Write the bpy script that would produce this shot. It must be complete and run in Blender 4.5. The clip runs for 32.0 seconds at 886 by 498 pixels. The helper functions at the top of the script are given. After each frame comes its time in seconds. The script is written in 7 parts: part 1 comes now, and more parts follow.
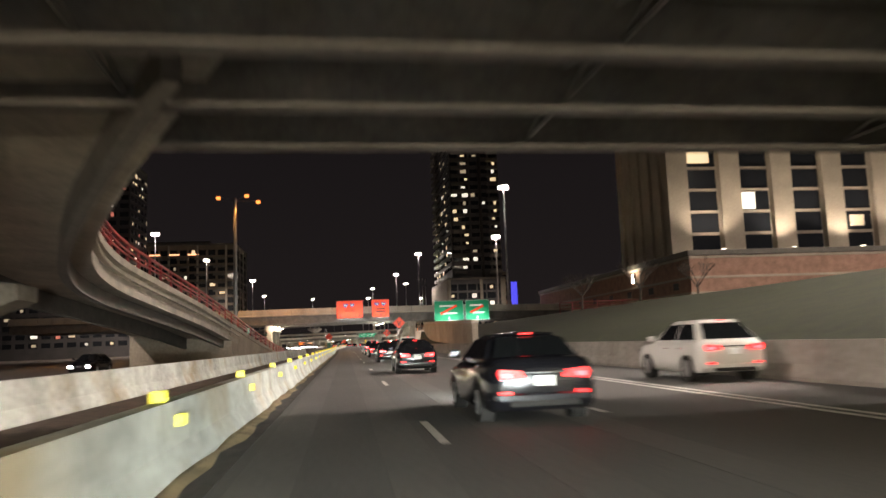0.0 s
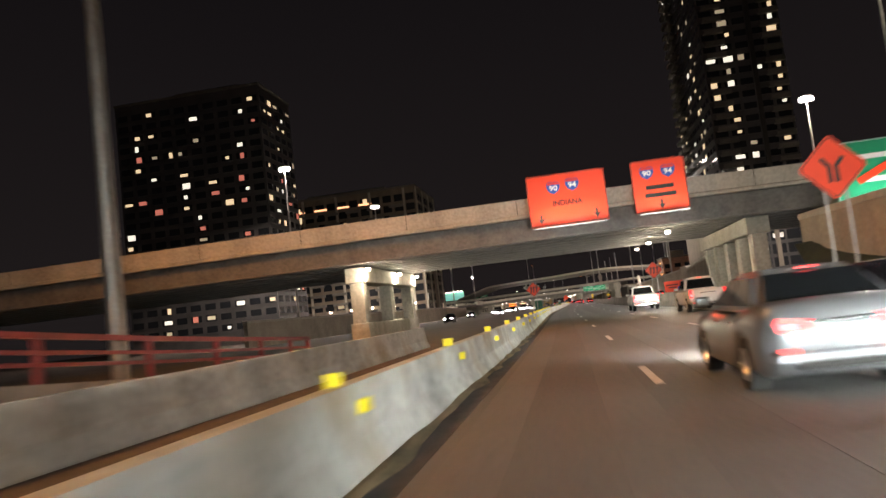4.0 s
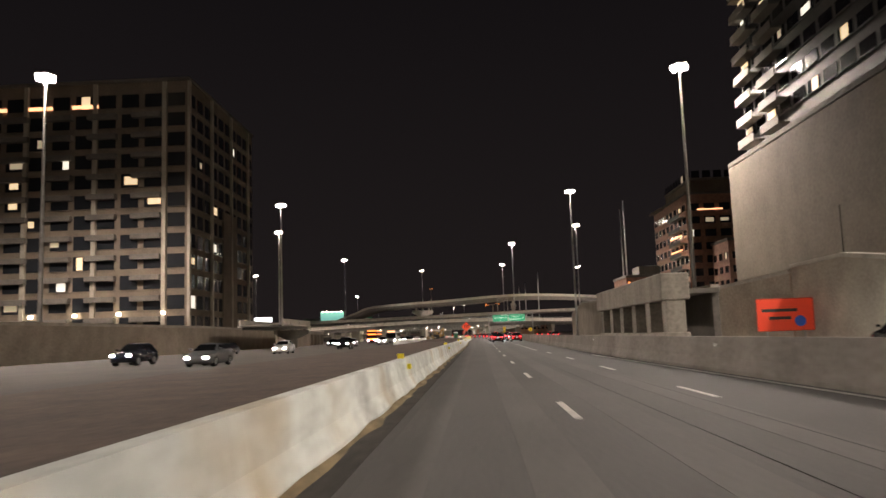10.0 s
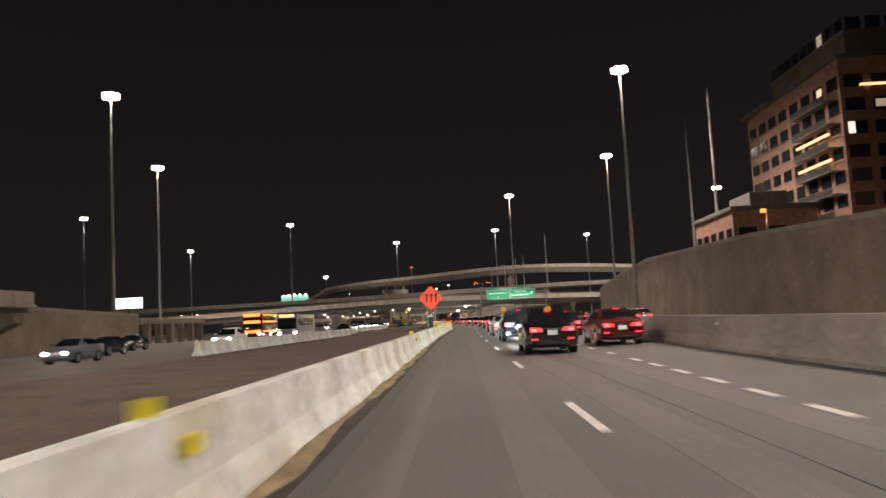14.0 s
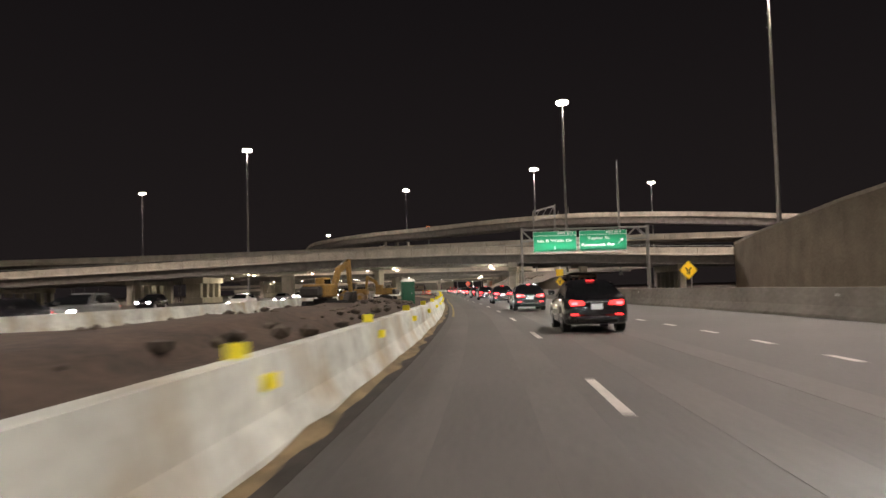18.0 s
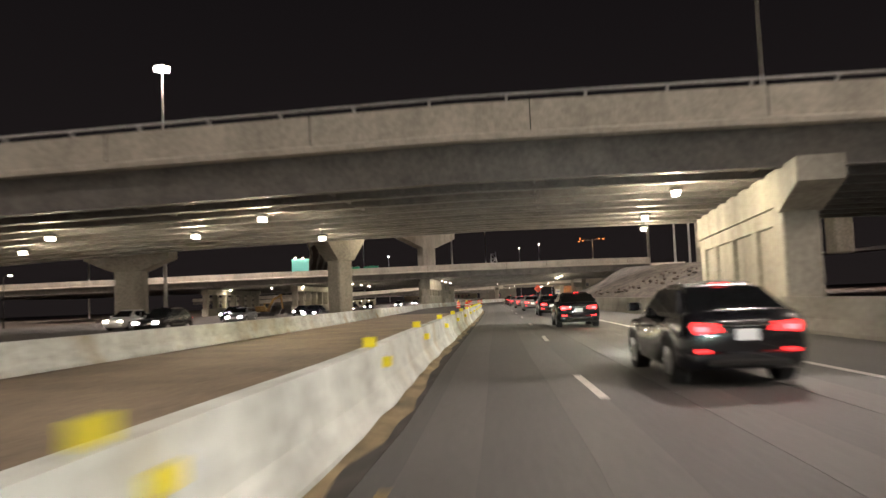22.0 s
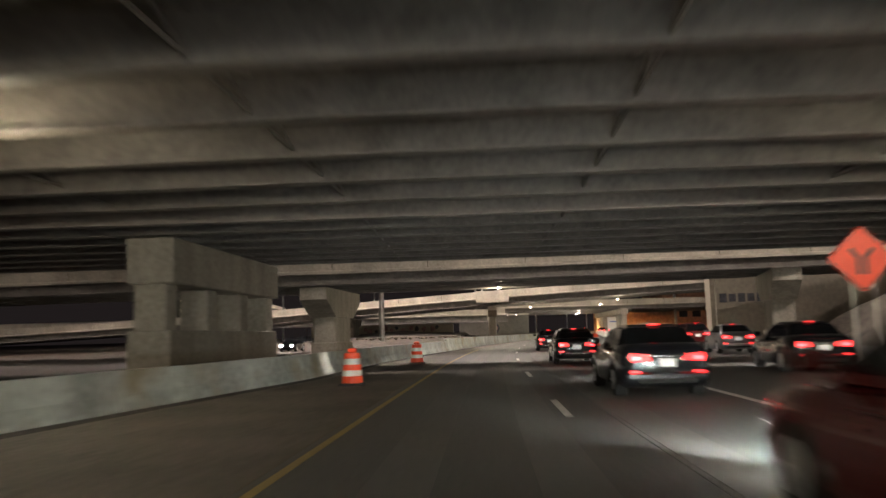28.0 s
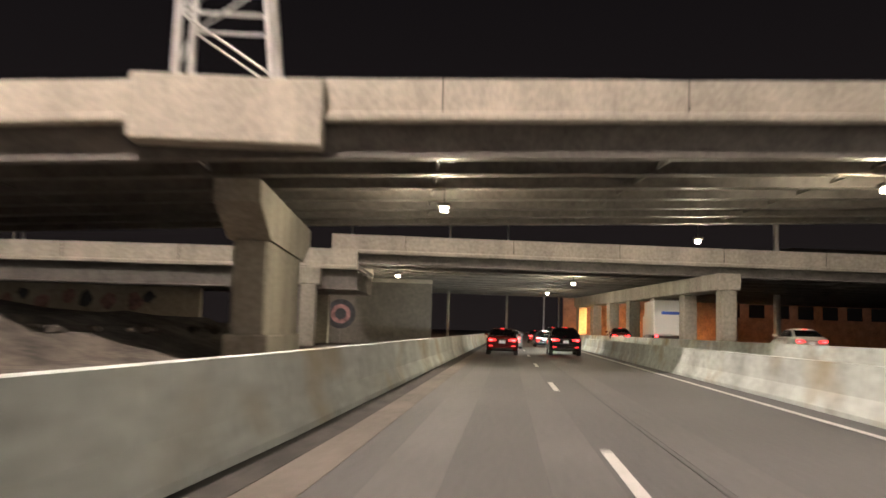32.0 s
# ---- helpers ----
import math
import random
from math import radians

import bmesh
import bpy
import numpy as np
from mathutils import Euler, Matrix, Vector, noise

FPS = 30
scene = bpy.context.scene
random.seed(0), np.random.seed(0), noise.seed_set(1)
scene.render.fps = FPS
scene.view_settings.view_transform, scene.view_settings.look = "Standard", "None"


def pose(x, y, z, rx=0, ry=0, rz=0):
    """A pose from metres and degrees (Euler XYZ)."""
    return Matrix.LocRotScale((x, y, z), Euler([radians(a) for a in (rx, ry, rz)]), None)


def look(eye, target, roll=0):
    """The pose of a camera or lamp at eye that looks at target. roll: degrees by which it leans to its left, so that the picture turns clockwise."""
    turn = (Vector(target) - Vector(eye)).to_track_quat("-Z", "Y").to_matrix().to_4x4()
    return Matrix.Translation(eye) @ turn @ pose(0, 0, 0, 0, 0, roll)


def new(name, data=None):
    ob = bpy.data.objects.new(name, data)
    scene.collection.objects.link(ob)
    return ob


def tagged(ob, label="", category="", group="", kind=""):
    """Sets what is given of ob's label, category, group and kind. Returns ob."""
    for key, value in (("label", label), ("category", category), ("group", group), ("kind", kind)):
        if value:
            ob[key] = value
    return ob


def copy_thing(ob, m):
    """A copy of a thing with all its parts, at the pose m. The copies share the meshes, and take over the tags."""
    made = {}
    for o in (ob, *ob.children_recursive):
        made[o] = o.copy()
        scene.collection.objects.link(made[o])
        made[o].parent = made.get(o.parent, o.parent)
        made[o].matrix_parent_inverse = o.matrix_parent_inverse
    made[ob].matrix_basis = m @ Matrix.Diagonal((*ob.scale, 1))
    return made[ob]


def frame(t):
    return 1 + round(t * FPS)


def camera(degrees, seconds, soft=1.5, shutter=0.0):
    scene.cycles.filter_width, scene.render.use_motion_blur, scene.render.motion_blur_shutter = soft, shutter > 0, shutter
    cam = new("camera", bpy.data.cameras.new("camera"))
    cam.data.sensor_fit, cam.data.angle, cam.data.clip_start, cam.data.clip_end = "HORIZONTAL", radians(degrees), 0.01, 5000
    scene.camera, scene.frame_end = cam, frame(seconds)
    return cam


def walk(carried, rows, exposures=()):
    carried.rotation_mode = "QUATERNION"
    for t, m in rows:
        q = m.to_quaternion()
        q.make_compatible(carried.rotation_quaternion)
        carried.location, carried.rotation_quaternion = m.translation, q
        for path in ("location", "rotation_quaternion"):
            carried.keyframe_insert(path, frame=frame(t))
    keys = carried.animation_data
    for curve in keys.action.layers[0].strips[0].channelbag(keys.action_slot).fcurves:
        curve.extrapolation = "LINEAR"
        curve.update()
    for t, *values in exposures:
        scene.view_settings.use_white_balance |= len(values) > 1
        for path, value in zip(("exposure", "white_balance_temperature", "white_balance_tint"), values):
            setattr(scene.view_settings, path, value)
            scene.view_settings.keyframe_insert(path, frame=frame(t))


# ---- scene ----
cam = camera(60.2, 32.0, shutter=0.5)
PATH = [
    (0, (0.188, 0.084, 1.378), (0.442, 2.053, 1.616), -2.2),
    (0.5, (0.088, 12.008, 1.378), (0.315, 13.985, 1.581), -1.9),
    (1, (0.053, 23.937, 1.375), (0.204, 25.922, 1.575), -1.5),
    (1.5, (0.050, 35.938, 1.357), (0.113, 37.926, 1.566), -1.4),
    (2, (0.056, 48.000, 1.350), (0.057, 49.993, 1.522), -1.5),
    (2.5, (0.041, 60.027, 1.351), (-0.088, 62.014, 1.534), -2.7),
    (4.5, (0.218, 107.981, 1.348), (-0.109, 109.947, 1.518), -6.6),
    (5, (0.010, 120.001, 1.345), (-0.313, 121.967, 1.518), -5.8),
    (5.4, (-0.119, 129.600, 1.355), (-0.424, 131.570, 1.516), -5.7),
    (5.5, (-0.145, 132.001, 1.357), (-0.444, 133.972, 1.512), -5.8),
    (6, (-0.250, 144.027, 1.375), (-0.537, 146.001, 1.510), -5.3),
    (6.5, (-0.361, 156.039, 1.355), (-0.663, 158.013, 1.475), -4.7),
    (7, (-0.588, 168.042, 1.359), (-1.095, 169.972, 1.489), -3.3),
    (7.5, (-0.722, 180.038, 1.357), (-1.162, 181.975, 1.597), -3.8),
    (8, (-0.812, 192.027, 1.347), (-0.921, 194.010, 1.585), -4.0),
    (8.5, (-0.866, 204.014, 1.355), (-0.909, 206.002, 1.566), -2.5),
    (9, (-0.781, 215.991, 1.357), (-0.809, 217.980, 1.563), -2.6),
    (9.5, (-0.626, 227.958, 1.368), (-0.682, 229.944, 1.594), -2.7),
    (10, (-0.445, 239.946, 1.372), (-0.509, 241.932, 1.597), -2.0),
    (10.5, (-0.327, 251.958, 1.360), (-0.373, 253.944, 1.589), -0.8),
    (11, (-0.206, 263.987, 1.345), (-0.221, 265.974, 1.578), -0.6),
    (11.5, (-0.067, 275.996, 1.348), (-0.060, 277.986, 1.551), -0.4),
    (12, (0.070, 287.998, 1.355), (0.100, 289.986, 1.571), -0.8),
    (12.5, (0.236, 300.006, 1.362), (0.312, 301.992, 1.592), -2.4),
    (13, (0.390, 312.024, 1.368), (0.449, 314.011, 1.585), -2.7),
    (13.5, (0.572, 324.039, 1.363), (0.557, 326.029, 1.554), -3.3),
    (14, (0.722, 336.001, 1.357), (0.690, 337.993, 1.541), -3.0),
    (14.5, (0.748, 347.868, 1.348), (0.717, 349.861, 1.514), -2.1),
    (16.5, (0.770, 394.804, 1.354), (0.809, 396.797, 1.515), -2.9),
    (17, (0.877, 406.442, 1.347), (0.881, 408.435, 1.517), -2.6),
    (17.5, (1.129, 418.062, 1.335), (1.095, 420.058, 1.468), -1.7),
    (18, (1.405, 429.722, 1.332), (1.301, 431.717, 1.437), -1.5),
    (18.5, (1.581, 441.490, 1.349), (1.514, 443.487, 1.429), -2.4),
    (19, (1.510, 453.364, 1.362), (1.420, 455.361, 1.432), -0.2),
    (19.5, (1.229, 465.325, 1.362), (1.099, 467.312, 1.542), -3.3),
    (20, (0.763, 477.379, 1.367), (0.585, 479.367, 1.495), -1.5),
    (20.5, (0.141, 489.508, 1.370), (-0.079, 491.492, 1.494), -2.1),
    (21, (-0.527, 501.710, 1.374), (-0.795, 503.687, 1.508), -0.7),
    (21.5, (-1.464, 514.052, 1.364), (-1.735, 516.028, 1.508), -1.9),
    (22, (-2.219, 526.460, 1.388), (-2.484, 528.441, 1.521), -2.3),
    (22.5, (-2.933, 538.987, 1.365), (-3.187, 540.965, 1.523), -2.8),
    (23, (-3.738, 551.652, 1.376), (-3.963, 553.634, 1.522), -3.0),
    (23.5, (-4.364, 564.463, 1.361), (-4.564, 566.447, 1.517), -2.7),
    (24, (-5.166, 577.390, 1.366), (-5.394, 579.370, 1.529), -2.7),
    (24.5, (-6.086, 590.445, 1.366), (-6.342, 592.420, 1.545), -4.6),
    (25, (-7.029, 603.592, 1.372), (-7.300, 605.562, 1.583), -4.8),
    (25.5, (-8.091, 616.851, 1.369), (-8.364, 618.820, 1.597), -3.0),
    (26, (-9.124, 630.220, 1.367), (-9.389, 632.191, 1.580), -2.3),
    (26.5, (-10.154, 643.680, 1.361), (-10.400, 645.654, 1.562), -3.7),
    (28.5, (-14.027, 697.827, 1.371), (-14.268, 699.801, 1.596), -1.1),
    (29, (-14.965, 711.389, 1.370), (-15.179, 713.365, 1.587), -1.7),
    (29.5, (-15.610, 724.973, 1.369), (-15.789, 726.952, 1.592), -1.4),
    (30, (-15.997, 738.620, 1.375), (-16.143, 740.602, 1.595), -0.5),
    (30.5, (-16.138, 752.313, 1.366), (-16.272, 754.297, 1.571), -0.2),
    (31, (-15.914, 766.032, 1.363), (-16.058, 768.014, 1.583), -0.7),
    (31.5, (-15.343, 779.743, 1.352), (-15.433, 781.729, 1.577), 0.3),
    (32, (-14.434, 793.468, 1.349), (-14.443, 795.457, 1.557), 1.8),
]
walk(cam, [(t, look(eye, target, roll)) for t, eye, target, roll in PATH])

# ---- night sky and lamps ----
world = bpy.data.worlds.new("night_sky")
scene.world = world
world.use_nodes = True
# city glow: the night sky is paler towards the horizon
sky_at = world.node_tree.nodes.new("ShaderNodeTexCoord")
sky_parts = world.node_tree.nodes.new("ShaderNodeSeparateXYZ")
sky_ramp = world.node_tree.nodes.new("ShaderNodeValToRGB")
sky_ramp.color_ramp.elements[0].position, sky_ramp.color_ramp.elements[0].color = 0.0, (0.0140, 0.0110, 0.0110, 1)
sky_ramp.color_ramp.elements[1].position, sky_ramp.color_ramp.elements[1].color = 0.42, (0.0068, 0.0055, 0.0061, 1)
world.node_tree.links.new(sky_at.outputs["Generated"], sky_parts.inputs[0])
world.node_tree.links.new(sky_parts.outputs["Z"], sky_ramp.inputs[0])
world.node_tree.links.new(sky_ramp.outputs[0], world.node_tree.nodes["Background"].inputs[0])
world.node_tree.nodes["Background"].inputs[1].default_value = 1.0

MAST_POWER = 270000
UNDER_POWER = 900


# Past the railed bridge the place is laid out on axes turned by three degrees.
TURN = 3.0
BEND = Matrix.Translation((-2.6, 535.5, 0)) @ pose(0, 0, 0, 0, 0, TURN) @ Matrix.Translation((2.6, -535.5, 0))
FAR = 585.0


def laid(x, y, start=535.5):
    """A place on the ground, turned with the far part where it lies past start."""
    if y <= start:
        return x, y
    v = BEND @ Vector((x, y, 0))
    return v.x, v.y


def spot(name, x, y, z, power, colour, size=130, radius=0.4, blend=0.6, aim=None, start=FAR):
    if aim:
        aim = (*laid(aim[0], aim[1], start), aim[2])
    x, y = laid(x, y, start)
    lamp = bpy.data.lights.new(name, "SPOT")
    lamp.energy, lamp.color, lamp.spot_size, lamp.spot_blend, lamp.shadow_soft_size = power, colour, radians(size), blend, radius
    ob = new(name, lamp)
    ob.matrix_world = look((x, y, z), aim or (x, y + 0.01, z - 5))
    return ob


WARM = (1.0, 0.85, 0.745)
SODIUM = (1.0, 0.42, 0.12)


# ---- materials ----
def nodes_of(name):
    m = bpy.data.materials.new(name)
    m.use_nodes = True
    return m, m.node_tree, m.node_tree.nodes["Principled BSDF"]


def mat(name, colour, rough=0.7, metal=0.0, var=0.25, scale=6.0, fine=60.0, bump=0.15, per_object=0.0, streak=0.0, wet=0.0, emit=None, spec=None, stain=None):
    """A surface with stains at one scale and grain at another."""
    m, tree, bsdf = nodes_of(name)
    n, link = tree.nodes, tree.links.new
    geo = n.new("ShaderNodeNewGeometry")
    big, small = n.new("ShaderNodeTexNoise"), n.new("ShaderNodeTexNoise")
    big.inputs["Scale"].default_value, big.inputs["Detail"].default_value = scale * 0.1, 5
    small.inputs["Scale"].default_value, small.inputs["Detail"].default_value = fine * 0.1, 4
    if streak:
        stretch = n.new("ShaderNodeVectorMath")
        stretch.operation = "MULTIPLY"
        stretch.inputs[1].default_value = (1.0, 1.0, streak)
        link(geo.outputs["Position"], stretch.inputs[0])
        link(stretch.outputs[0], big.inputs["Vector"])
    else:
        link(geo.outputs["Position"], big.inputs["Vector"])
    link(geo.outputs["Position"], small.inputs["Vector"])
    mix = n.new("ShaderNodeMath")
    mix.operation = "MULTIPLY_ADD"
    mix.inputs[1].default_value = 0.55
    link(big.outputs["Fac"], mix.inputs[0])
    scaled = n.new("ShaderNodeMath")
    scaled.operation = "MULTIPLY"
    scaled.inputs[1].default_value = 0.45
    link(small.outputs["Fac"], scaled.inputs[0])
    link(scaled.outputs[0], mix.inputs[2])
    ramp = n.new("ShaderNodeValToRGB")
    lo = tuple(c * (1 - var * 1.6) for c in colour)
    hi = tuple(min(1, c * (1 + var)) for c in colour)
    ramp.color_ramp.elements[0].position, ramp.color_ramp.elements[0].color = 0.3, (*lo, 1)
    ramp.color_ramp.elements[1].position, ramp.color_ramp.elements[1].color = 0.68, (*hi, 1)
    link(mix.outputs[0], ramp.inputs[0])
    out = ramp.outputs[0]
    if per_object:
        info = n.new("ShaderNodeObjectInfo")
        shade = n.new("ShaderNodeMapRange")
        shade.inputs[3].default_value, shade.inputs[4].default_value = 1 - per_object, 1 + per_object
        link(info.outputs["Random"], shade.inputs[0])
        tint = n.new("ShaderNodeVectorMath")
        tint.operation = "SCALE"
        link(out, tint.inputs[0])
        link(shade.outputs[0], tint.inputs["Scale"])
        out = tint.outputs[0]
    if stain:
        blot = n.new("ShaderNodeTexNoise")
        blot.inputs["Scale"].default_value, blot.inputs["Detail"].default_value = 0.55, 6
        link(geo.outputs["Position"], blot.inputs["Vector"])
        edge = n.new("ShaderNodeMapRange")
        edge.inputs[1].default_value, edge.inputs[2].default_value, edge.inputs[4].default_value = 0.52, 0.72, 0.75
        link(blot.outputs["Fac"], edge.inputs[0])
        dirty = n.new("ShaderNodeMix")
        dirty.data_type = "RGBA"
        link(edge.outputs[0], dirty.inputs[0])
        link(out, dirty.inputs[6])
        dirty.inputs[7].default_value = (*stain, 1)
        out = dirty.outputs[2]
    link(out, bsdf.inputs["Base Color"])
    rr = n.new("ShaderNodeMapRange")
    rr.inputs[3].default_value, rr.inputs[4].default_value = max(0.02, rough - 0.12 - wet), min(1, rough + 0.1)
    link(big.outputs["Fac"], rr.inputs[0])
    link(rr.outputs[0], bsdf.inputs["Roughness"])
    bsdf.inputs["Metallic"].default_value = metal
    if spec is not None:
        bsdf.inputs["Specular IOR Level"].default_value = spec
    if bump:
        b = n.new("ShaderNodeBump")
        b.inputs["Strength"].default_value, b.inputs["Distance"].default_value = bump, 0.02
        link(small.outputs["Fac"], b.inputs["Height"])
        link(b.outputs[0], bsdf.inputs["Normal"])
    return m


def plain(name, colour, rough=0.5, metal=0.0, emit=0.0, glow=None, coat=0.0):
    m, tree, bsdf = nodes_of(name)
    bsdf.inputs["Base Color"].default_value = (*colour, 1)
    bsdf.inputs["Roughness"].default_value, bsdf.inputs["Metallic"].default_value = rough, metal
    bsdf.inputs["Coat Weight"].default_value = coat
    if emit:
        bsdf.inputs["Emission Color"].default_value = (*(glow or colour), 1)
        bsdf.inputs["Emission Strength"].default_value = emit
    return m


ASPHALT = mat("asphalt", (0.104, 0.101, 0.096), 0.70, var=0.3, scale=1.5, fine=120, bump=0.25)
# dusty brown, and darkened because the opposite carriageway lies unlit
UNLIT_ASPHALT = mat("dusty_unlit_asphalt", (0.062, 0.05, 0.04), 0.85, var=0.45, scale=2.2, fine=90, bump=0.3)
# barrier concrete in a darker grey for the right side
DARK_BARRIER = mat("dark_barrier_concrete", (0.29, 0.265, 0.235), 0.85, var=0.35, scale=3, fine=60, bump=0.15, streak=0.3)
TRACK = mat("worn_wheel_track", (0.128, 0.124, 0.117), 0.72, var=0.25, scale=2.5, fine=90, bump=0.2)
SHOULDER = mat("shoulder_concrete", (0.24, 0.185, 0.125), 0.85, var=0.35, scale=4, fine=60, bump=0.25)
WORN_SHOULDER = mat("worn_shoulder", (0.15, 0.13, 0.108), 0.85, var=0.4, scale=4, fine=60, bump=0.25)
DIRT = mat("bare_earth", (0.068, 0.045, 0.031), 0.95, var=0.5, scale=5, fine=40, bump=0.6)
SNOWY = mat("earth_with_old_snow", (0.105, 0.088, 0.072), 0.95, var=0.62, scale=6, fine=30, bump=0.6)
GRASS = mat("dry_grass", (0.024, 0.029, 0.011), 0.95, var=0.5, scale=8, fine=80, bump=0.5)
BARRIER = mat("barrier_concrete", (0.61, 0.645, 0.605), 0.8, var=0.34, scale=7, fine=60, bump=0.12, per_object=0.1, streak=0.4, stain=(0.36, 0.27, 0.13))
CONCRETE = mat("pier_concrete", (0.34, 0.31, 0.26), 0.85, var=0.28, scale=8, fine=50, bump=0.15, per_object=0.08, streak=0.25)
FASCIA = mat("parapet_concrete", (0.46, 0.415, 0.345), 0.85, var=0.25, scale=6, fine=50, bump=0.12, streak=0.3)
GIRDER = mat("girder_steel", (0.15, 0.135, 0.12), 0.6, var=0.3, scale=10, fine=50, bump=0.1)
# deck slabs take a much darker concrete than the parapets
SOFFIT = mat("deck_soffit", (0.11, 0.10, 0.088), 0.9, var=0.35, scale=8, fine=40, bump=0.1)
RETAIN = mat("retaining_wall_concrete", (0.38, 0.325, 0.255), 0.85, var=0.25, scale=3, fine=40, bump=0.12, per_object=0.1)
BRICK = mat("brick_cladding", (0.36, 0.215, 0.155), 0.85, var=0.3, scale=10, fine=70, bump=0.2)
BEIGE = mat("beige_cladding", (0.42, 0.36, 0.28), 0.8, var=0.15, scale=3, fine=40, bump=0.08)
DARKWALL = mat("dark_facade", (0.075, 0.07, 0.068), 0.6, var=0.3, scale=3, fine=30, bump=0.06)
TANWALL = mat("tan_facade", (0.19, 0.152, 0.113), 0.85, var=0.25, scale=3, fine=30, bump=0.06)
TAR = mat("tar_seal", (0.022, 0.021, 0.020), 0.55, var=0.4, scale=10, fine=60, bump=0.2)
# dark tone for the strips along barriers and shoulder
GUTTER = mat("gutter_grit", (0.048, 0.043, 0.037), 0.95, var=0.6, scale=14, fine=60, bump=0.6)
SAND = mat("sandy_dirt", (0.26, 0.20, 0.11), 0.95, var=0.6, scale=10, fine=60, bump=0.5)
BLANKWALL = mat("dusty_blank_wall", (0.25, 0.22, 0.175), 0.85, var=0.2, scale=2, fine=25, bump=0.08)
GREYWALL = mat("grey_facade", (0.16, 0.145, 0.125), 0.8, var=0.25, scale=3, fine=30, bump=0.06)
PALEWALL = mat("pale_rendered_wall", (0.40, 0.36, 0.29), 0.8, var=0.12, scale=3, fine=30, bump=0.06)
GLASS = plain("dark_window_glass", (0.02, 0.022, 0.026), 0.12)
LIT = [plain("lit_room_warm", (0.8, 0.7, 0.5), 0.5, emit=0.9, glow=(1.0, 0.72, 0.42)),
       plain("lit_room_white", (0.8, 0.8, 0.8), 0.5, emit=1.1, glow=(1.0, 0.90, 0.74)),
       plain("lit_room_dim", (0.8, 0.7, 0.5), 0.5, emit=0.32, glow=(1.0, 0.78, 0.52)),
       plain("lit_room_red", (0.8, 0.3, 0.2), 0.5, emit=0.5, glow=(1.0, 0.28, 0.20))]
STRING = plain("warm_balcony_light", (1, 0.6, 0.3), 0.5, emit=2.2, glow=(1.0, 0.45, 0.22))
PURPLE = plain("purple_light", (0.5, 0.2, 0.8), 0.5, emit=1.2, glow=(0.55, 0.18, 0.85))
BLUE = plain("blue_light_column", (0.1, 0.1, 0.8), 0.5, emit=1.0, glow=(0.10, 0.09, 0.95))
SCREEN = plain("lit_white_board", (0.8, 0.8, 0.8), 0.5, emit=2.2, glow=(0.95, 1.0, 1.0))
GREENLED = plain("green_lit_board", (0.1, 0.8, 0.3), 0.5, emit=1.5, glow=(0.10, 0.95, 0.30))
STEEL = mat("galvanised_steel", (0.36, 0.35, 0.33), 0.45, 0.7, var=0.2, scale=12, fine=60, bump=0.05)
WHITE_STEEL = mat("white_painted_steel", (0.55, 0.54, 0.52), 0.5, 0.1, var=0.15, scale=12, fine=60, bump=0.05)
DARK_STEEL = mat("dark_steel", (0.06, 0.055, 0.05), 0.5, 0.6, var=0.2, scale=12, fine=60, bump=0.05)
RED_RAIL = mat("red_painted_rail", (0.28, 0.035, 0.035), 0.5, var=0.25, scale=12, fine=60, bump=0.05)
LAMP = plain("mast_lamp_glass", (1, 1, 1), 0.3, emit=60.0, glow=(1.0, 0.88, 0.70))
LAMP_SMALL = plain("underbridge_lamp_glass", (1, 1, 1), 0.3, emit=40.0, glow=(1.0, 0.86, 0.62))
LAMP_SODIUM = plain("sodium_lamp_glass", (1, 0.6, 0.3), 0.3, emit=2.6, glow=(1.0, 0.27, 0.055))
PAINT = mat("white_road_paint", (0.62, 0.60, 0.56), 0.6, var=0.22, scale=30, fine=120, bump=0.1)
PAINT_YELLOW = mat("yellow_road_paint", (0.36, 0.27, 0.09), 0.7, var=0.25, scale=30, fine=120, bump=0.1)
SIGN_ORANGE = mat("orange_sign_sheeting", (0.92, 0.062, 0.014), 0.45, var=0.04, scale=4, fine=30, bump=0)
SIGN_GREEN = mat("green_sign_sheeting", (0.01, 0.30, 0.14), 0.45, var=0.05, scale=4, fine=30, bump=0)
SIGN_YELLOW = mat("yellow_sign_sheeting", (0.95, 0.62, 0.02), 0.45, var=0.04, scale=4, fine=30, bump=0)
SIGN_WHITE = mat("white_sign_sheeting", (0.85, 0.85, 0.82), 0.45, var=0.03, scale=4, fine=30, bump=0)
SIGN_BLACK = plain("black_sign_sheeting", (0.012, 0.011, 0.010), 0.5)
SIGN_BLUE = plain("blue_shield_sheeting", (0.03, 0.09, 0.42), 0.45)
SIGN_RED = plain("red_sign_sheeting", (0.75, 0.04, 0.04), 0.45)
REFLECT = mat("yellow_reflector", (0.98, 0.82, 0.03), 0.4, var=0.05, scale=10, fine=60, bump=0)
BARREL_ORANGE = mat("orange_barrel_plastic", (0.90, 0.09, 0.03), 0.5, var=0.12, scale=20, fine=60, bump=0.03)
BARREL_WHITE = mat("white_barrel_band", (0.85, 0.83, 0.78), 0.5, var=0.08, scale=20, fine=60, bump=0.03)
RUBBER = mat("black_rubber", (0.018, 0.017, 0.016), 0.85, var=0.2, scale=20, fine=60, bump=0.1)
CAR_BLACK = plain("black_car_paint", (0.010, 0.010, 0.013), 0.22, 0.2, coat=0.8)
CAR_GREY = plain("grey_car_paint", (0.17, 0.175, 0.185), 0.28, 0.4, coat=0.8)
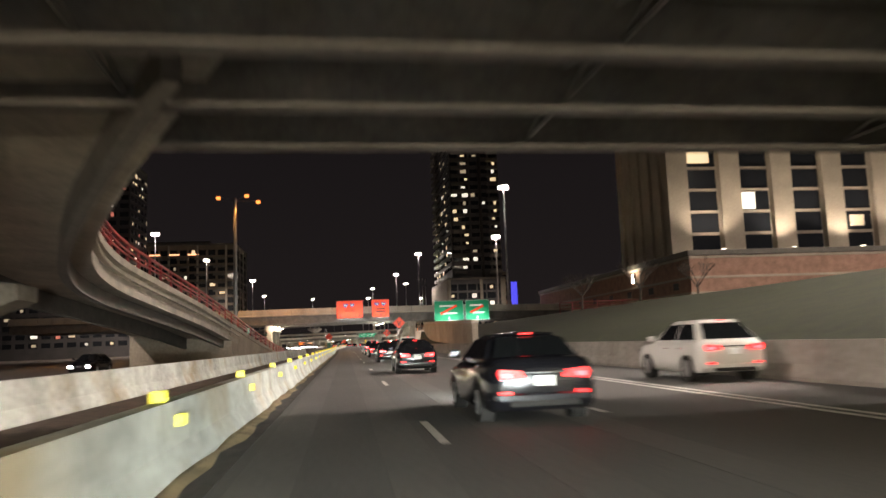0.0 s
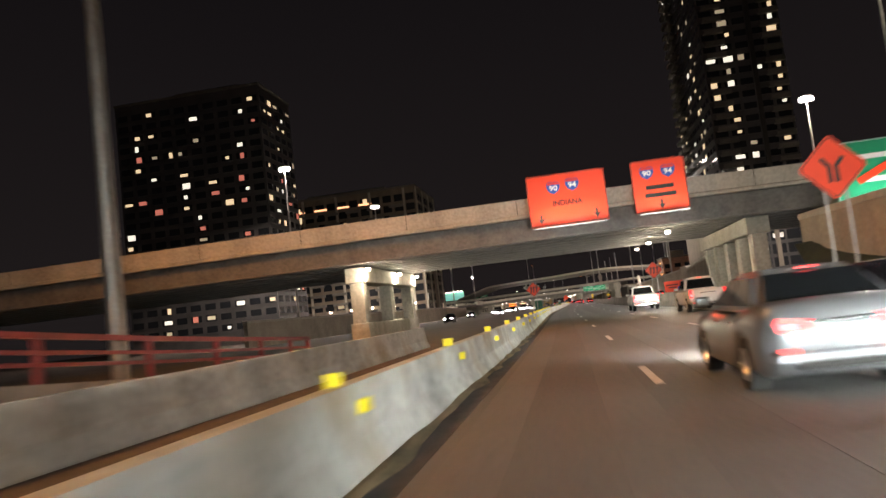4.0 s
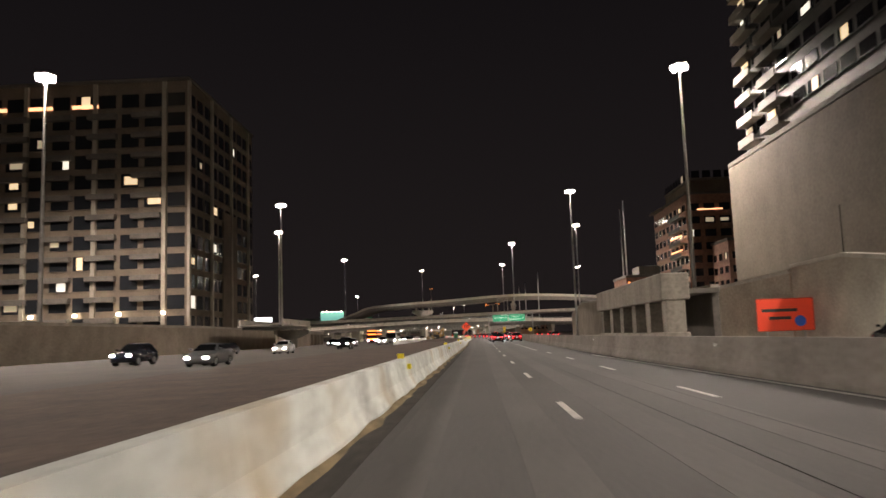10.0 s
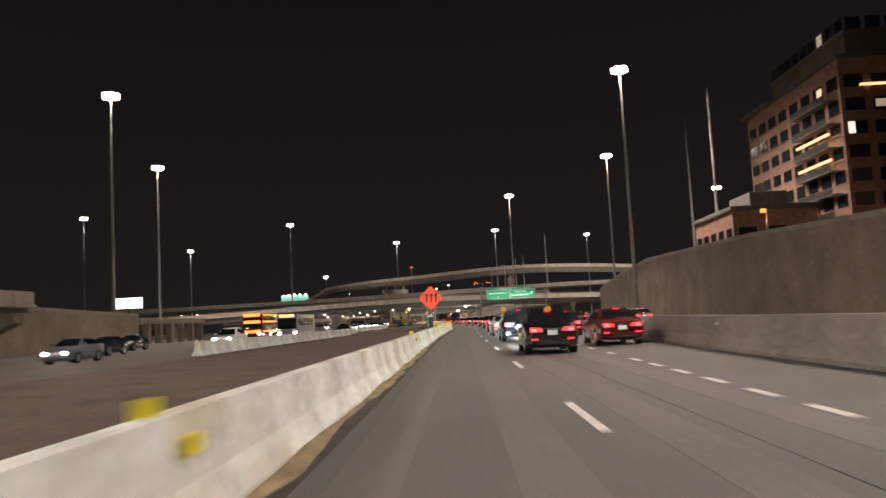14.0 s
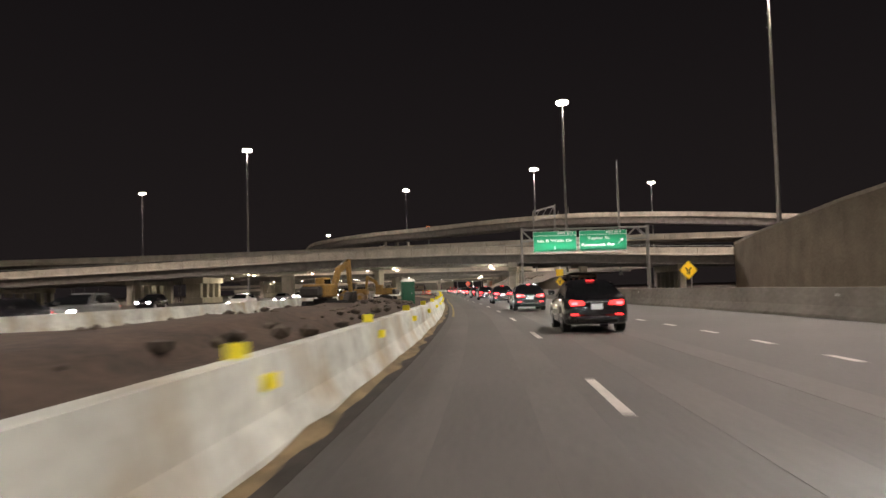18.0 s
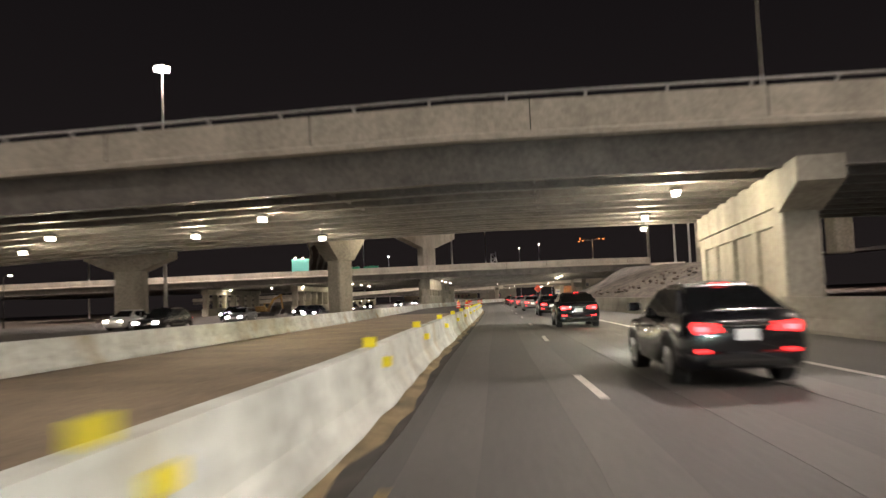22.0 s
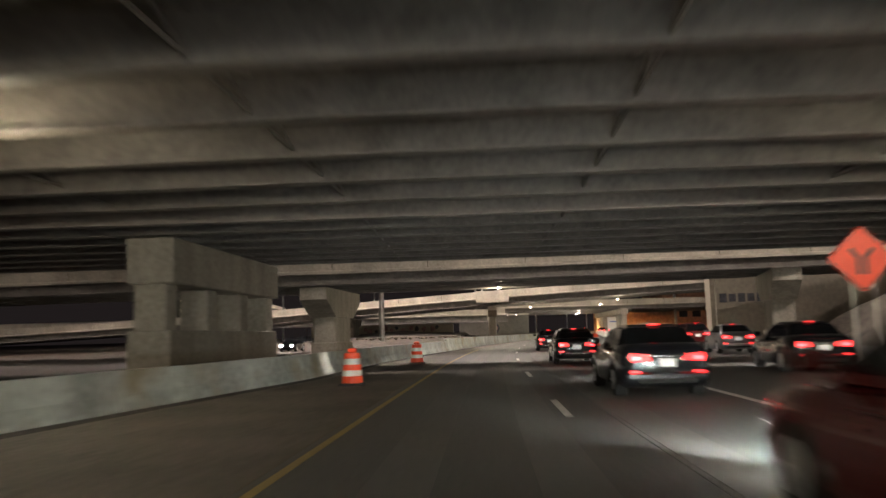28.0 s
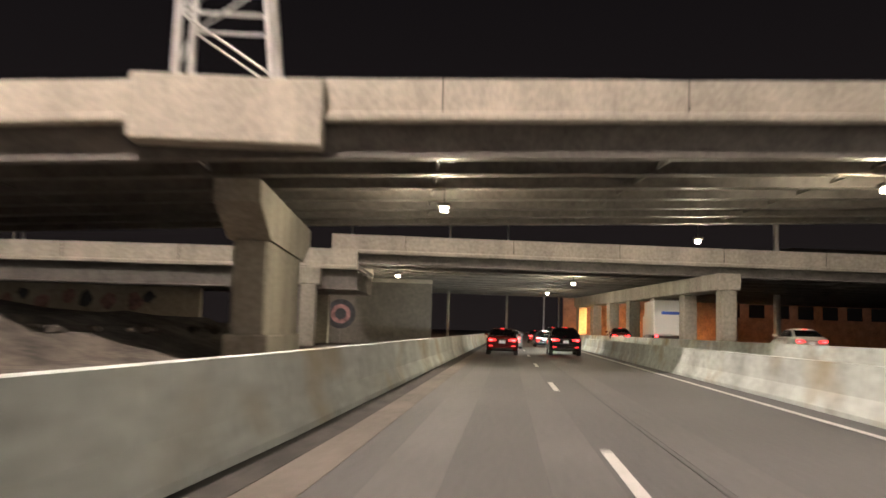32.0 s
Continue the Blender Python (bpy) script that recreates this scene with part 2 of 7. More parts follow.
CAR_WHITE = plain("white_car_paint", (0.70, 0.69, 0.66), 0.3, 0.0, coat=0.8)
CAR_BLUE = plain("dark_blue_car_paint", (0.02, 0.025, 0.05), 0.25, 0.3, coat=0.8)
CAR_RED = plain("dark_red_car_paint", (0.12, 0.015, 0.015), 0.25, 0.3, coat=0.8)
CAR_GLASS = plain("tinted_car_glass", (0.008, 0.009, 0.010), 0.06)
CHROME = plain("chrome_trim", (0.6, 0.6, 0.6), 0.15, 1.0)
RIM = plain("alloy_rim", (0.45, 0.45, 0.46), 0.3, 0.9)
# plates glow faintly in place of plate lamps
PLATE_GLOW = plain("number_plate", (0.75, 0.75, 0.72), 0.5, emit=0.25, glow=(1, 1, 1))
TAIL = plain("tail_lamp_glass", (0.5, 0.02, 0.02), 0.25, emit=13.0, glow=(1.0, 0.04, 0.045))
# whole tail lamp shell glows for glare; rear reflectors glow too, though no lamps
TAIL_DIM = plain("dim_red_glow_glass", (0.45, 0.02, 0.02), 0.25, emit=3.2, glow=(1.0, 0.035, 0.035))
HEAD = plain("head_lamp_glass", (0.9, 0.9, 0.9), 0.2, emit=110.0, glow=(1.0, 0.96, 0.88))
MACHINE = mat("machine_yellow_paint", (0.24, 0.145, 0.035), 0.65, var=0.3, scale=14, fine=60, bump=0.08)
TOILET_GREEN = mat("green_plastic", (0.01, 0.09, 0.045), 0.55, var=0.15, scale=14, fine=60, bump=0.04)
TARP = mat("green_fabric", (0.008, 0.035, 0.022), 0.9, var=0.3, scale=14, fine=60, bump=0.15)
GREY_PLASTIC = plain("grey_plastic", (0.25, 0.25, 0.25), 0.5)
MURAL = mat("mural_paint", (0.05, 0.05, 0.06), 0.7, var=0.5, scale=20, fine=60, bump=0.05)
PINK = mat("pink_graffiti_paint", (0.30, 0.17, 0.16), 0.7, var=0.5, scale=14, fine=50, bump=0.05)
GRAFFITI = mat("graffiti_paint", (0.35, 0.18, 0.18), 0.7, var=0.6, scale=14, fine=50, bump=0.05)


# ---- mesh tools ----
def finish(name, bm, material, parent=None, label="", smooth=False):
    bmesh.ops.recalc_face_normals(bm, faces=bm.faces)
    me = bpy.data.meshes.new(name)
    bm.to_mesh(me)
    bm.free()
    if smooth:
        me.polygons.foreach_set("use_smooth", [True] * len(me.polygons))
    for one in material if isinstance(material, (list, tuple)) else [material]:
        me.materials.append(one)
    ob = new(name, me)
    if parent is not None:
        ob.parent = parent
    if label:
        ob["label"] = label
    return ob


part = finish


def empty(name, x, y, z=0.0, turn=0.0, start=FAR):
    ob = new(name)
    ob.empty_display_size = 0.2
    if y > start:
        (x, y), turn = laid(x, y, start), turn + TURN
    ob.matrix_world = pose(x, y, z, 0, 0, turn)
    return ob


def add_box(bm, cx_, cy_, cz_, sx, sy, sz, bevel=0.0, m=None, index=0):
    vs = bmesh.ops.create_cube(bm, size=1.0)["verts"]
    place = Matrix.Translation((cx_, cy_, cz_)) @ Matrix.Diagonal((sx, sy, sz, 1))
    bmesh.ops.transform(bm, matrix=(m @ place) if m else place, verts=vs)
    faces = {f for v in vs for f in v.link_faces}
    for f in faces:
        f.material_index = index
    if bevel:
        edges = list({e for v in vs for e in v.link_edges})
        bmesh.ops.bevel(bm, geom=edges, offset=bevel, segments=1, affect="EDGES")
    return bm


def box_bm(cx_, cy_, cz_, sx, sy, sz, bevel=0.0):
    return add_box(bmesh.new(), cx_, cy_, cz_, sx, sy, sz, bevel)


def add_tube(bm, a, b, r0, r1=None, sides=10):
    a, b = Vector(a), Vector(b)
    way = b - a
    vs = bmesh.ops.create_cone(bm, cap_ends=True, segments=sides, radius1=r0, radius2=r0 if r1 is None else r1, depth=way.length)["verts"]
    turn = way.to_track_quat("Z", "Y").to_matrix().to_4x4()
    bmesh.ops.transform(bm, matrix=Matrix.Translation((a + b) / 2) @ turn, verts=vs)
    return bm


def tube_bm(a, b, r0, r1=None, sides=10):
    return add_tube(bmesh.new(), a, b, r0, r1, sides)


def add_sweep(bm, pts, prof, closed=True):
    """Sweeps a profile of (side, height) along points; side is to the right of the way."""
    n = len(pts)
    rings = []
    for i, p in enumerate(pts):
        a, b = pts[max(0, i - 1)], pts[min(n - 1, i + 1)]
        dx, dy = b[0] - a[0], b[1] - a[1]
        d = math.hypot(dx, dy) or 1
        rx, ry = dy / d, -dx / d
        rings.append([bm.verts.new((p[0] + rx * s, p[1] + ry * s, p[2] + h)) for s, h in prof])
    k = len(prof)
    for r, q in zip(rings, rings[1:]):
        for j in range(k if closed else k - 1):
            bm.faces.new((r[j], r[(j + 1) % k], q[(j + 1) % k], q[j]))
    if closed:
        bm.faces.new(rings[0])
        bm.faces.new(rings[-1][::-1])
    return bm


def sweep_bm(pts, prof, closed=True):
    return add_sweep(bmesh.new(), pts, prof, closed)


def add_prism(bm, outline, depth, m, index=0):
    """A plate: an outline in x, z, pushed back along y, laid by m."""
    front = [bm.verts.new(m @ Vector((x, 0, z))) for x, z in outline]
    back = [bm.verts.new(m @ Vector((x, depth, z))) for x, z in outline]
    made = [bm.faces.new(front), bm.faces.new(back[::-1])]
    k = len(outline)
    made += [bm.faces.new((front[i], back[i], back[(i + 1) % k], front[(i + 1) % k])) for i in range(k)]
    for f in made:
        f.material_index = index
    return bm


def prism_bm(outline, depth, m=Matrix()):
    return add_prism(bmesh.new(), outline, depth, m)


def writing(text, size, material, parent, m, width=0.0, name="lettering"):
    """Raised letters in the built-in font, facing -y, centred."""
    cu = bpy.data.curves.new(name, "FONT")
    cu.body, cu.size, cu.align_x, cu.align_y, cu.extrude = text, size, "CENTER", "CENTER", 0.004
    cu.offset = size * 0.025
    tmp = bpy.data.objects.new(name, cu)
    scene.collection.objects.link(tmp)
    bpy.context.view_layer.update()
    me = bpy.data.meshes.new_from_object(tmp.evaluated_get(bpy.context.evaluated_depsgraph_get()))
    bpy.data.objects.remove(tmp)
    wide = max((v.co.x for v in me.vertices), default=1) - min((v.co.x for v in me.vertices), default=0)
    k = width / wide if width else 1.0
    me.transform(m @ pose(0, 0, 0, 90) @ Matrix.Diagonal((k, 1, 1, 1)))
    me.materials.clear()
    me.materials.append(material)
    ob = new(name, me)
    ob.parent = parent
    return ob


# ---- the lane that the way follows ----
WAY = [(-90, 0.3), (0, 0.17), (60, 0.05), (120, 0.0), (150, -0.3), (180, -0.7), (205, -0.85), (240, -0.45), (290, 0.07), (336, 0.7), (395, 0.8), (430, 1.4), (445, 1.55), (465, 1.2), (489, 0.15), (514, -1.45), (539, -2.6), (577, -3.0), (604, -3.46), (644, -4.48), (698, -5.5), (718, -5.68), (739, -5.35), (753, -4.75), (766, -3.85), (780, -2.55), (794, -0.92), (1100, 41.0)]
_ys = np.arange(-90, 1100.5, 1.0)
_xs = np.interp(_ys, [p[0] for p in WAY], [p[1] for p in WAY])
_k = np.exp(-0.5 * (np.arange(-15, 16) / 5.0) ** 2)
_pad = np.concatenate([np.full(15, _xs[0]), _xs, _xs[-1] + (_xs[-1] - _xs[-2]) * np.arange(1, 16)])
_xs = np.convolve(_pad, _k / _k.sum(), "valid")


def cx(y):
    return float(np.interp(y, _ys, _xs))


def line(off, y0, y1, step=6.0, z=0.0):
    """Points along the lane at a sideways offset (a number, or pairs of y and offset)."""
    n = max(1, int(round((y1 - y0) / step)))
    ys = [y0 + (y1 - y0) * i / n for i in range(n + 1)]
    if isinstance(off, (list, tuple)):
        oy, oo = [p[0] for p in off], [p[1] for p in off]
        return [(*laid(cx(y) + float(np.interp(y, oy, oo)), y), z) for y in ys]
    return [(*laid(cx(y) + off, y), z) for y in ys]


def ribbon(name, left, right, y0, y1, z, material, parent=None, step=6.0, thick=0.05):
    """A slab between two lines of offsets."""
    a, b = line(left, y0, y1, step), line(right, y0, y1, step)
    bm = bmesh.new()
    rows = [[bm.verts.new(v) for v in ((p[0], p[1], z - thick), (p[0], p[1], z), (q[0], q[1], z), (q[0], q[1], z - thick))] for p, q in zip(a, b)]
    for r, q in zip(rows, rows[1:]):
        for j in range(3):
            bm.faces.new((r[j], r[j + 1], q[j + 1], q[j]))
    return finish(name, bm, material, parent)


# ---- ground and carriageway ----
RIGHT = [(-90, 11.8), (60, 11.8), (130, 9.6), (170, 9.0), (210, 8.4), (231, 8.0), (277, 7.2), (325, 7.4), (364, 8.2), (428, 11.0), (456, 12.0), (476, 11.3), (498, 9.8), (525, 9.2), (547, 9.0), (604, 8.7), (640, 8.8), (660, 9.6), (675, 10.5), (692, 11.4)]
OUTER = [(540, -11.9), (560, -11.5), (620, -11.6), (655, -12.6), (672, -11.5), (690, -8.6), (710, -6.3), (728, -5.8), (747, -4.5), (775, -3.4), (803, -2.8), (960, -2.6)]
RIGHT2 = [(752, 5.3), (784, 6.0), (810, 6.4), (960, 6.4)]


def shifted(pairs, by):
    return [(y, o + by) for y, o in pairs]


ground = tagged(ribbon("ground", -900, 900, -90, 1100, -0.14, DIRT, step=60, thick=0.5), "dark bare earth beside the carriageways", "ground", kind="structure")
far_ground = new("ground_far", bpy.data.meshes.new("ground_far"))
far_ground.data.from_pydata([(-3000, -600, -0.3), (3000, -600, -0.3), (3000, 4000, -0.3), (-3000, 4000, -0.3)], [], [(0, 1, 2, 3)])
far_ground.data.materials.append(DIRT)
tagged(far_ground, "dark ground reaching the night horizon", "ground", kind="structure")

road = tagged(ribbon("road", [(-90, -2.2), (604, -2.2), (618, -11.4), (655, -12.4), (672, -11.3), (690, -8.4), (710, -6.1), (728, -5.6), (747, -4.3), (775, -3.2), (803, -2.6), (1100, -2.4)],
                     [(-90, 12), (60, 12), (130, 9.8), (230, 8.2), (277, 7.4), (325, 7.6), (364, 8.4), (428, 11.2), (456, 12.2), (498, 10), (604, 9), (660, 10.5), (700, 24), (760, 34), (900, 34), (1100, 34)], -90, 1100, 0.0, ASPHALT),
              "worn dark asphalt expressway with paler wheel tracks", "road", kind="structure")
for off in (-0.85, 0.75, 2.35, 4.0):
    y1 = 1000 if off < 3 else 640
    ribbon("wheel_track", off - 0.32, off + 0.32, -90, y1, 0.004, TRACK, road, thick=0.003)
tagged(ribbon("road_opposite", [(-90, -44), (545, -44), (600, -64), (860, -64)], [(-90, -15.5), (545, -15.5), (580, -20), (860, -20)], -90, 860, -0.06, UNLIT_ASPHALT), "opposite carriageway of dusty worn asphalt, darkened as it lies unlit", "road", kind="structure")
tagged(ribbon("road_side", [(60, 14.5), (300, 14.6), (345, 12.5), (460, 16), (545, 14)], [(60, 24), (300, 20.5), (345, 20.7), (460, 30), (545, 36)], 60, 545, -0.05, ASPHALT), "side ramp of worn asphalt behind a barrier", "road", kind="structure")
tagged(ribbon("pavement_verge", [(-90, -15.3), (560, -15.3)], [(-90, -2.9), (560, -2.9)], -90, 560, -0.04, DIRT), "strip of churned earth behind the median barrier", "ground", kind="structure")
tagged(ribbon("pavement_pale", [(520, -10), (560, -13), (615, -11.9)], [(520, -2.9), (600, -2.9), (615, -9.0)], 520, 615, -0.02, SHOULDER), "pale dusty strip of old concrete", "ground", kind="structure")


def stripe(off, y0, y1, width, material, z=0.008, step=6.0):
    a = [(o[0], o[1] - width / 2) for o in off] if isinstance(off, list) else off - width / 2
    b = [(o[0], o[1] + width / 2) for o in off] if isinstance(off, list) else off + width / 2
    return ribbon("lane_line", a, b, y0, y1, z, material, road, step=step, thick=0.006)


# lane dashes, evenly spaced between known ones
ANCHORS = [(-16, 0), (12, 2), (41.4, 4), (57.5, 5), (135, 11), (159.6, 13), (231, 19), (276.4, 23), (323.8, 27), (357.6, 30), (415.6, 35), (451, 38), (494.4, 42), (516.5, 44), (538.3, 46), (591.7, 50), (617, 52), (643, 54), (709.8, 60), (723.5, 61), (750.4, 63), (777.4, 65), (813, 68), (980, 82)]
DASH = [(-90, 1.32), (200, 1.32), (248, 1.52), (300, 1.55), (345, 1.6), (400, 1.42), (500, 1.3), (530, 1.0), (540, 1.0), (556, 1.3), (700, 1.28), (720, 1.2), (1000, 1.2)]
for i in range(0, 83):
    y = float(np.interp(i, [a[1] for a in ANCHORS], [a[0] for a in ANCHORS]))
    stripe(DASH, y - 1.5, y + 1.5, 0.13, PAINT, step=3)
    if y < 296:
        stripe(4.6, y + 3.0 - 1.5, y + 3.0 + 1.5, 0.13, PAINT, step=3)
y = 299.0
while y < 500:
    stripe([(296, 4.3), (345, 4.5), (360, 4.8), (420, 5.5), (450, 6.0), (470, 5.7), (500, 5.1)], y, y + 1.2, 0.16, PAINT, step=2)
    y += 2.3 if y < 356 else 3.9
stripe(7.8, -90, 60, 0.13, PAINT)
stripe(8.15, -90, 60, 0.13, PAINT)
stripe([(60, 7.8), (130, 8.2), (210, 7.6), (240, 7.3), (284, 6.4)], 60, 284, 0.13, PAINT)
stripe([(500, 5.1), (520, 5.4), (600, 4.7), (640, 4.25), (665, 4.6), (700, 4.9), (740, 4.95), (790, 5.4), (980, 5.6)], 500, 980, 0.15, PAINT)
stripe([(596, 5.3), (620, 5.7), (645, 6.6), (665, 8.5)], 596, 665, 0.13, PAINT)
stripe([(466, -1.2), (540, -1.2)], 466, 532, 0.10, PAINT_YELLOW)
stripe([(600, -1.6), (622, -2.2), (645, -2.35), (710, -2.05), (776, -2.1)], 604, 748, 0.11, PAINT_YELLOW)
# darker strip between the barrier foot and the lane
ribbon("gutter_grit", [(-90, -1.72), (610, -1.72)], [(-90, -1.34), (290, -1.34), (310, -1.45), (610, -1.45)], -90, 610, 0.010, GUTTER, road, step=3, thick=0.008)
sand = bmesh.new()
rng = random.Random(21)
heap = []
for i in range(0, 560):
    y = -60 + i * 1.2
    w, h = rng.uniform(0.08, 0.30), rng.uniform(0.02, 0.10)
    heap.append([sand.verts.new((*laid(v[0], v[1]), v[2])) for v in ((cx(y) - 1.80, y, 0.0), (cx(y) - 1.78, y, h), (cx(y) - 1.78 + w * 0.5, y + 0.2, h * 0.6), (cx(y) - 1.75 + w, y, 0.004))])
for q, r in zip(heap, heap[1:]):
    for j in range(3):
        sand.faces.new((q[j], q[j + 1], r[j + 1], r[j]))
part("gutter_sand", sand, SAND, road, smooth=True)
ribbon("gutter_grit", shifted(OUTER, 0.3), shifted(OUTER, 0.75), 690, 960, 0.010, GUTTER, road, step=3, thick=0.008)
ribbon("dark_shoulder", shifted(OUTER, 0.35), [(604, -1.75), (622, -2.3), (645, -2.5), (690, -2.5), (704, -2.5)], 606, 704, 0.005, GUTTER, road, step=3, thick=0.004)
ribbon("dusty_shoulder", shifted(OUTER, 0.7), [(690, -2.3), (747, -2.3), (800, -1.6), (960, -1.5)], 690, 960, 0.006, WORN_SHOULDER, road, step=3, thick=0.005)
for yy, o0, o1 in ((651.6, 0.2, 1.3), (666, 0.5, 2.1), (676, 0.9, 1.9)):
    ribbon("stop_mark", o0, o1, yy, yy + 0.45, 0.009, PAINT, road, step=1, thick=0.006)
for k in range(4):
    y = 606 + k * 11.5
    part("gore_chevron", sweep_bm([(*laid(cx(y) + 4.6, y), 0.004), (*laid(cx(y) + 6.4, y + 3.2), 0.004)], [(-0.1, 0), (-0.1, 0.006), (0.1, 0.006), (0.1, 0)]), PAINT, road)

for off, y0, y1 in ((1.95, 690, 960), (2.95, 150, 420), (4.2, 20, 300)):
    ribbon("tar_seam", off - 0.012, off + 0.012, y0, y1, 0.0065, TAR, road, step=6, thick=0.004)
rng = random.Random(5)
for k in range(26):
    yy = 15 + k * 31 + rng.uniform(-6, 6)
    a = rng.uniform(-0.4, 0.4)
    ribbon("tar_crack", -1.2 + a, 1.1 + a + rng.uniform(0, 3.5), yy, yy + 0.05, 0.0068, TAR, road, step=1, thick=0.004)

# ---- concrete barriers ----
JERSEY = [(0.30, 0), (0.30, 0.08), (0.17, 0.33), (0.10, 0.81), (-0.10, 0.81), (-0.17, 0.33), (-0.30, 0.08), (-0.30, 0)]


def barrier(name, off, y0, y1, label, seg=6.0, height=0.81, z=0.0, material=None):
    thing = tagged(empty(name, 0, 0), label, "concrete barrier", kind="structure")
    prof = [(s, h * height / 0.81) for s, h in JERSEY]
    y = y0
    while y < y1 - 0.5:
        e = min(y + seg, y1)
        part("barrier_segment", sweep_bm(line(off, y + 0.012, e - 0.012, 3.0, z), prof), material or BARRIER, thing)
        y = e
    return thing


median = barrier("median_barrier", -2.05, -84, 612, "white headlight-lit concrete median barrier with dusty stains")
barrier("barrier_opposite", [(-90, -7.3), (60, -6.9), (130, -6.8)], -84, 132, "stained concrete barrier of the opposite carriageway", z=-0.1, height=1.0)
barrier("barrier_right", RIGHT, -84, 690, "tall grey concrete barrier along the carriageway edge", height=1.05, material=DARK_BARRIER)
barrier("barrier_outer", OUTER, 542, 746, "pale concrete barrier beside the wide shoulder")
barrier("barrier_outer_tall", OUTER, 746, 960, "taller pale concrete barrier close to the lane", height=1.0)
barrier("barrier_ramp", RIGHT2, 756, 960, "pale concrete barrier along the right lane", height=0.95)
barrier("barrier_far_side", [(380, -15.2), (545, -15.2)], 380, 545, "grey concrete barrier across the dirt strip")


def reflector(y):
    x, y = laid(cx(y) - 2.05, y)
    return part("barrier_reflector", box_bm(x, y, 0.88, 0.17, 0.03, 0.13, 0.006), REFLECT, median)


ys = [2.3 + 6.7 * i for i in range(30)] + [206 + 27 * i for i in range(7)] + [395.6 + 6.7 * i for i in range(33)]
for y in ys:
    reflector(y)
    part("barrier_reflector", box_bm(*laid(cx(y + 0.3) - 1.86, y + 0.3), 0.60, 0.10, 0.16, 0.13, 0.006), REFLECT, median)
for y in range(0, 600, 24):
    x = cx(y) + float(np.interp(y, [q[0] for q in RIGHT], [q[1] for q in RIGHT])) - 0.16
    part("barrier_reflector", box_bm(*laid(x, y), 0.8, 0.02, 0.12, 0.1, 0.005), SIGN_WHITE, scene.objects["barrier_right"])


# ---- bridges ----
def bridge(name, label, pts, width, bottom, top, girders, lip=0.18, rail=False, frames=True):
    """A deck whose near edge runs along pts (left to right); bottom and top are heights over the points."""
    b = tagged(empty(name, pts[0][0], pts[0][1]), label, "bridge", kind="structure")
    inv = Matrix.Translation((-pts[0][0], -pts[0][1], 0))
    deck_top, deck_low = top - 0.95, top - 1.22

    def put(nm, prof, m, lab=""):
        bm = sweep_bm(pts, prof)
        bmesh.ops.transform(bm, matrix=inv, verts=bm.verts)
        return part(nm, bm, m, b, lab)

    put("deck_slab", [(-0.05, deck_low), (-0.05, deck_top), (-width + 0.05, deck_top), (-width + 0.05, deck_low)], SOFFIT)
    for s, nm in ((0.0, "parapet"), (-width, "parapet")):
        e = 1 if s == 0 else -1
        put(nm, [(s + e * lip, deck_low - 0.06), (s + e * lip, deck_low + 0.12), (s + e * 0.02, deck_low + 0.2), (s + e * 0.02, top), (s - e * 0.30, top), (s - e * 0.36, deck_top - 0.02), (s - e * 0.36, deck_low - 0.06)], FASCIA)
    if rail:
        put("railing", [(-0.10, top + 0.22), (-0.10, top + 0.30), (-0.20, top + 0.30), (-0.20, top + 0.22)], STEEL)
        n = max(2, int(len(pts) * 7))
        for i in range(0, n):
            f = i / (n - 1) * (len(pts) - 1)
            k = min(len(pts) - 2, int(f))
            p = [pts[k][j] + (pts[k + 1][j] - pts[k][j]) * (f - k) for j in range(3)]
            part("railing_post", box_bm(p[0] - pts[0][0], p[1] - pts[0][1] + 0.15, p[2] + top + 0.12, 0.09, 0.09, 0.26), STEEL, b)
    for i in range(girders):
        s = -0.5 - (width - 1.0) * i / (girders - 1)
        put("girder", [(s + 0.22, bottom), (s + 0.22, bottom + 0.07), (s + 0.03, bottom + 0.1), (s + 0.03, deck_low - 0.08), (s + 0.2, deck_low - 0.01), (s - 0.2, deck_low - 0.01), (s - 0.03, deck_low - 0.08), (s - 0.03, bottom + 0.1), (s - 0.22, bottom + 0.07), (s - 0.22, bottom)], GIRDER)
    # joints in the parapet face and cross frames between the girders
    along, total = [0.0], 0.0
    for p, q in zip(pts, pts[1:]):
        total += math.hypot(q[0] - p[0], q[1] - p[1])
        along.append(total)
    xs, ys, zs = ([p[k] for p in pts] for k in range(3))
    gap = (width - 1.0) / (girders - 1)

    def at(d):
        x, y, z = (float(np.interp(d, along, v)) for v in (xs, ys, zs))
        e = min(total, d + 0.5)
        x2, y2 = float(np.interp(e, along, xs)), float(np.interp(e, along, ys))
        return x, y, z, math.degrees(math.atan2(y2 - y, x2 - x))

    d = 5.0
    while d < total - 2:
        x, y, z, a = at(d)
        if abs(x) < 60:
            part("parapet_joint", add_box(bmesh.new(), 0, -0.012, z + top - 0.5, 0.035, 0.03, 1.0, m=pose(x - pts[0][0], y - pts[0][1], 0, 0, 0, a)), RUBBER, b)
        if frames and abs(x) < 24:
            for i in range(girders - 1):
                sy = 0.5 + gap * i
                m = pose(x - pts[0][0], y - pts[0][1], z, 0, 0, a)
                fr = bmesh.new()
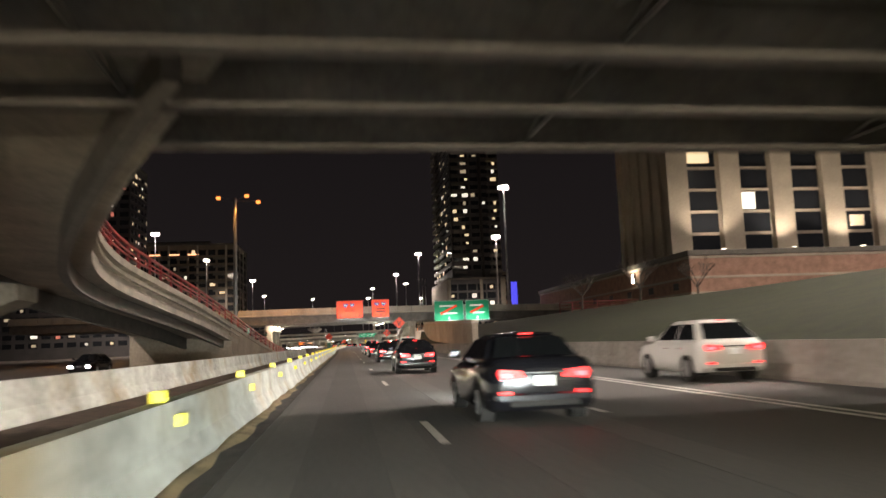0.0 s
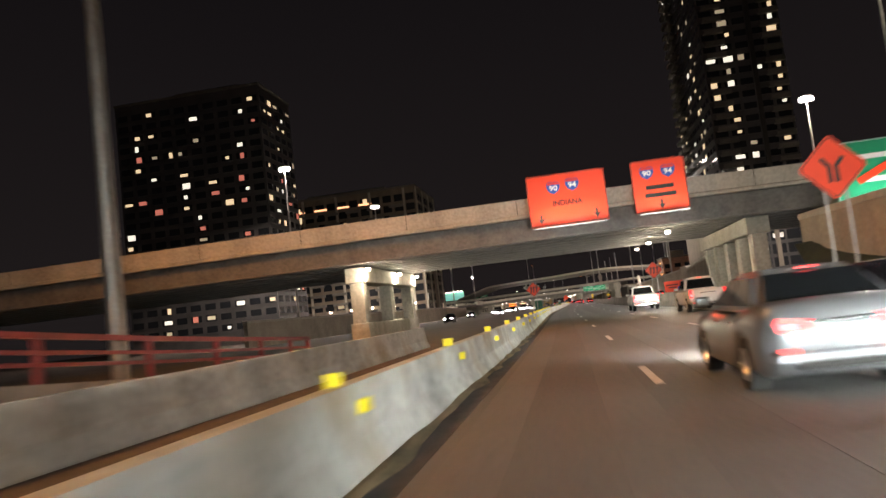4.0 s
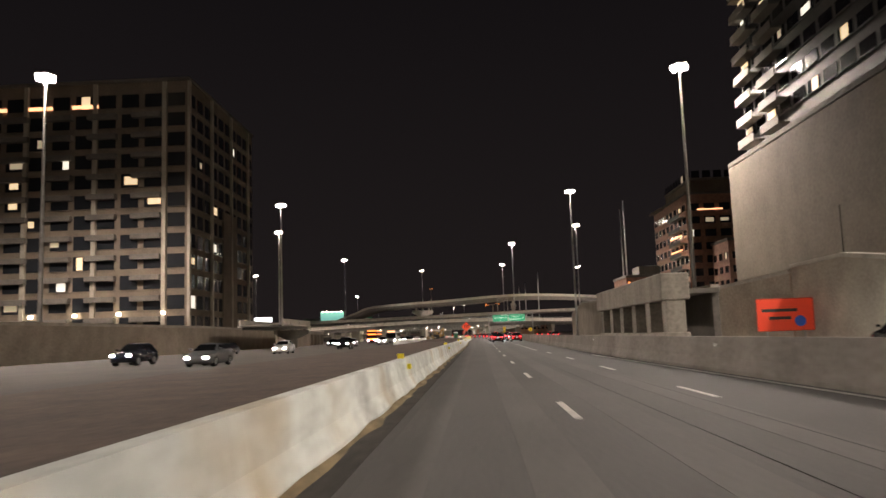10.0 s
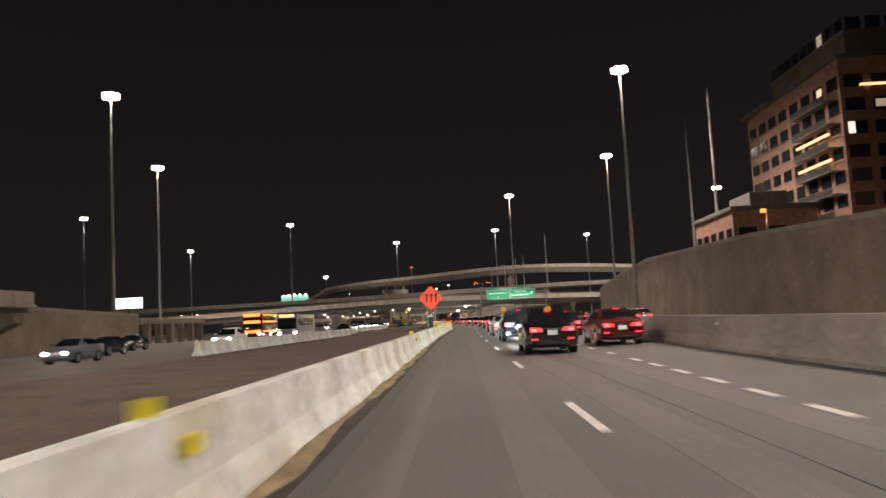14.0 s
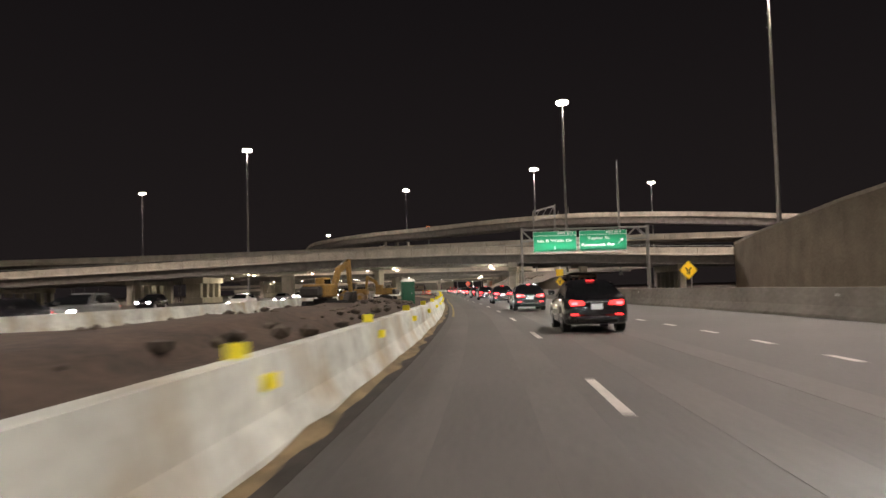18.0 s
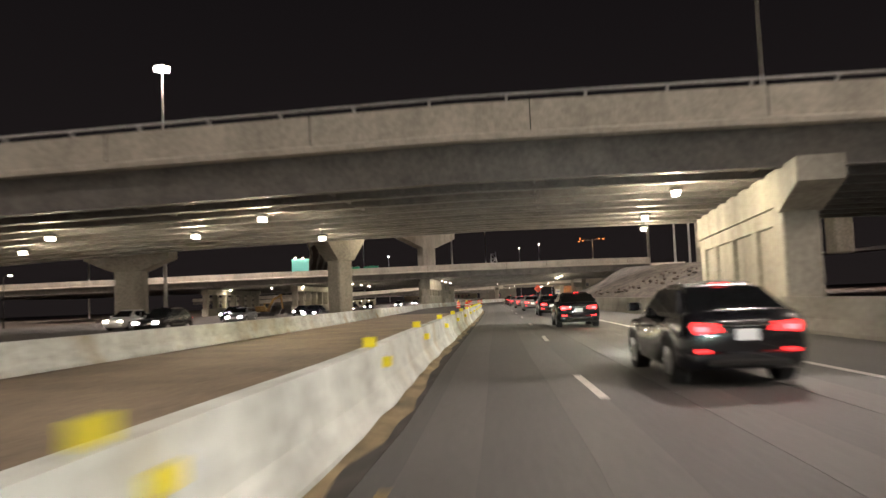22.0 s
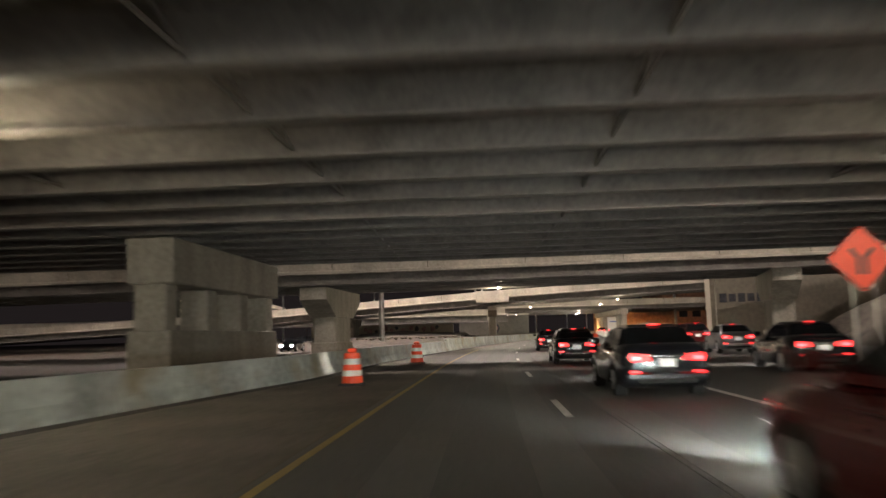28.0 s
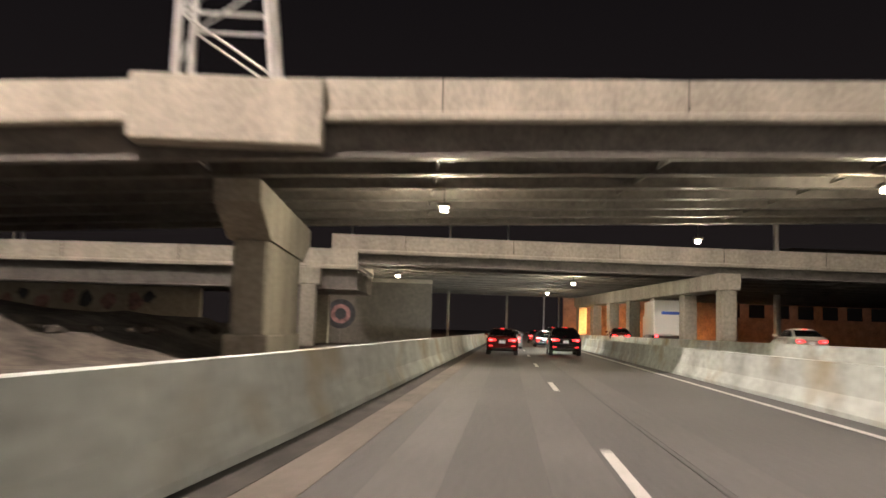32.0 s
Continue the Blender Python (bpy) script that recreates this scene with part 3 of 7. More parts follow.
                for p, q in (((0, sy + 0.1, bottom + 0.25), (0, sy + gap - 0.1, deck_low - 0.2)), ((0, sy + 0.1, deck_low - 0.2), (0, sy + gap - 0.1, bottom + 0.25)), ((0, sy + 0.1, bottom + 0.22), (0, sy + gap - 0.1, bottom + 0.22))):
                    add_tube(fr, m @ Vector(p), m @ Vector(q), 0.05, 0.05, 5)
                part("cross_frame", fr, GIRDER, b)
        d += 7.5
    return b


def cross(xs, y, zs, skew=0.0):
    """Near-edge points of a crossing deck: z here is added to its heights."""
    return [(x, y + skew * x, z) for x, z in zip(xs, zs)]


bridge("bridge_start", "dark steel girder street bridge over the expressway", cross([-60, -30, -4, 30, 60], -14, [0] * 5, 0.03), 30, 5.35, 7.6, 12)
bridge("bridge_sign", "sodium-lit concrete street bridge carrying overhead signs", cross([-60, -30, -12, 4, 20, 45, 80], 146.2, [-0.25, -0.1, 0, 0, -0.15, -0.7, -1.2]), 19, 5.55, 8.35, 9)
bridge("bridge_railed", "broad concrete bridge with a steel railing", cross([-150, -110, -75, -45, -25, -5, 15, 32, 60, 95], 551.5, [-4.0, -2.8, -1.8, -0.9, -0.25, 0, -0.25, -0.95, -1.6, -2.4]), 20, 5.3, 7.9, 9, rail=True)
bridge("bridge_upper", "higher concrete ramp bridge behind the railed one", cross([-150, -60, -16, 10, 40, 95], 590, [-1.2, -0.6, 0, 0.6, 1.2, 1.4]), 10, 8.9, 10.6, 5)
bridge("bridge_street", "wide concrete girder bridge lit from beneath", cross([-120, -60, -30, -7, 12, 24], 670.8, [-0.2, 0, 0, 0, -0.05, -0.2]), 38, 5.6, 8.0, 13)
bridge("bridge_second", "dark girder bridge close behind another", cross([-120, -60, -30, -7, 12, 40], 711, [0, 0, 0, 0, 0.1, 0.3], 0.04), 17, 5.5, 7.9, 7)
bridge("bridge_ramp", "curving pale concrete ramp bridge", [(-90, 752, -0.1), (-50, 746, 0), (-24, 743.3, 0), (-7, 743, 0), (9, 744, 0.25), (25, 747, 0.6), (50, 756, 1.2)], 13, 5.4, 7.55, 6)
bridge("bridge_tower", "pale concrete ramp bridge with a lattice sign tower", cross([-110, -46, -30, -6, 21, 31, 60], 816, [-5.0, -2.4, -1.4, 0, 1.15, 1.6, 2.6]), 16, 6.2, 8.55, 7)
bridge("bridge_last", "long low girder bridge behind the ramp", cross([-6, 10, 40, 70], 846, [0, 0, 0, 0], 0.02), 40, 5.6, 7.6, 12)
bridge("bridge_left_low", "old concrete beam bridge over the dirt slope", [(-140, 852, 0), (-60, 846, 0), (-4, 842, 0)], 9, 3.6, 6.2, 4)

# the tall curving flyover
FLY = [(120, 584, -9.8), (70, 618, -2.8), (40, 645, 0.6), (20, 656, 0.9), (4.5, 664.3, 0.4), (-7.3, 671.3, 0), (-14.2, 677.8, 0), (-23.3, 686.2, 0), (-36, 700.5, 0), (-44.2, 712.6, 0), (-54.5, 730.3, -0.2), (-60.5, 748, -0.8), (-67, 776, -1.6), (-77, 812, -2.7), (-95, 885, -4.6), (-101, 945, -6.0), (-105, 1000, -7.2)]


def smooth(pts, n):
    t = np.arange(len(pts))
    u = np.linspace(0, len(pts) - 1, n)
    out = []
    p = np.array(pts, float)
    for v in u:
        i = min(int(v), len(pts) - 2)
        a, b, c, d = p[max(0, i - 1)], p[i], p[i + 1], p[min(len(pts) - 1, i + 2)]
        s = v - i
        out.append(tuple(0.5 * (2 * b + (c - a) * s + (2 * a - 5 * b + 4 * c - d) * s * s + (3 * b - a - 3 * c + d) * s ** 3)))
    return out


bridge("bridge_flyover", "tall curving flyover ramp with pale parapets", smooth(FLY[::-1], 64), 10.5, 18.1, 21.25, 5, frames=False)


def hammerhead(x, y, z0, top, length, turn, col=2.2, cap=1.9, depth=2.4, name="bridge_pier", seat=0.12, stem=0.0):
    p = tagged(empty(name, x, y, z0, turn), "pale concrete hammerhead bridge pier", "bridge pier", group="bridge piers", kind="structure")
    h = top - z0
    wide = stem or col
    part("column", box_bm(0, 0, (h - depth * 0.6) / 2, wide, cap * 0.84, h - depth * 0.6, 0.12), CONCRETE, p)
    if stem:
        part("plinth", box_bm(0, 0, 0.45, wide + 0.4, cap * 0.84 + 0.3, 1.0, 0.06), CONCRETE, p)
    out = [(-length / 2, h), (-length / 2, h - depth * 0.42), (-wide * 0.55, h - depth), (wide * 0.55, h - depth), (length / 2, h - depth * 0.42), (length / 2, h)]
    part("pier_cap", prism_bm(out, cap, Matrix.Translation((0, -cap / 2, 0))), CONCRETE, p)
    for s in (-0.36, 0.0, 0.36):
        part("bearing", box_bm(s * length, 0, h + seat / 2, 0.5 + seat * 0.2, 0.5 + seat * 0.2, seat), CONCRETE if seat > 0.5 else GIRDER, p)
    return p


def wall_pier(x, y0, y1, top, label, holes=3, thick=1.2, name="bridge_pier", base=0.0, crash=True, cap=1.1, low=1.5):
    """A row of columns under one long cap, along the road."""
    p = tagged(empty(name, x, y0, base), label, "bridge pier", kind="structure")
    L, h = y1 - y0, top - base
    bm = add_box(bmesh.new(), 0, L / 2, h - cap / 2, thick + 0.3, L, cap, 0.06)
    part("pier_cap", bm, CONCRETE, p)
    for i in range(holes + 1):
        part("column", box_bm(0, 0.6 + (L - 1.2) * i / holes, (h - cap) / 2, thick * 0.8, 1.1, h - cap, 0.05), CONCRETE, p)
    if crash:
        part("crash_wall", box_bm(0, L / 2, low / 2, thick + 0.12, L, low, 0.05), CONCRETE, p)
    return p


hammerhead(-18.3, 597.6, 0, 8.75, 4.9, 55, col=1.8, depth=3.3)
hammerhead(-37.9, 595.9, 0, 7.1, 8.2, 0, col=2.6, depth=1.9, seat=1.3)
hammerhead(-20, 694.5, 0, 16.55, 15.0, 46, col=3.6, depth=3.6, cap=2.4, seat=1.55)
hammerhead(29.6, 655.5, 4.5, 17.4, 6.0, 75, col=2.6, depth=2.8, seat=1.2)
hammerhead(-19.6, 750.0, 0, 5.3, 12.0, 88, depth=2.3, cap=2.2, stem=5.6)
hammerhead(-6.4, 824.8, 0, 5.95, 13.2, 90, depth=1.7, cap=1.5, stem=7.8)
hammerhead(-32.7, 826.6, -0.1, 4.6, 12.0, 92, depth=1.6, cap=1.9, stem=7.0)
hammerhead(18.8, 752.5, 0.0, 5.9, 11.5, 78, depth=2.4, cap=2.2, stem=5.0)
wall_pier(-14.3, 147.5, 165, 5.4, "lamp-lit concrete pier row beneath the sign bridge", holes=2)
wall_pier(12.6, 147.5, 165, 5.4, "concrete pier wall with arched openings", holes=4)


def panel_pier(x, y0, y1, top, over, turn, thick=1.15):
    """A long solid pier with recessed panels and a cap that juts out at its near end."""
    p = tagged(empty("bridge_pier", x, y0, 0, turn), "pale concrete pier with recessed panels and a jutting cap", "bridge pier", group="bridge piers", kind="structure")
    L = y1 - y0
    part("core", box_bm(0, L / 2, (top - 1.2) / 2, thick - 0.3, L - 0.3, top - 1.2), CONCRETE, p)
    n = 4
    for k in range(n + 1):
        w = 1.5 if k in (0, n) else 0.8
        part("rib", box_bm(0, min(max(L * k / n, w / 2), L - w / 2), (top - 1.2) / 2, thick, w, top - 1.2, 0.06), CONCRETE, p)
    part("top_band", box_bm(0, L / 2, top - 1.5, thick - 0.01, L - 0.2, 0.6, 0.03), CONCRETE, p)
    out = [(-over, top), (-over, top - 0.75), (0.1, top - 1.45), (0.9, top - 1.2), (L, top - 1.2), (L, top)]
    part("pier_cap", prism_bm(out, thick + 0.2, Matrix(((0, 1, 0, -thick / 2 - 0.1), (1, 0, 0, 0), (0, 0, 1, 0), (0, 0, 0, 1)))), CONCRETE, p)


panel_pier(6.1, 552.6, 570, 5.25, 2.4, -2.4)
wall_pier(7.6, 572.5, 575, 5.0, "slim concrete column under the bridge edge", holes=1, thick=0.9, crash=False)
hammerhead(26, 594.5, 4, 9.6, 6, 90, col=2.0, depth=1.8)
wall_pier(-18.2, 672.5, 698, 5.55, "lamp-lit concrete pier wall with square openings", holes=4, thick=1.6, cap=2.0, low=2.3)
wall_pier(-18.6, 713, 727, 5.4, "concrete pier wall with square openings", holes=3, thick=1.6, cap=1.8, low=1.8)
wall_pier(-44, 673, 705, 5.3, "row of concrete pier columns", holes=6)
wall_pier(-62, 673, 705, 5.3, "row of concrete pier columns", holes=6)
wall_pier(20, 842, 884, 5.5, "concrete pier row with openings", holes=6, crash=False)
wall_pier(-7, 842, 852, 5.0, "concrete end pier", holes=1, crash=False)
wall_pier(-48.0, 557.5, 567.5, 4.5, "broad pale concrete pier with tall openings", holes=3, thick=3.2, cap=1.1, low=1.0)
wall_pier(-57, 553, 570, 4.4, "row of concrete pier columns", holes=5, crash=False)
wall_pier(-80, 553, 570, 3.6, "row of concrete pier columns", holes=5, crash=False)
row = wall_pier(-71, 856.6, 868, 2.9, "lamp-lit pale pier row with square openings", holes=4, thick=1.0, cap=0.8, low=1.4, base=-0.9)
row.rotation_euler[2] -= math.pi / 2
wall_pier(33, 553, 570, 4.4, "row of concrete pier columns", holes=5, crash=False)


# ---- retaining walls, ramp and banks ----
def wall(name, label, pts, thick, material, joints=6.0, cap=0.25):
    """A wall along pts of (x, y, base, top), in panels with a coping."""
    w = tagged(empty(name, pts[0][0], pts[0][1]), label, "retaining wall", kind="structure")
    ox, oy = pts[0][0], pts[0][1]
    for (xa, ya, ba, ta), (xb, yb, bb, tb) in zip(pts, pts[1:]):
        d = math.hypot(xb - xa, yb - ya)
        n = max(1, int(d / joints))
        ux, uy = (xb - xa) / d, (yb - ya) / d
        nx, ny = uy * thick / 2, -ux * thick / 2
        for i in range(n):
            f0, f1 = i / n + 0.015 / d, (i + 1) / n - 0.015 / d
            bm = bmesh.new()
            rings = []
            for f in (f0, f1):
                x, y = xa + (xb - xa) * f - ox, ya + (yb - ya) * f - oy
                lo, hi = ba + (bb - ba) * f, ta + (tb - ta) * f
                rings.append([bm.verts.new(v) for v in ((x + nx, y + ny, lo), (x + nx, y + ny, hi), (x - nx, y - ny, hi), (x - nx, y - ny, lo))])
            for j in range(4):
                bm.faces.new((rings[0][j], rings[0][(j + 1) % 4], rings[1][(j + 1) % 4], rings[1][j]))
            bm.faces.new(rings[0]), bm.faces.new(rings[1][::-1])
            part("wall_panel", bm, material, w)
        if cap:
            part("coping", sweep_bm([(xa - ox, ya - oy, ta), (xb - ox, yb - oy, tb)], [(thick / 2 + 0.08, -0.1), (thick / 2 + 0.08, cap), (-thick / 2 - 0.08, cap), (-thick / 2 - 0.08, -0.1)]), FASCIA, w)
    return w


wall("wall_ramp_right", "tall tan retaining wall of the climbing side ramp", [(21.0, 338, -0.2, 4.0), (23, 352, -0.2, 4.6), (27.5, 405, -0.2, 7.4), (32.5, 462, -0.2, 9.4), (36.5, 505, -0.2, 8.9), (39, 534, -0.2, 7.9), (41, 551, -0.2, 7.2)], 0.8, RETAIN, joints=9)
wall("wall_ramp_link", "concrete wall linking the abutment to the ramp wall", [(31.6, 316.8, -0.2, 6.4), (23.4, 346, -0.2, 4.5)], 0.6, RETAIN)
wall("wall_abutment", "concrete abutment beside the side ramp", [(30.8, 292, -0.2, 5.3), (31.5, 305, -0.2, 6.9), (31.8, 316, -0.2, 6.9)], 1.2, RETAIN)
wall_pier(11.7, 285.5, 308.4, 4.6, "concrete frontage with dark openings under a heavy beam", holes=5, thick=1.4, cap=1.6, low=1.1)
# slab added over the gap to block lamp light and darken the openings
roof = tagged(empty("ceiling_frontage", 13.1, 297, 3.5), "slab added over the openings to keep lamp light out", "slab", kind="structure")
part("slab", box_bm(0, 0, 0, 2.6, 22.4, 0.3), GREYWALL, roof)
# grey backing set behind the openings in place of their shade
wall("wall_back", "grey backing added so the openings look dark", [(14.2, 286, -0.2, 3.6), (14.2, 308, -0.2, 3.6)], 0.4, GREYWALL)
wall("wall_side", "low concrete wall of the side ramp", [(13.6, 80, -0.2, 3.2), (15, 146, -0.2, 4.8)], 0.6, RETAIN)
wall("wall_side_far", "low concrete wall beyond the bridge", [(14.5, 166, -0.2, 4.8), (20.5, 230, -0.2, 4.4), (30, 292, -0.2, 5.2)], 0.6, RETAIN)
wall("wall_end", "pale concrete end wall with faded painted writing", [(46, 767, 0, 9.0), (18.0, 769, 0, 8.4), (23, 790, 0, 8.2), (29.5, 811, 0, 7.9)], 0.9, BLANKWALL)
wall("wall_mural", "dark wall with a painted round mural", [(-14.5, 862, -0.2, 5.4), (1.5, 862, -0.2, 5.4)], 0.8, GREYWALL)
wall("wall_opposite", "long grey wall across the opposite carriageway", [(-46, 200, -0.2, 3.6), (-47, 372, -0.2, 4.2)], 0.6, RETAIN, joints=12)
wall("wall_opposite_far", "pale wall of the crossing street", [(-47, 372, -0.2, 4.2), (-46.5, 438, -0.2, 3.7)], 0.6, RETAIN, joints=12)
wall("wall_ramp_left", "pale concrete side wall of the descending street ramp", [(-40.5, 398, -0.2, 4.6), (-42.5, 438, -0.2, 4.0)], 0.6, RETAIN, joints=10)
hammerhead(-36.5, 394, -0.2, 3.5, 7.0, 4, col=2.4, depth=1.7, cap=1.6)
bridge("bridge_stub", "short concrete deck of the street ramp", [(-33.2, 374, 0), (-33.4, 397, 0)], 8, 3.6, 5.3, 4)
wall_pier(-46, 440, 474, 3.9, "low concrete wall pierced by tall slots", holes=7, thick=1.2, crash=False, cap=0.9)


def bank(name, label, rows, material, seed=1, rough=0.35):
    """A lumpy slope between lines of (x, y, z) points."""
    rng = random.Random(seed)
    bm = bmesh.new()
    grid = []
    n = 26
    for row in rows:
        pts = []
        for i in range(n):
            f = i / (n - 1) * (len(row) - 1)
            k = min(len(row) - 2, int(f))
            p = [row[k][j] + (row[k + 1][j] - row[k][j]) * (f - k) for j in range(3)]
            pts.append(p)
        grid.append(pts)
    fine = []
    m = 4
    for a, b in zip(grid, grid[1:]):
        for s in range(m):
            fine.append([[p[j] + (q[j] - p[j]) * s / m for j in range(3)] for p, q in zip(a, b)])
    fine.append(grid[-1])
    vs = []
    for r, rowp in enumerate(fine):
        edge = 0 if r in (0,) else 1
        vs.append([bm.verts.new((p[0], p[1], p[2] + edge * rough * (noise.noise((p[0] * 0.35 + seed, p[1] * 0.35, 0)) + 0.4 * rng.uniform(-1, 1)))) for p in rowp])
    for r, q in zip(vs, vs[1:]):
        for j in range(n - 1):
            bm.faces.new((r[j], r[j + 1], q[j + 1], q[j]))
    ob = tagged(finish(name, bm, material, smooth=True), label, "bank", kind="structure")
    if rows[0][0][1] > FAR:
        ob.matrix_world = BEND
    return ob


bank("ground_bank_grass", "dim grassy bank beside the carriageway", [[(12.4, -60, 0), (12.4, 80, 0), (11, 140, 0)], [(17, -60, 1.4), (16, 80, 1.8), (13.3, 140, 1.0)], [(30, -60, 4.2), (30, 90, 4.6), (14.2, 146, 3.2)], [(80, -60, 5.0), (80, 90, 5.0), (80, 146, 5.0)]], GRASS, 2, 0.12)
bank("ground_bank_rubble", "rubble slope patched with old snow beneath the abutment", [[(10.8, 596, 0), (7.2, 640, 0), (7.0, 672, 0)], [(15, 596, 2.0), (12, 640, 2.2), (11.5, 672, 2.0)], [(24, 596, 4.0), (20, 640, 5.0), (19, 672, 6.0)], [(60, 596, 6.0), (60, 640, 6.6), (60, 672, 7.2)]], SNOWY, 3, 0.4)
bank("ground_bank_far", "pale slope under the far abutment", [[(15, 690, 0), (15.5, 715, 0), (17, 744, 0)], [(19, 690, 2.0), (19, 715, 2.2), (20, 744, 2.0)], [(25, 690, 5.4), (25, 715, 5.4), (27, 744, 5.2)], [(60, 690, 6), (60, 715, 6), (60, 744, 6)]], SNOWY, 4, 0.3)
bank("ground_heap_left", "heaps of pale rubble and earth behind the barrier", [[(-14, 762, -0.2), (-14, 772, 0), (-10, 804, 0), (-7, 838, 0)], [(-19, 766, -0.2), (-19, 776, 0.5), (-16, 806, 1.0), (-12, 838, 1.4)], [(-28, 770, -0.2), (-28, 780, 0.3), (-26, 810, 1.1), (-24, 838, 2.0)], [(-60, 775, -0.3), (-60, 785, -0.1), (-60, 812, -0.1), (-60, 838, 0.0)]], SNOWY, 5, 0.5)
bank("ground_heap_site", "heaps of dark earth on the building site", [[(-4.0, 428, -0.15), (-4.0, 440, 0), (-3.9, 490, 0), (-4.6, 530, 0)], [(-5.6, 428, -0.15), (-5.6, 440, 0.5), (-6.2, 490, 0.4), (-7.5, 530, 0.2)], [(-9, 428, -0.15), (-9, 440, 0.55), (-12, 490, 0.3), (-14, 530, 0.2)], [(-15, 428, -0.15), (-15, 440, 0), (-15, 490, 0), (-15, 530, 0)]], DIRT, 6, 0.3)


# ---- lamp masts ----
def mast(x, y, top, lit=True, base=0.0, power=MAST_POWER, name="lamp_mast", start=2000.0):
    p = tagged(empty(name, x, y, base, start=start), "tall galvanised high-mast lamp, lit" if lit else "tall bare galvanised pole", "lamp mast", group="lamp masts" if lit else "bare poles")
    h = top - base
    part("pole", tube_bm((0, 0, 0), (0, 0, h), 0.36, 0.16, 10), STEEL, p)
    part("base_plate", tube_bm((0, 0, 0), (0, 0, 0.25), 0.6, 0.6, 10), STEEL, p)
    if lit:
        part("lamp_ring", tube_bm((0, 0, h - 0.1), (0, 0, h + 0.15), 0.9, 0.7, 12), DARK_STEEL, p)
        for k in range(6):
            a = k * math.pi / 3
            cxx, cyy = 1.05 * math.cos(a), 1.05 * math.sin(a)
            f = part("floodlight", tube_bm((cxx, cyy, h - 0.35), (cxx, cyy, h + 0.1), 0.42, 0.2, 10), DARK_STEEL, p)
            part("lamp_glass", tube_bm((cxx, cyy, h - 0.95), (cxx, cyy, h - 0.36), 0.34, 0.42, 10), LAMP, f)
        spot("mast_light", x, y, top - 0.75, power, WARM, size=161, radius=1.0, start=start)
    return p


# masts at y 40, 24 and -70: unseen, added to light the start
for x, y, top in ((-66, 277, 43), (-60.5, 345, 41), (-54, 456.7, 41), (-69, 514, 41.4), (-67.5, 651, 44.5), (34.5, 359.6, 43.3), (30.6, 465, 43.2), (41.9, 536, 42.8), (21, 608.6, 45), (73, 754, 44.5), (86.6, 583.6, 40), (-139, 620, 47), (-143, 747, 46), (42, 195, 41.6), (72, 40, 42), (52, 258, 37), (-50, 24, 42), (46, -70, 42)):
    mast(x, y, top, power=MAST_POWER * float(np.interp(y, [130, 190, 300, 360, 450, 545, 600, 720, 760, 800], [0.95, 0.8, 1.05, 0.9, 0.58, 0.52, 0.8, 0.75, 1.0, 1.5])))
for x, y, top in ((28.3, 694.5, 42.8), (-20.6, 784.4, 48.5), (-83, 957, 41)):
    mast(x, y, top, power=MAST_POWER * float(np.interp(y, [130, 190, 300, 360, 450, 545, 600, 720, 760, 800], [0.95, 0.8, 1.05, 0.9, 0.58, 0.52, 0.8, 0.75, 1.0, 1.5])), start=FAR)
# one more mast out of view, added to brighten the first stretch
mast(45, 18, 42, power=MAST_POWER * 0.95)
mast(32.3, 603.8, 29.5, False, 3.5)
for x, y, top, b in ((47, 470, 40, 0), (52, 500, 42, 0), (42, 732, 31, 4.5), (46.5, 735, 33, 4.5)):
    mast(x, y, top, False, b, start=FAR)


def sodium_lamp(x, y, top, arms, base=0.0, r=0.13):
    p = tagged(empty("street_lamp", x, y, base), "tall street lamp with glowing orange sodium heads", "street lamp", group="sodium street lamps")
    h = top - base
    part("pole", tube_bm((0, 0, 0), (0, 0, h), r * 1.5, r, 8), STEEL, p)
    for ax, ay, az in arms:
        part("arm", tube_bm((0, 0, h - 0.6), (ax, ay, h + az - 0.05), 0.06, 0.05, 6), STEEL, p)
        head = part("lamp_head", add_box(bmesh.new(), ax, ay, h + az, 0.8, 0.4, 0.22, 0.06), DARK_STEEL, p)
        part("lamp_glass", tube_bm((ax, ay, h + az - 0.52), (ax, ay, h + az - 0.12), 0.34, 0.36, 10), LAMP_SODIUM, head)
    spot("sodium_light", x, y, top - 1.2, 60000 if y < 200 else 5000 if 425 < y < 440 else 26000, SODIUM, size=150 if top - base > 15 else 176, radius=0.5)
    return p


sodium_lamp(-17.0, 123, 25.2, ((-2.6, 0, 0.3), (1.8, 0, 0.6), (3.6, 0, -0.4)), r=0.25)
sodium_lamp(36.0, 868, 25.6, ((-5.2, 0, 0.6), (-4.0, 0, -0.3), (-5.8, 0, -0.5), (3.0, 0, 0.5), (4.8, 0, 0.2)), r=0.25)
sodium_lamp(40.0, 432, 13.2, ((-0.4, 0, 0),), r=0.1)
sodium_lamp(40.6, 437, 8.6, ((-0.4, 0, 0),), r=0.1)
sodium_lamp(-14.0, 977, 46.8, ((-0.9, 0, 0), (0.9, 0, 0)), r=0.25)
for x, y, top in ((4, 880, 24), (14, 905, 27), (-34, 861, 17.4), (-60, 900, 24)):
    p = tagged(empty("street_lamp", x, y), "distant street lamp, lit white", "street lamp", group="distant street lamps")
    part("pole", tube_bm((0, 0, 0), (0, 0, top), 0.16, 0.1, 8), STEEL, p)
    part("lamp_head", box_bm(0, 0, top, 1.0, 0.5, 0.25, 0.06), DARK_STEEL, p)
    part("lamp_glass", tube_bm((0, 0, top - 0.45), (0, 0, top - 0.14), 0.3, 0.3, 8), LAMP_SMALL, p)


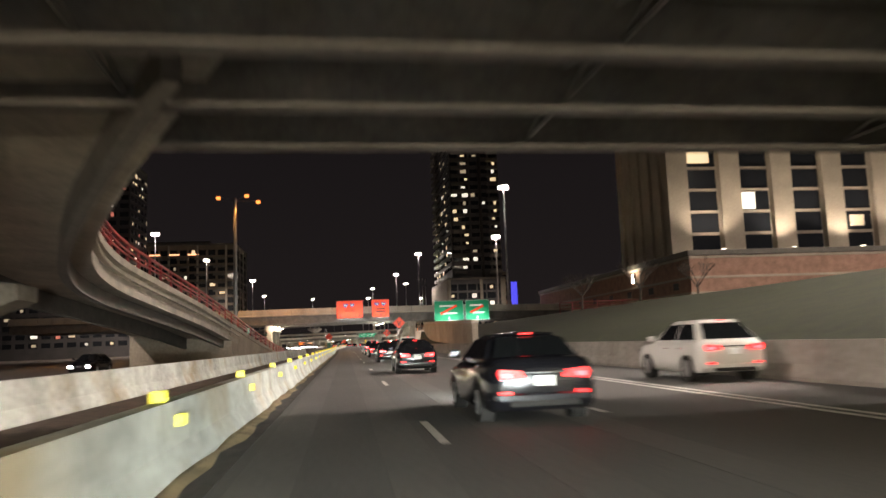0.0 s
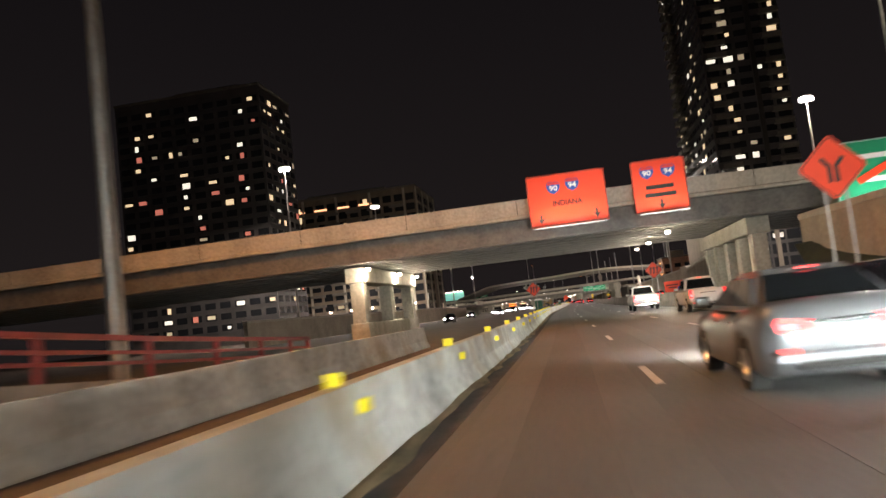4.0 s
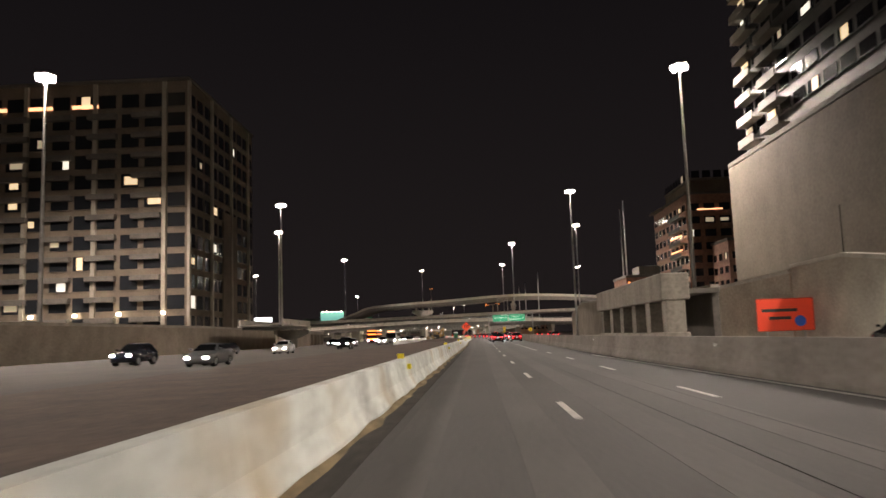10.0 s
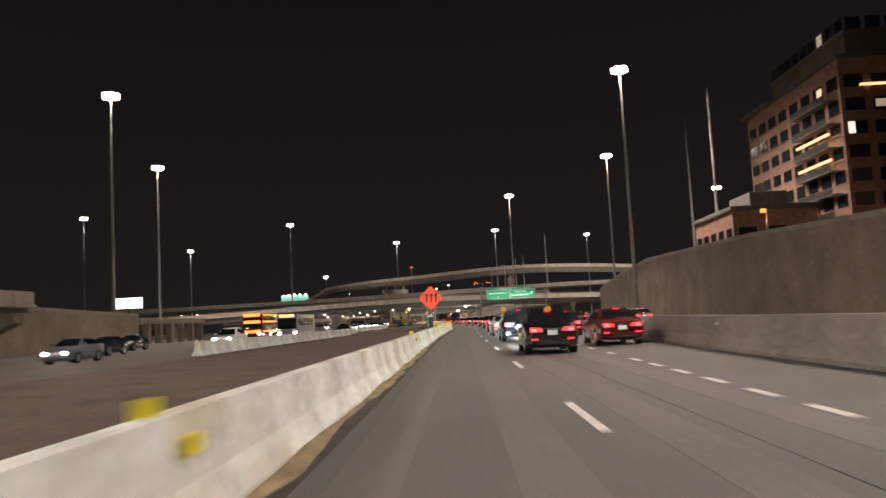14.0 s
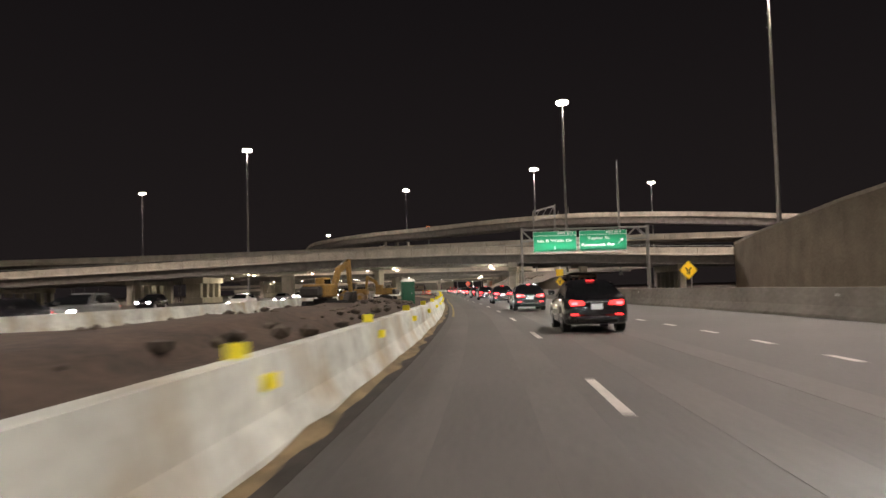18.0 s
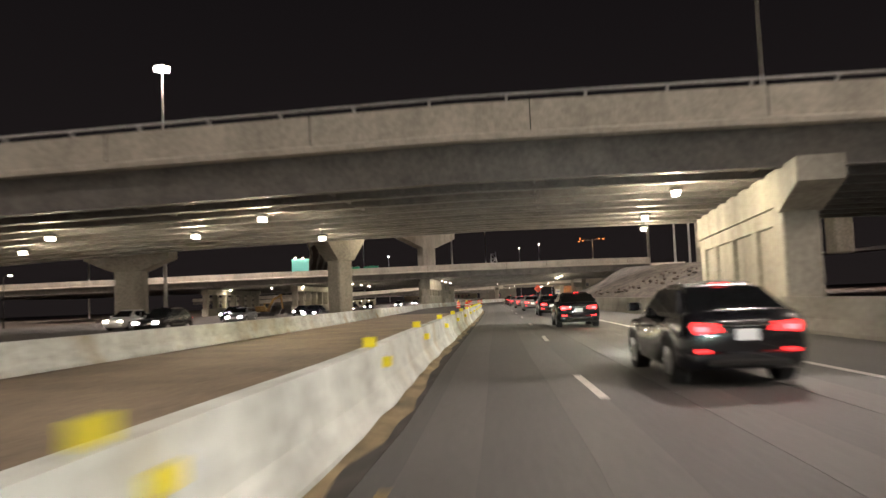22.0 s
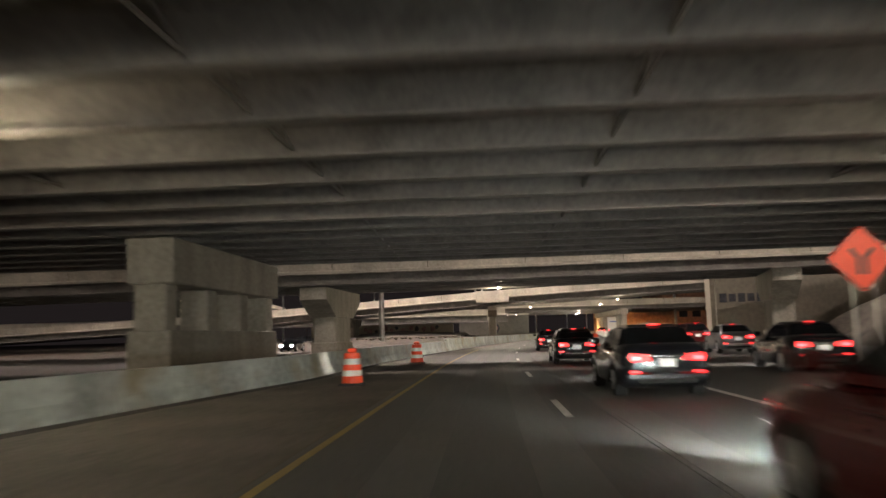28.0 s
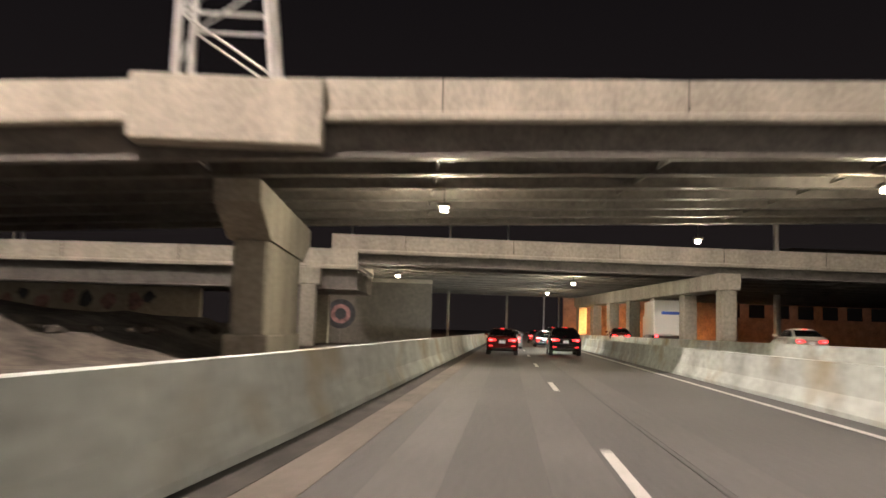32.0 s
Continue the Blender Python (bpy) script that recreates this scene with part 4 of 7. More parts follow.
def under_lamp(x, y, z, power=UNDER_POWER):
    p = tagged(empty("underbridge_lamp", x, y, z), "small lit lamp fixed under a bridge", "bridge lamp", group="bridge lamps")
    part("housing", box_bm(0, 0, 0.17, 0.5, 0.34, 0.16, 0.04), DARK_STEEL, p)
    part("bracket", tube_bm((0, 0, 0.2), (0, 0, 1.75), 0.03, 0.03, 6), DARK_STEEL, p)
    part("lamp_glass", tube_bm((0, 0, -0.06), (0, 0, 0.09), 0.13, 0.15, 10), LAMP_SMALL, p)
    lamp = bpy.data.lights.new("underbridge_light", "POINT")
    lamp.energy, lamp.color, lamp.shadow_soft_size = power, (1.0, 0.86, 0.62), 0.2
    new("underbridge_light", lamp).location = (*laid(x, y, FAR), z - 0.3)


# the two lamps at negative y are unseen, added to light the first bridge
for x, y, z in ((-13.2, 147.0, 5.1), (-13.2, 156.8, 5.1), (-13.2, 164, 5.1), (7.0, 147.7, 5.1), (6.7, 157, 5.1), (6.4, 164, 5.1),
                (-13.5, 556, 4.9), (-14.0, 566, 4.9), (-18.5, 560.5, 4.8), (-23.5, 557, 4.7), (-28.5, 562, 4.6), (3.2, 569.5, 4.8), (-3.0, -9, 5.0), (14, -5, 5.0), (-13, 597.5, 8.6), (2.6, 555, 4.9), (2.6, 564, 4.9), (1.9, 590.6, 8.6), (-37.5, 554.7, 4.6), (-39.2, 563, 4.6), (-44.5, 567.4, 4.3), (-49, 560, 4.2), (-60, 560, 3.8), (-32.4, 673, 5.1), (-32.5, 682, 5.1), (-33, 694, 5.1), (-50, 677.7, 5.1),
                (-15.3, 676, 5.1), (-15.3, 686, 5.1), (-15.2, 698, 5.1), (8.0, 676, 5.1), (8.2, 686, 5.1), (8.4, 698, 5.1), (-43, 676, 5.1), (-60, 682, 5.1), (-40, 698, 5.1),
                (-68.5, 852.4, 2.3), (-65.0, 852.2, 2.3), (-61.5, 852, 2.3), (-5.2, 754.4, 5.45), (0.4, 821.5, 5.7), (15.3, 818.6, 6.5), (14, 832, 6.2), (-1.5, 850, 5.1), (12, 852, 5.1), (13, 868, 5.1)):
    under_lamp(x, y, z, 5200 if y < 0 and x < 0 else 6400 if y < 0 else 850 if 740 < y < 760 else 160 if x < -60 and y > 840 else 480 if 540 < y < 580 and x < 0 else 420 if -17 < x < -15 and 670 < y < 700 else 380 if x < -30 and 660 < y < 710 else 620 if 140 < y < 170 else UNDER_POWER)


# ---- signs ----
# Area lamp added under a sign to make up for its retroreflection.
def sign_light(x, y, z, w, power):
    lamp = bpy.data.lights.new("sign_light", "AREA")
    lamp.shape, lamp.size, lamp.size_y, lamp.energy, lamp.color = "RECTANGLE", w, 0.15, power, (1.0, 0.95, 0.88)
    ob = new("sign_light", lamp)
    ob.matrix_world = look((*laid(x, y - 1.1, FAR), z), (*laid(x, y + 0.3, FAR), z + 1.9))


def panel(parent, x, y, z, w, h, material, border=SIGN_WHITE, name="sign_panel", r=0.12):
    out = []
    for sx, sz, a0 in ((1, 1, 0), (-1, 1, 90), (-1, -1, 180), (1, -1, 270)):
        for k in range(4):
            a = radians(a0 + 30 * k)
            out.append((sx * (w / 2 - r) + r * math.cos(a), sz * (h / 2 - r) + r * math.sin(a)))
    ob = part(name, prism_bm(out, 0.05, Matrix.Translation((x, y, z))), material, parent)
    if border:
        rim = bmesh.new()
        k = 0.035
        outer = [(px * (1 - 0.05 / w), pz * (1 - 0.05 / h)) for px, pz in out]
        inner = [(px * (1 - (0.05 + 2 * k) / w), pz * (1 - (0.05 + 2 * k) / h)) for px, pz in out]
        a = [rim.verts.new((x + px, y - 0.004, z + pz)) for px, pz in outer]
        b = [rim.verts.new((x + px, y - 0.004, z + pz)) for px, pz in inner]
        for i in range(len(a)):
            rim.faces.new((a[i], a[(i + 1) % len(a)], b[(i + 1) % len(a)], b[i]))
        part("sign_border", rim, border, ob)
    return ob


def shield(parent, x, y, z, s, number):
    out = [(-0.5, 0.34), (-0.3, 0.48), (0, 0.42), (0.3, 0.48), (0.5, 0.34), (0.52, 0.0), (0.36, -0.3), (0, -0.52), (-0.36, -0.3), (-0.52, 0.0)]
    ob = part("route_shield", prism_bm([(a * s, b * s) for a, b in out], 0.02, Matrix.Translation((x, y - 0.025, z))), SIGN_BLUE, parent)
    part("shield_top", prism_bm([(a * s * 0.94, b * s * 0.94) for a, b in ((-0.5, 0.34), (-0.3, 0.48), (0, 0.42), (0.3, 0.48), (0.5, 0.34), (0.5, 0.24), (-0.5, 0.24))], 0.01, Matrix.Translation((x, y - 0.032, z))), SIGN_RED, ob)
    writing(number, s * 0.55, SIGN_WHITE, ob, Matrix.Translation((x, y - 0.034, z - s * 0.06)), s * 0.62)
    return ob


def arrow(parent, x, y, z, s, material):
    out = [(-0.12, 0.5), (0.12, 0.5), (0.12, 0.0), (0.42, 0.08), (0, -0.5), (-0.42, 0.08), (-0.12, 0.0)]
    return part("arrow", prism_bm([(a * s, b * s) for a, b in out], 0.01, Matrix.Translation((x, y - 0.012, z))), material, parent)


def bridge_sign(x, y, z, w, h, material, label):
    s = tagged(empty("overhead_sign", x, y, z), label, "road sign", group="overhead signs")
    p = panel(s, 0, 0, 0, w, h, material, border=SIGN_BLACK if material is SIGN_ORANGE else SIGN_WHITE)
    for k in (-0.35, 0.35):
        part("bracket", box_bm(k * w, 0.75, 0, 0.1, 1.4, 0.12), STEEL, s)
        part("bracket_leg", box_bm(k * w, -0.3, -h / 2 - 0.12, 0.07, 0.9, 0.07), STEEL, s)
    part("lamp_bar", box_bm(0, -0.85, -h / 2 - 0.15, w * 0.9, 0.14, 0.12, 0.03), DARK_STEEL, s)
    return s, p


s, p = bridge_sign(0.8, 144.8, 7.85, 4.95, 3.3, SIGN_ORANGE, "orange overhead construction sign with two blue route shields")
shield(p, -0.78, 0, 0.78, 0.82, "90")
shield(p, 0.42, 0, 0.86, 0.82, "94")
writing("INDIANA", 0.5, SIGN_BLACK, p, Matrix.Translation((0.0, -0.012, -0.25)), 1.85)
arrow(p, -1.75, 0, -1.15, 0.6, SIGN_BLACK)
arrow(p, 1.75, 0, -1.15, 0.6, SIGN_BLACK)
sign_light(0.8, 144.8, 6.0, 4.4, 190)
s, p = bridge_sign(6.55, 144.8, 7.9, 3.3, 3.3, SIGN_ORANGE, "smaller orange overhead sign with two blue route shields")
shield(p, -0.7, 0, 0.85, 0.82, "90")
shield(p, 0.6, 0, 0.85, 0.82, "94")
for zz, w in ((-0.1, 1.7), (-0.6, 1.9)):
    part("text_bar", box_bm(0, -0.01, zz, w, 0.01, 0.26), SIGN_BLACK, p)
arrow(p, 0, 0, -1.2, 0.6, SIGN_BLACK)
sign_light(6.55, 144.8, 6.05, 3.0, 130)
for x, w in ((19.5, 5.6), (25.0, 4.5)):
    s, p = bridge_sign(x, 144.6, 7.0, w, 3.8, SIGN_GREEN, "green overhead sign crossed by an orange covering strip")
    part("cover_strip", add_box(bmesh.new(), 0, -0.03, 0.1, w * 0.62, 0.02, 0.42, m=pose(0, 0, 0.1, 0, -26, 0)), SIGN_ORANGE, p, "slanting orange strip")
    part("text_bar", box_bm(-0.2, -0.01, 0.9, w * 0.55, 0.01, 0.3), SIGN_WHITE, p)
    part("text_bar", box_bm(0.2, -0.01, -0.5, w * 0.5, 0.01, 0.3), SIGN_WHITE, p)
    arrow(p, 0, 0, -1.4, 0.6, SIGN_WHITE)
    sign_light(x, 144.6, 5.0, w * 0.9, 200)

# overhead gantry with two green signs
gan = tagged(empty("sign_gantry", 14.2, 531.3), "lattice steel gantry over the carriageway edge", "sign gantry", kind="structure")
for gx in (-7.6, 9.0):
    for gy in (-0.5, 0.5):
        part("gantry_post", tube_bm((gx, gy + 0.6, 0), (gx, gy + 0.6, 9.2), 0.16, 0.14, 8), STEEL, gan)
    for k in range(6):
        part("gantry_brace", tube_bm((gx, 0.1, 1 + k * 1.4), (gx, 1.1, 2.4 + k * 1.4), 0.05, 0.05, 6), STEEL, gan)
for gz in (7.4, 8.9):
    for gy in (0.1, 1.1):
        part("gantry_chord", tube_bm((-7.6, gy, gz), (9.0, gy, gz), 0.1, 0.1, 8), STEEL, gan)
for k in range(11):
    gx = -7.6 + k * 1.51
    part("gantry_brace", tube_bm((gx, 0.1, 7.4 if k % 2 else 8.9), (gx + 1.51, 0.1, 8.9 if k % 2 else 7.4), 0.05, 0.05, 6), STEEL, gan)
    part("gantry_brace", tube_bm((gx, 1.1, 7.4 if k % 2 else 8.9), (gx + 1.51, 1.1, 8.9 if k % 2 else 7.4), 0.05, 0.05, 6), STEEL, gan)
GS = []
for x, w in ((10.9, 5.7), (17.2, 6.2)):
    s = tagged(empty("overhead_sign", x, 530.8, 7.2), "green overhead exit sign with white lettering", "road sign", group="gantry signs")
    p = panel(s, 0, 0, 0, w, 2.7, SIGN_GREEN)
    part("bracket", box_bm(-w * 0.3, 0.3, 0, 0.1, 0.5, 2.4), STEEL, s)
    part("bracket", box_bm(w * 0.3, 0.3, 0, 0.1, 0.5, 2.4), STEEL, s)
    part("divider", box_bm(0, -0.012, 0.80, w * 0.97, 0.012, 0.05), SIGN_WHITE, p)
    # bar and light added here to brighten the gantry sign
    part("lamp_bar", box_bm(0, -0.85, -1.5, w * 0.9, 0.14, 0.12, 0.03), DARK_STEEL, s)
    part("bracket_leg", box_bm(0, -0.4, -1.42, 0.07, 0.9, 0.07), STEEL, s)
    sign_light(x, 530.8, 5.65, w * 0.9, 170)
    GS.append(p)
writing("Ida B Wells Dr", 0.5, SIGN_WHITE, GS[0], Matrix.Translation((0, -0.012, 0.1)), 4.6)
arrow(GS[0], 0, 0, -0.85, 0.5, SIGN_WHITE)
writing("EXIT 51 I", 0.34, SIGN_WHITE, GS[0], Matrix.Translation((1.4, -0.012, 1.07)), 2.0)
writing("Taylor St", 0.5, SIGN_WHITE, GS[1], Matrix.Translation((-0.6, -0.012, 0.3)), 2.9)
writing("Roosevelt Rd", 0.5, SIGN_WHITE, GS[1], Matrix.Translation((-0.7, -0.012, -0.55)), 4.2)
writing("EXIT 52 A", 0.34, SIGN_WHITE, GS[1], Matrix.Translation((1.4, -0.012, 1.07)), 2.0)
part("arrow", add_prism(bmesh.new(), [(-0.06, -0.5), (0.06, -0.5), (0.06, 0.1), (0.26, 0.05), (0, 0.5), (-0.26, 0.05), (-0.06, 0.1)], 0.01, Matrix.Translation((2.3, -0.012, -0.1)) @ pose(0, 0, 0, 0, 45, 0)), SIGN_WHITE, GS[1])


def diamond(x, y, z, s, material, label, post=True, base=0.0, glyph="arrows"):
    d = tagged(empty("warning_sign", x, y, base), label, "road sign", group="diamond signs")
    zc = z - base
    out = [(s, 0), (0.0, s), (-s, 0), (0.0, -s)]
    bev = []
    for i in range(4):
        a, b, c = out[i - 1], out[i], out[(i + 1) % 4]
        for o in (a, c):
            bev.append((b[0] + (o[0] - b[0]) * 0.07, b[1] + (o[1] - b[1]) * 0.07))
    p = part("sign_panel", prism_bm(bev, 0.03, Matrix.Translation((0, 0, zc))), material, d)
    rim = bmesh.new()
    a = [rim.verts.new((px * 0.95, -0.003, zc + pz * 0.95)) for px, pz in bev]
    b = [rim.verts.new((px * 0.91, -0.003, zc + pz * 0.91)) for px, pz in bev]
    for i in range(len(a)):
        rim.faces.new((a[i], a[(i + 1) % len(a)], b[(i + 1) % len(a)], b[i]))
    part("sign_border", rim, SIGN_BLACK, p)
    if glyph == "arrows":
        for k in (-0.36, 0.0, 0.36):
            bm = add_prism(bmesh.new(), [(-0.05, -0.4), (0.05, -0.4), (0.12, 0.0), (0.1, 0.18), (0.2, 0.18), (0.06, 0.42), (-0.12, 0.18), (-0.02, 0.18), (0.0, 0.0)], 0.008, Matrix.Translation((k * s, -0.01, zc)) @ Matrix.Diagonal((s * 1.1, 1, s, 1)))
            part("arrow", bm, SIGN_BLACK, p)
    else:
        for k in (-1, 1):
            bm = add_prism(bmesh.new(), [(0.04, -0.45), (0.16, -0.45), (0.16, 0.0), (0.36, 0.25), (0.26, 0.32), (0.04, 0.05)], 0.008, Matrix.Translation((0, -0.01, zc)) @ Matrix.Diagonal((k * s, 1, s, 1)))
            part("arrow", bm, SIGN_BLACK, p)
    if post:
        for k in (-0.3, 0.3):
            part("post", box_bm(k * s, 0.06, (zc) / 2, 0.07, 0.05, zc), STEEL, d)
    return d


diamond(-4.3, 195.3, 3.4, 0.95, SIGN_ORANGE, "orange diamond sign with three wavy black arrows")
diamond(9.6, 183, 3.7, 0.95, SIGN_ORANGE, "orange diamond sign with three wavy black arrows")
diamond(8.3, 120, 4.4, 1.0, SIGN_ORANGE, "orange diamond sign with two black arrows", glyph="split")
diamond(-1.3, 393, 3.0, 0.95, SIGN_ORANGE, "orange diamond sign with black arrows", base=0.8)
diamond(19.6, 498.7, 2.45, 0.85, SIGN_YELLOW, "yellow diamond sign with black arrows", glyph="split")
d = diamond(13.1, 548, 2.05, 0.75, SIGN_YELLOW, "yellow diamond sign beneath a yellow plate", glyph="split")
part("upper_plate", box_bm(0, 0.01, 3.4, 1.05, 0.03, 1.05, 0.02), SIGN_YELLOW, d)
part("post", box_bm(0, 0.06, 1.95, 0.08, 0.05, 3.9), STEEL, d)
diamond(4.6, 706, 3.1, 0.95, SIGN_ORANGE, "orange diamond sign with black arrows", glyph="split")
s = tagged(empty("roadside_sign", 29.8, 313, 0), "rectangular orange roadside sign with a blue emblem", "road sign")
p = panel(s, -1.5, -2.0, 2.2, 5.2, 3.0, SIGN_ORANGE, SIGN_BLACK)
part("emblem", tube_bm((-0.2, -2.03, 1.6), (-0.2, -2.005, 1.6), 0.5, 0.5, 16), SIGN_BLUE, p)
for zz, w in ((2.6, 3.2), (1.9, 2.0)):
    part("text_bar", box_bm(-2.0, -2.01, zz, w, 0.01, 0.28), SIGN_BLACK, p)
for k in (-3.2, 0.2):
    part("post", box_bm(k, -1.9, 1.5, 0.1, 0.08, 3.0), STEEL, s)

gan = tagged(empty("sign_gantry", -74, 904, 0), "distant gantry with two green signs", "sign gantry", kind="structure")
part("gantry_post", tube_bm((-6, 0.4, 0), (-6, 0.4, 18), 0.3, 0.25, 8), STEEL, gan)
part("gantry_post", tube_bm((6, 0.4, 0), (6, 0.4, 18), 0.3, 0.25, 8), STEEL, gan)
part("gantry_chord", tube_bm((-6, 0.4, 17), (6, 0.4, 17), 0.25, 0.25, 8), STEEL, gan)
for x in (-79.2, -69.6):
    s = tagged(empty("overhead_sign", x, 903.9, 17.5), "distant green overhead sign with unreadable pale lettering", "road sign", group="distant signs")
    p = panel(s, 0, 0, 0, 7.6, 4.4, SIGN_GREEN)
    part("text_bar", box_bm(0, -0.02, 0.8, 5.4, 0.02, 0.6), SIGN_WHITE, p)
    part("text_bar", box_bm(0, -0.02, -0.6, 4.6, 0.02, 0.6), SIGN_WHITE, p)
    part("bracket", box_bm(0, 0.25, 0, 0.2, 0.5, 3.0), STEEL, s)
    sign_light(x, 899.9, 15.2, 5.0, 400)
# lattice sign tower on the last ramp
tow = tagged(empty("lattice_tower", -6.6, 816.4, 8.4), "white lattice steel sign tower rising from the parapet", "lattice tower")


def leg_x(side, z):
    """The left leg stands upright, the other leans in."""
    return -1.45 if side < 0 else 1.5 - 1.25 * z / 9.8


for side in (-1, 1):
    for ty in (0, 1.6):
        part("leg", tube_bm((leg_x(side, 0), ty, 0), (leg_x(side, 9.8), ty, 9.8 + (0.7 if side > 0 else 0)), 0.14, 0.12, 8), WHITE_STEEL, tow)
for k in range(5):
    z0, z1 = 0.4 + 1.85 * k, 2.25 + 1.85 * k
    for ty in (0, 1.6):
        za, zb = (z0, z1) if k % 2 else (z1, z0)
        part("brace", tube_bm((leg_x(-1, za), ty, za), (leg_x(1, zb), ty, zb), 0.05, 0.05, 6), WHITE_STEEL, tow)
        if k in (0, 3, 4):
            part("crossbar", tube_bm((leg_x(-1, z1), ty, z1), (leg_x(1, z1), ty, z1), 0.06, 0.06, 6), WHITE_STEEL, tow)
    for side in (-1, 1):
        part("brace", tube_bm((leg_x(side, z0), 0, z0), (leg_x(side, z1), 1.6, z1), 0.045, 0.045, 6), WHITE_STEEL, tow)
part("plinth", box_bm(0.3, 0.15, -0.9, 5.6, 1.9, 2.0, 0.06), FASCIA, tow)
# small sign frame on the railed bridge
fr = tagged(empty("sign_frame", 14.8, 594, 10.1, start=2000.0), "tall lattice sign frame on a bridge deck", "sign frame")
for k in (-2.3, 2.3):
    for ky in (0, 2.4):
        part("leg", tube_bm((k, ky, -0.3), (k, ky, 8.2 + 0.25 * k), 0.11, 0.11, 6), STEEL, fr)
    for z in (5.9, 8.0):
        part("crossbar", tube_bm((k, 0, z + 0.25 * k), (k, 2.4, z + 0.25 * k), 0.08, 0.08, 6), STEEL, fr)
for ky in (0, 2.4):
    for z in (5.9, 8.0):
        part("crossbar", tube_bm((-2.3, ky, z - 0.58), (2.3, ky, z + 0.58), 0.08, 0.08, 6), STEEL, fr)
    for k in range(3):
        part("brace", tube_bm((-2.3 + 1.53 * k, ky, 5.4 + 0.38 * k), (-0.77 + 1.53 * k, ky, 7.9 + 0.38 * k), 0.05, 0.05, 6), STEEL, fr)


# ---- buildings ----
def building(name, label, x0, x1, y0, y1, h, material, floor=3.4, bay=3.4, lit=0.14, faces="wf", glass=True, roof=True, seed=1, pilaster=None, win=(0.62, 0.55), base=0.0, gap=1.0, litmats=(0, 1, 2), columns=False, rates=None, plant=True):
    """A block with recessed windows on the faces that show: f towards -y, w towards the road."""
    rng = random.Random(seed)
    b = tagged(empty(name, (x0 + x1) / 2, (y0 + y1) / 2, base), label, "building")
    mx, my = (x0 + x1) / 2, (y0 + y1) / 2
    part("wall", box_bm(0, 0, h / 2, x1 - x0, y1 - y0, h), material, b)
    if roof:
        part("roof", box_bm(0, 0, h + 0.35, x1 - x0 + 0.6, y1 - y0 + 0.6, 0.7, 0.05), GREYWALL, b)
        if plant:
            part("plant_room", box_bm((x1 - x0) * 0.08, 0, h + 2.0, (x1 - x0) * 0.45, (y1 - y0) * 0.5, 2.8, 0.05), GREYWALL, b)
    dark = bmesh.new()
    sills = bmesh.new()
    count = 0
    sides = []
    if "f" in faces:
        sides.append(("f", x1 - x0))
    if "w" in faces:
        sides.append(("w", y1 - y0))
    for side, length in sides:
        nb, nf = max(1, int(length / bay)), max(1, int((h - 3.5) / floor))
        bw = length / nb
        for i in range(nb):
            rate = rates[i % len(rates)] if rates and side == "f" else lit * (rng.choice((0.2, 0.5, 0.5, 3.6)) if columns else 1)
            for j in range(nf):
                zc = 3.5 + floor * (j + 0.5)
                u = -length / 2 + bw * (i + 0.5)
                w, hh = bw * win[0], floor * win[1]
                road_sign = -1 if mx > 0 else 1
                if side == "f":
                    c, sz = (u, -(y1 - y0) / 2 - 0.02, zc), (w, 0.10, hh)
                    sc, ss = (u, -(y1 - y0) / 2 - 0.12, zc - hh / 2 - 0.1), (w * 1.1, 0.26, 0.14)
                else:
                    c, sz = (road_sign * ((x1 - x0) / 2 + 0.02), u, zc), (0.10, w, hh)
                    sc, ss = (road_sign * ((x1 - x0) / 2 + 0.12), u, zc - hh / 2 - 0.1), (0.26, w * 1.1, 0.14)
                if rng.random() < rate and count < 170:
                    count += 1
                    add_box(dark, *c, *sz)
                    f, g = rng.choice((0.75, 0.5, 0.34)), rng.choice((0.9, 0.6, 0.45))
                    s = rng.uniform(-0.5, 0.5)
                    if side == "f":
                        c = (c[0] + s * w * (1 - f), c[1] - 0.03, c[2])
                        sz = (sz[0] * f, sz[1], sz[2] * g)
                    else:
                        c = (c[0] + road_sign * 0.03, c[1] + s * w * (1 - f), c[2])
                        sz = (sz[0], sz[1] * f, sz[2] * g)
                    part("window", box_bm(*c, *sz), LIT[rng.choice(litmats)], b, "lit window")
                else:
                    add_box(dark, *c, *sz)
                add_box(sills, *sc, *ss)
        if pilaster:
            for i in range(0, nb + 1, pilaster[0]):
                u = -length / 2 + bw * i
                if side == "f":
                    part("pilaster", box_bm(u, -(y1 - y0) / 2 - pilaster[1] / 2, h / 2, pilaster[2], pilaster[1], h - 0.3), pilaster[3], b)
                else:
                    part("pilaster", box_bm((-1 if mx > 0 else 1) * ((x1 - x0) / 2 + pilaster[1] / 2), u, h / 2, pilaster[1], pilaster[2], h - 0.3), pilaster[3], b)
    if len(dark.verts):
        ob = part("window_pane", dark, GLASS, b, "dark unlit windows")
        ob["kind"] = "stuff"
        ob = part("window_sill", sills, material, b)
        ob["kind"] = "stuff"
    return b


building("hotel_tower", "beige hotel tower with pale pilasters and dark window bays", 46, 100, 100, 122, 75, BEIGE, floor=3.1, bay=6.8, lit=0.16, faces="f", seed=3, pilaster=(1, 1.0, 3.0, BEIGE), win=(0.56, 0.86), base=5)
b = scene.objects["hotel_tower"]
for k in range(6):
    part("rib", box_bm(-27.2, -9.5 + k * 3.8, 37, 0.4, 1.6, 73), BEIGE, b)
building("hotel_podium", "low brick podium under a hotel", 44, 110, 93, 170, 6.4, BRICK, faces="", base=4.6)
b = scene.objects["hotel_podium"]
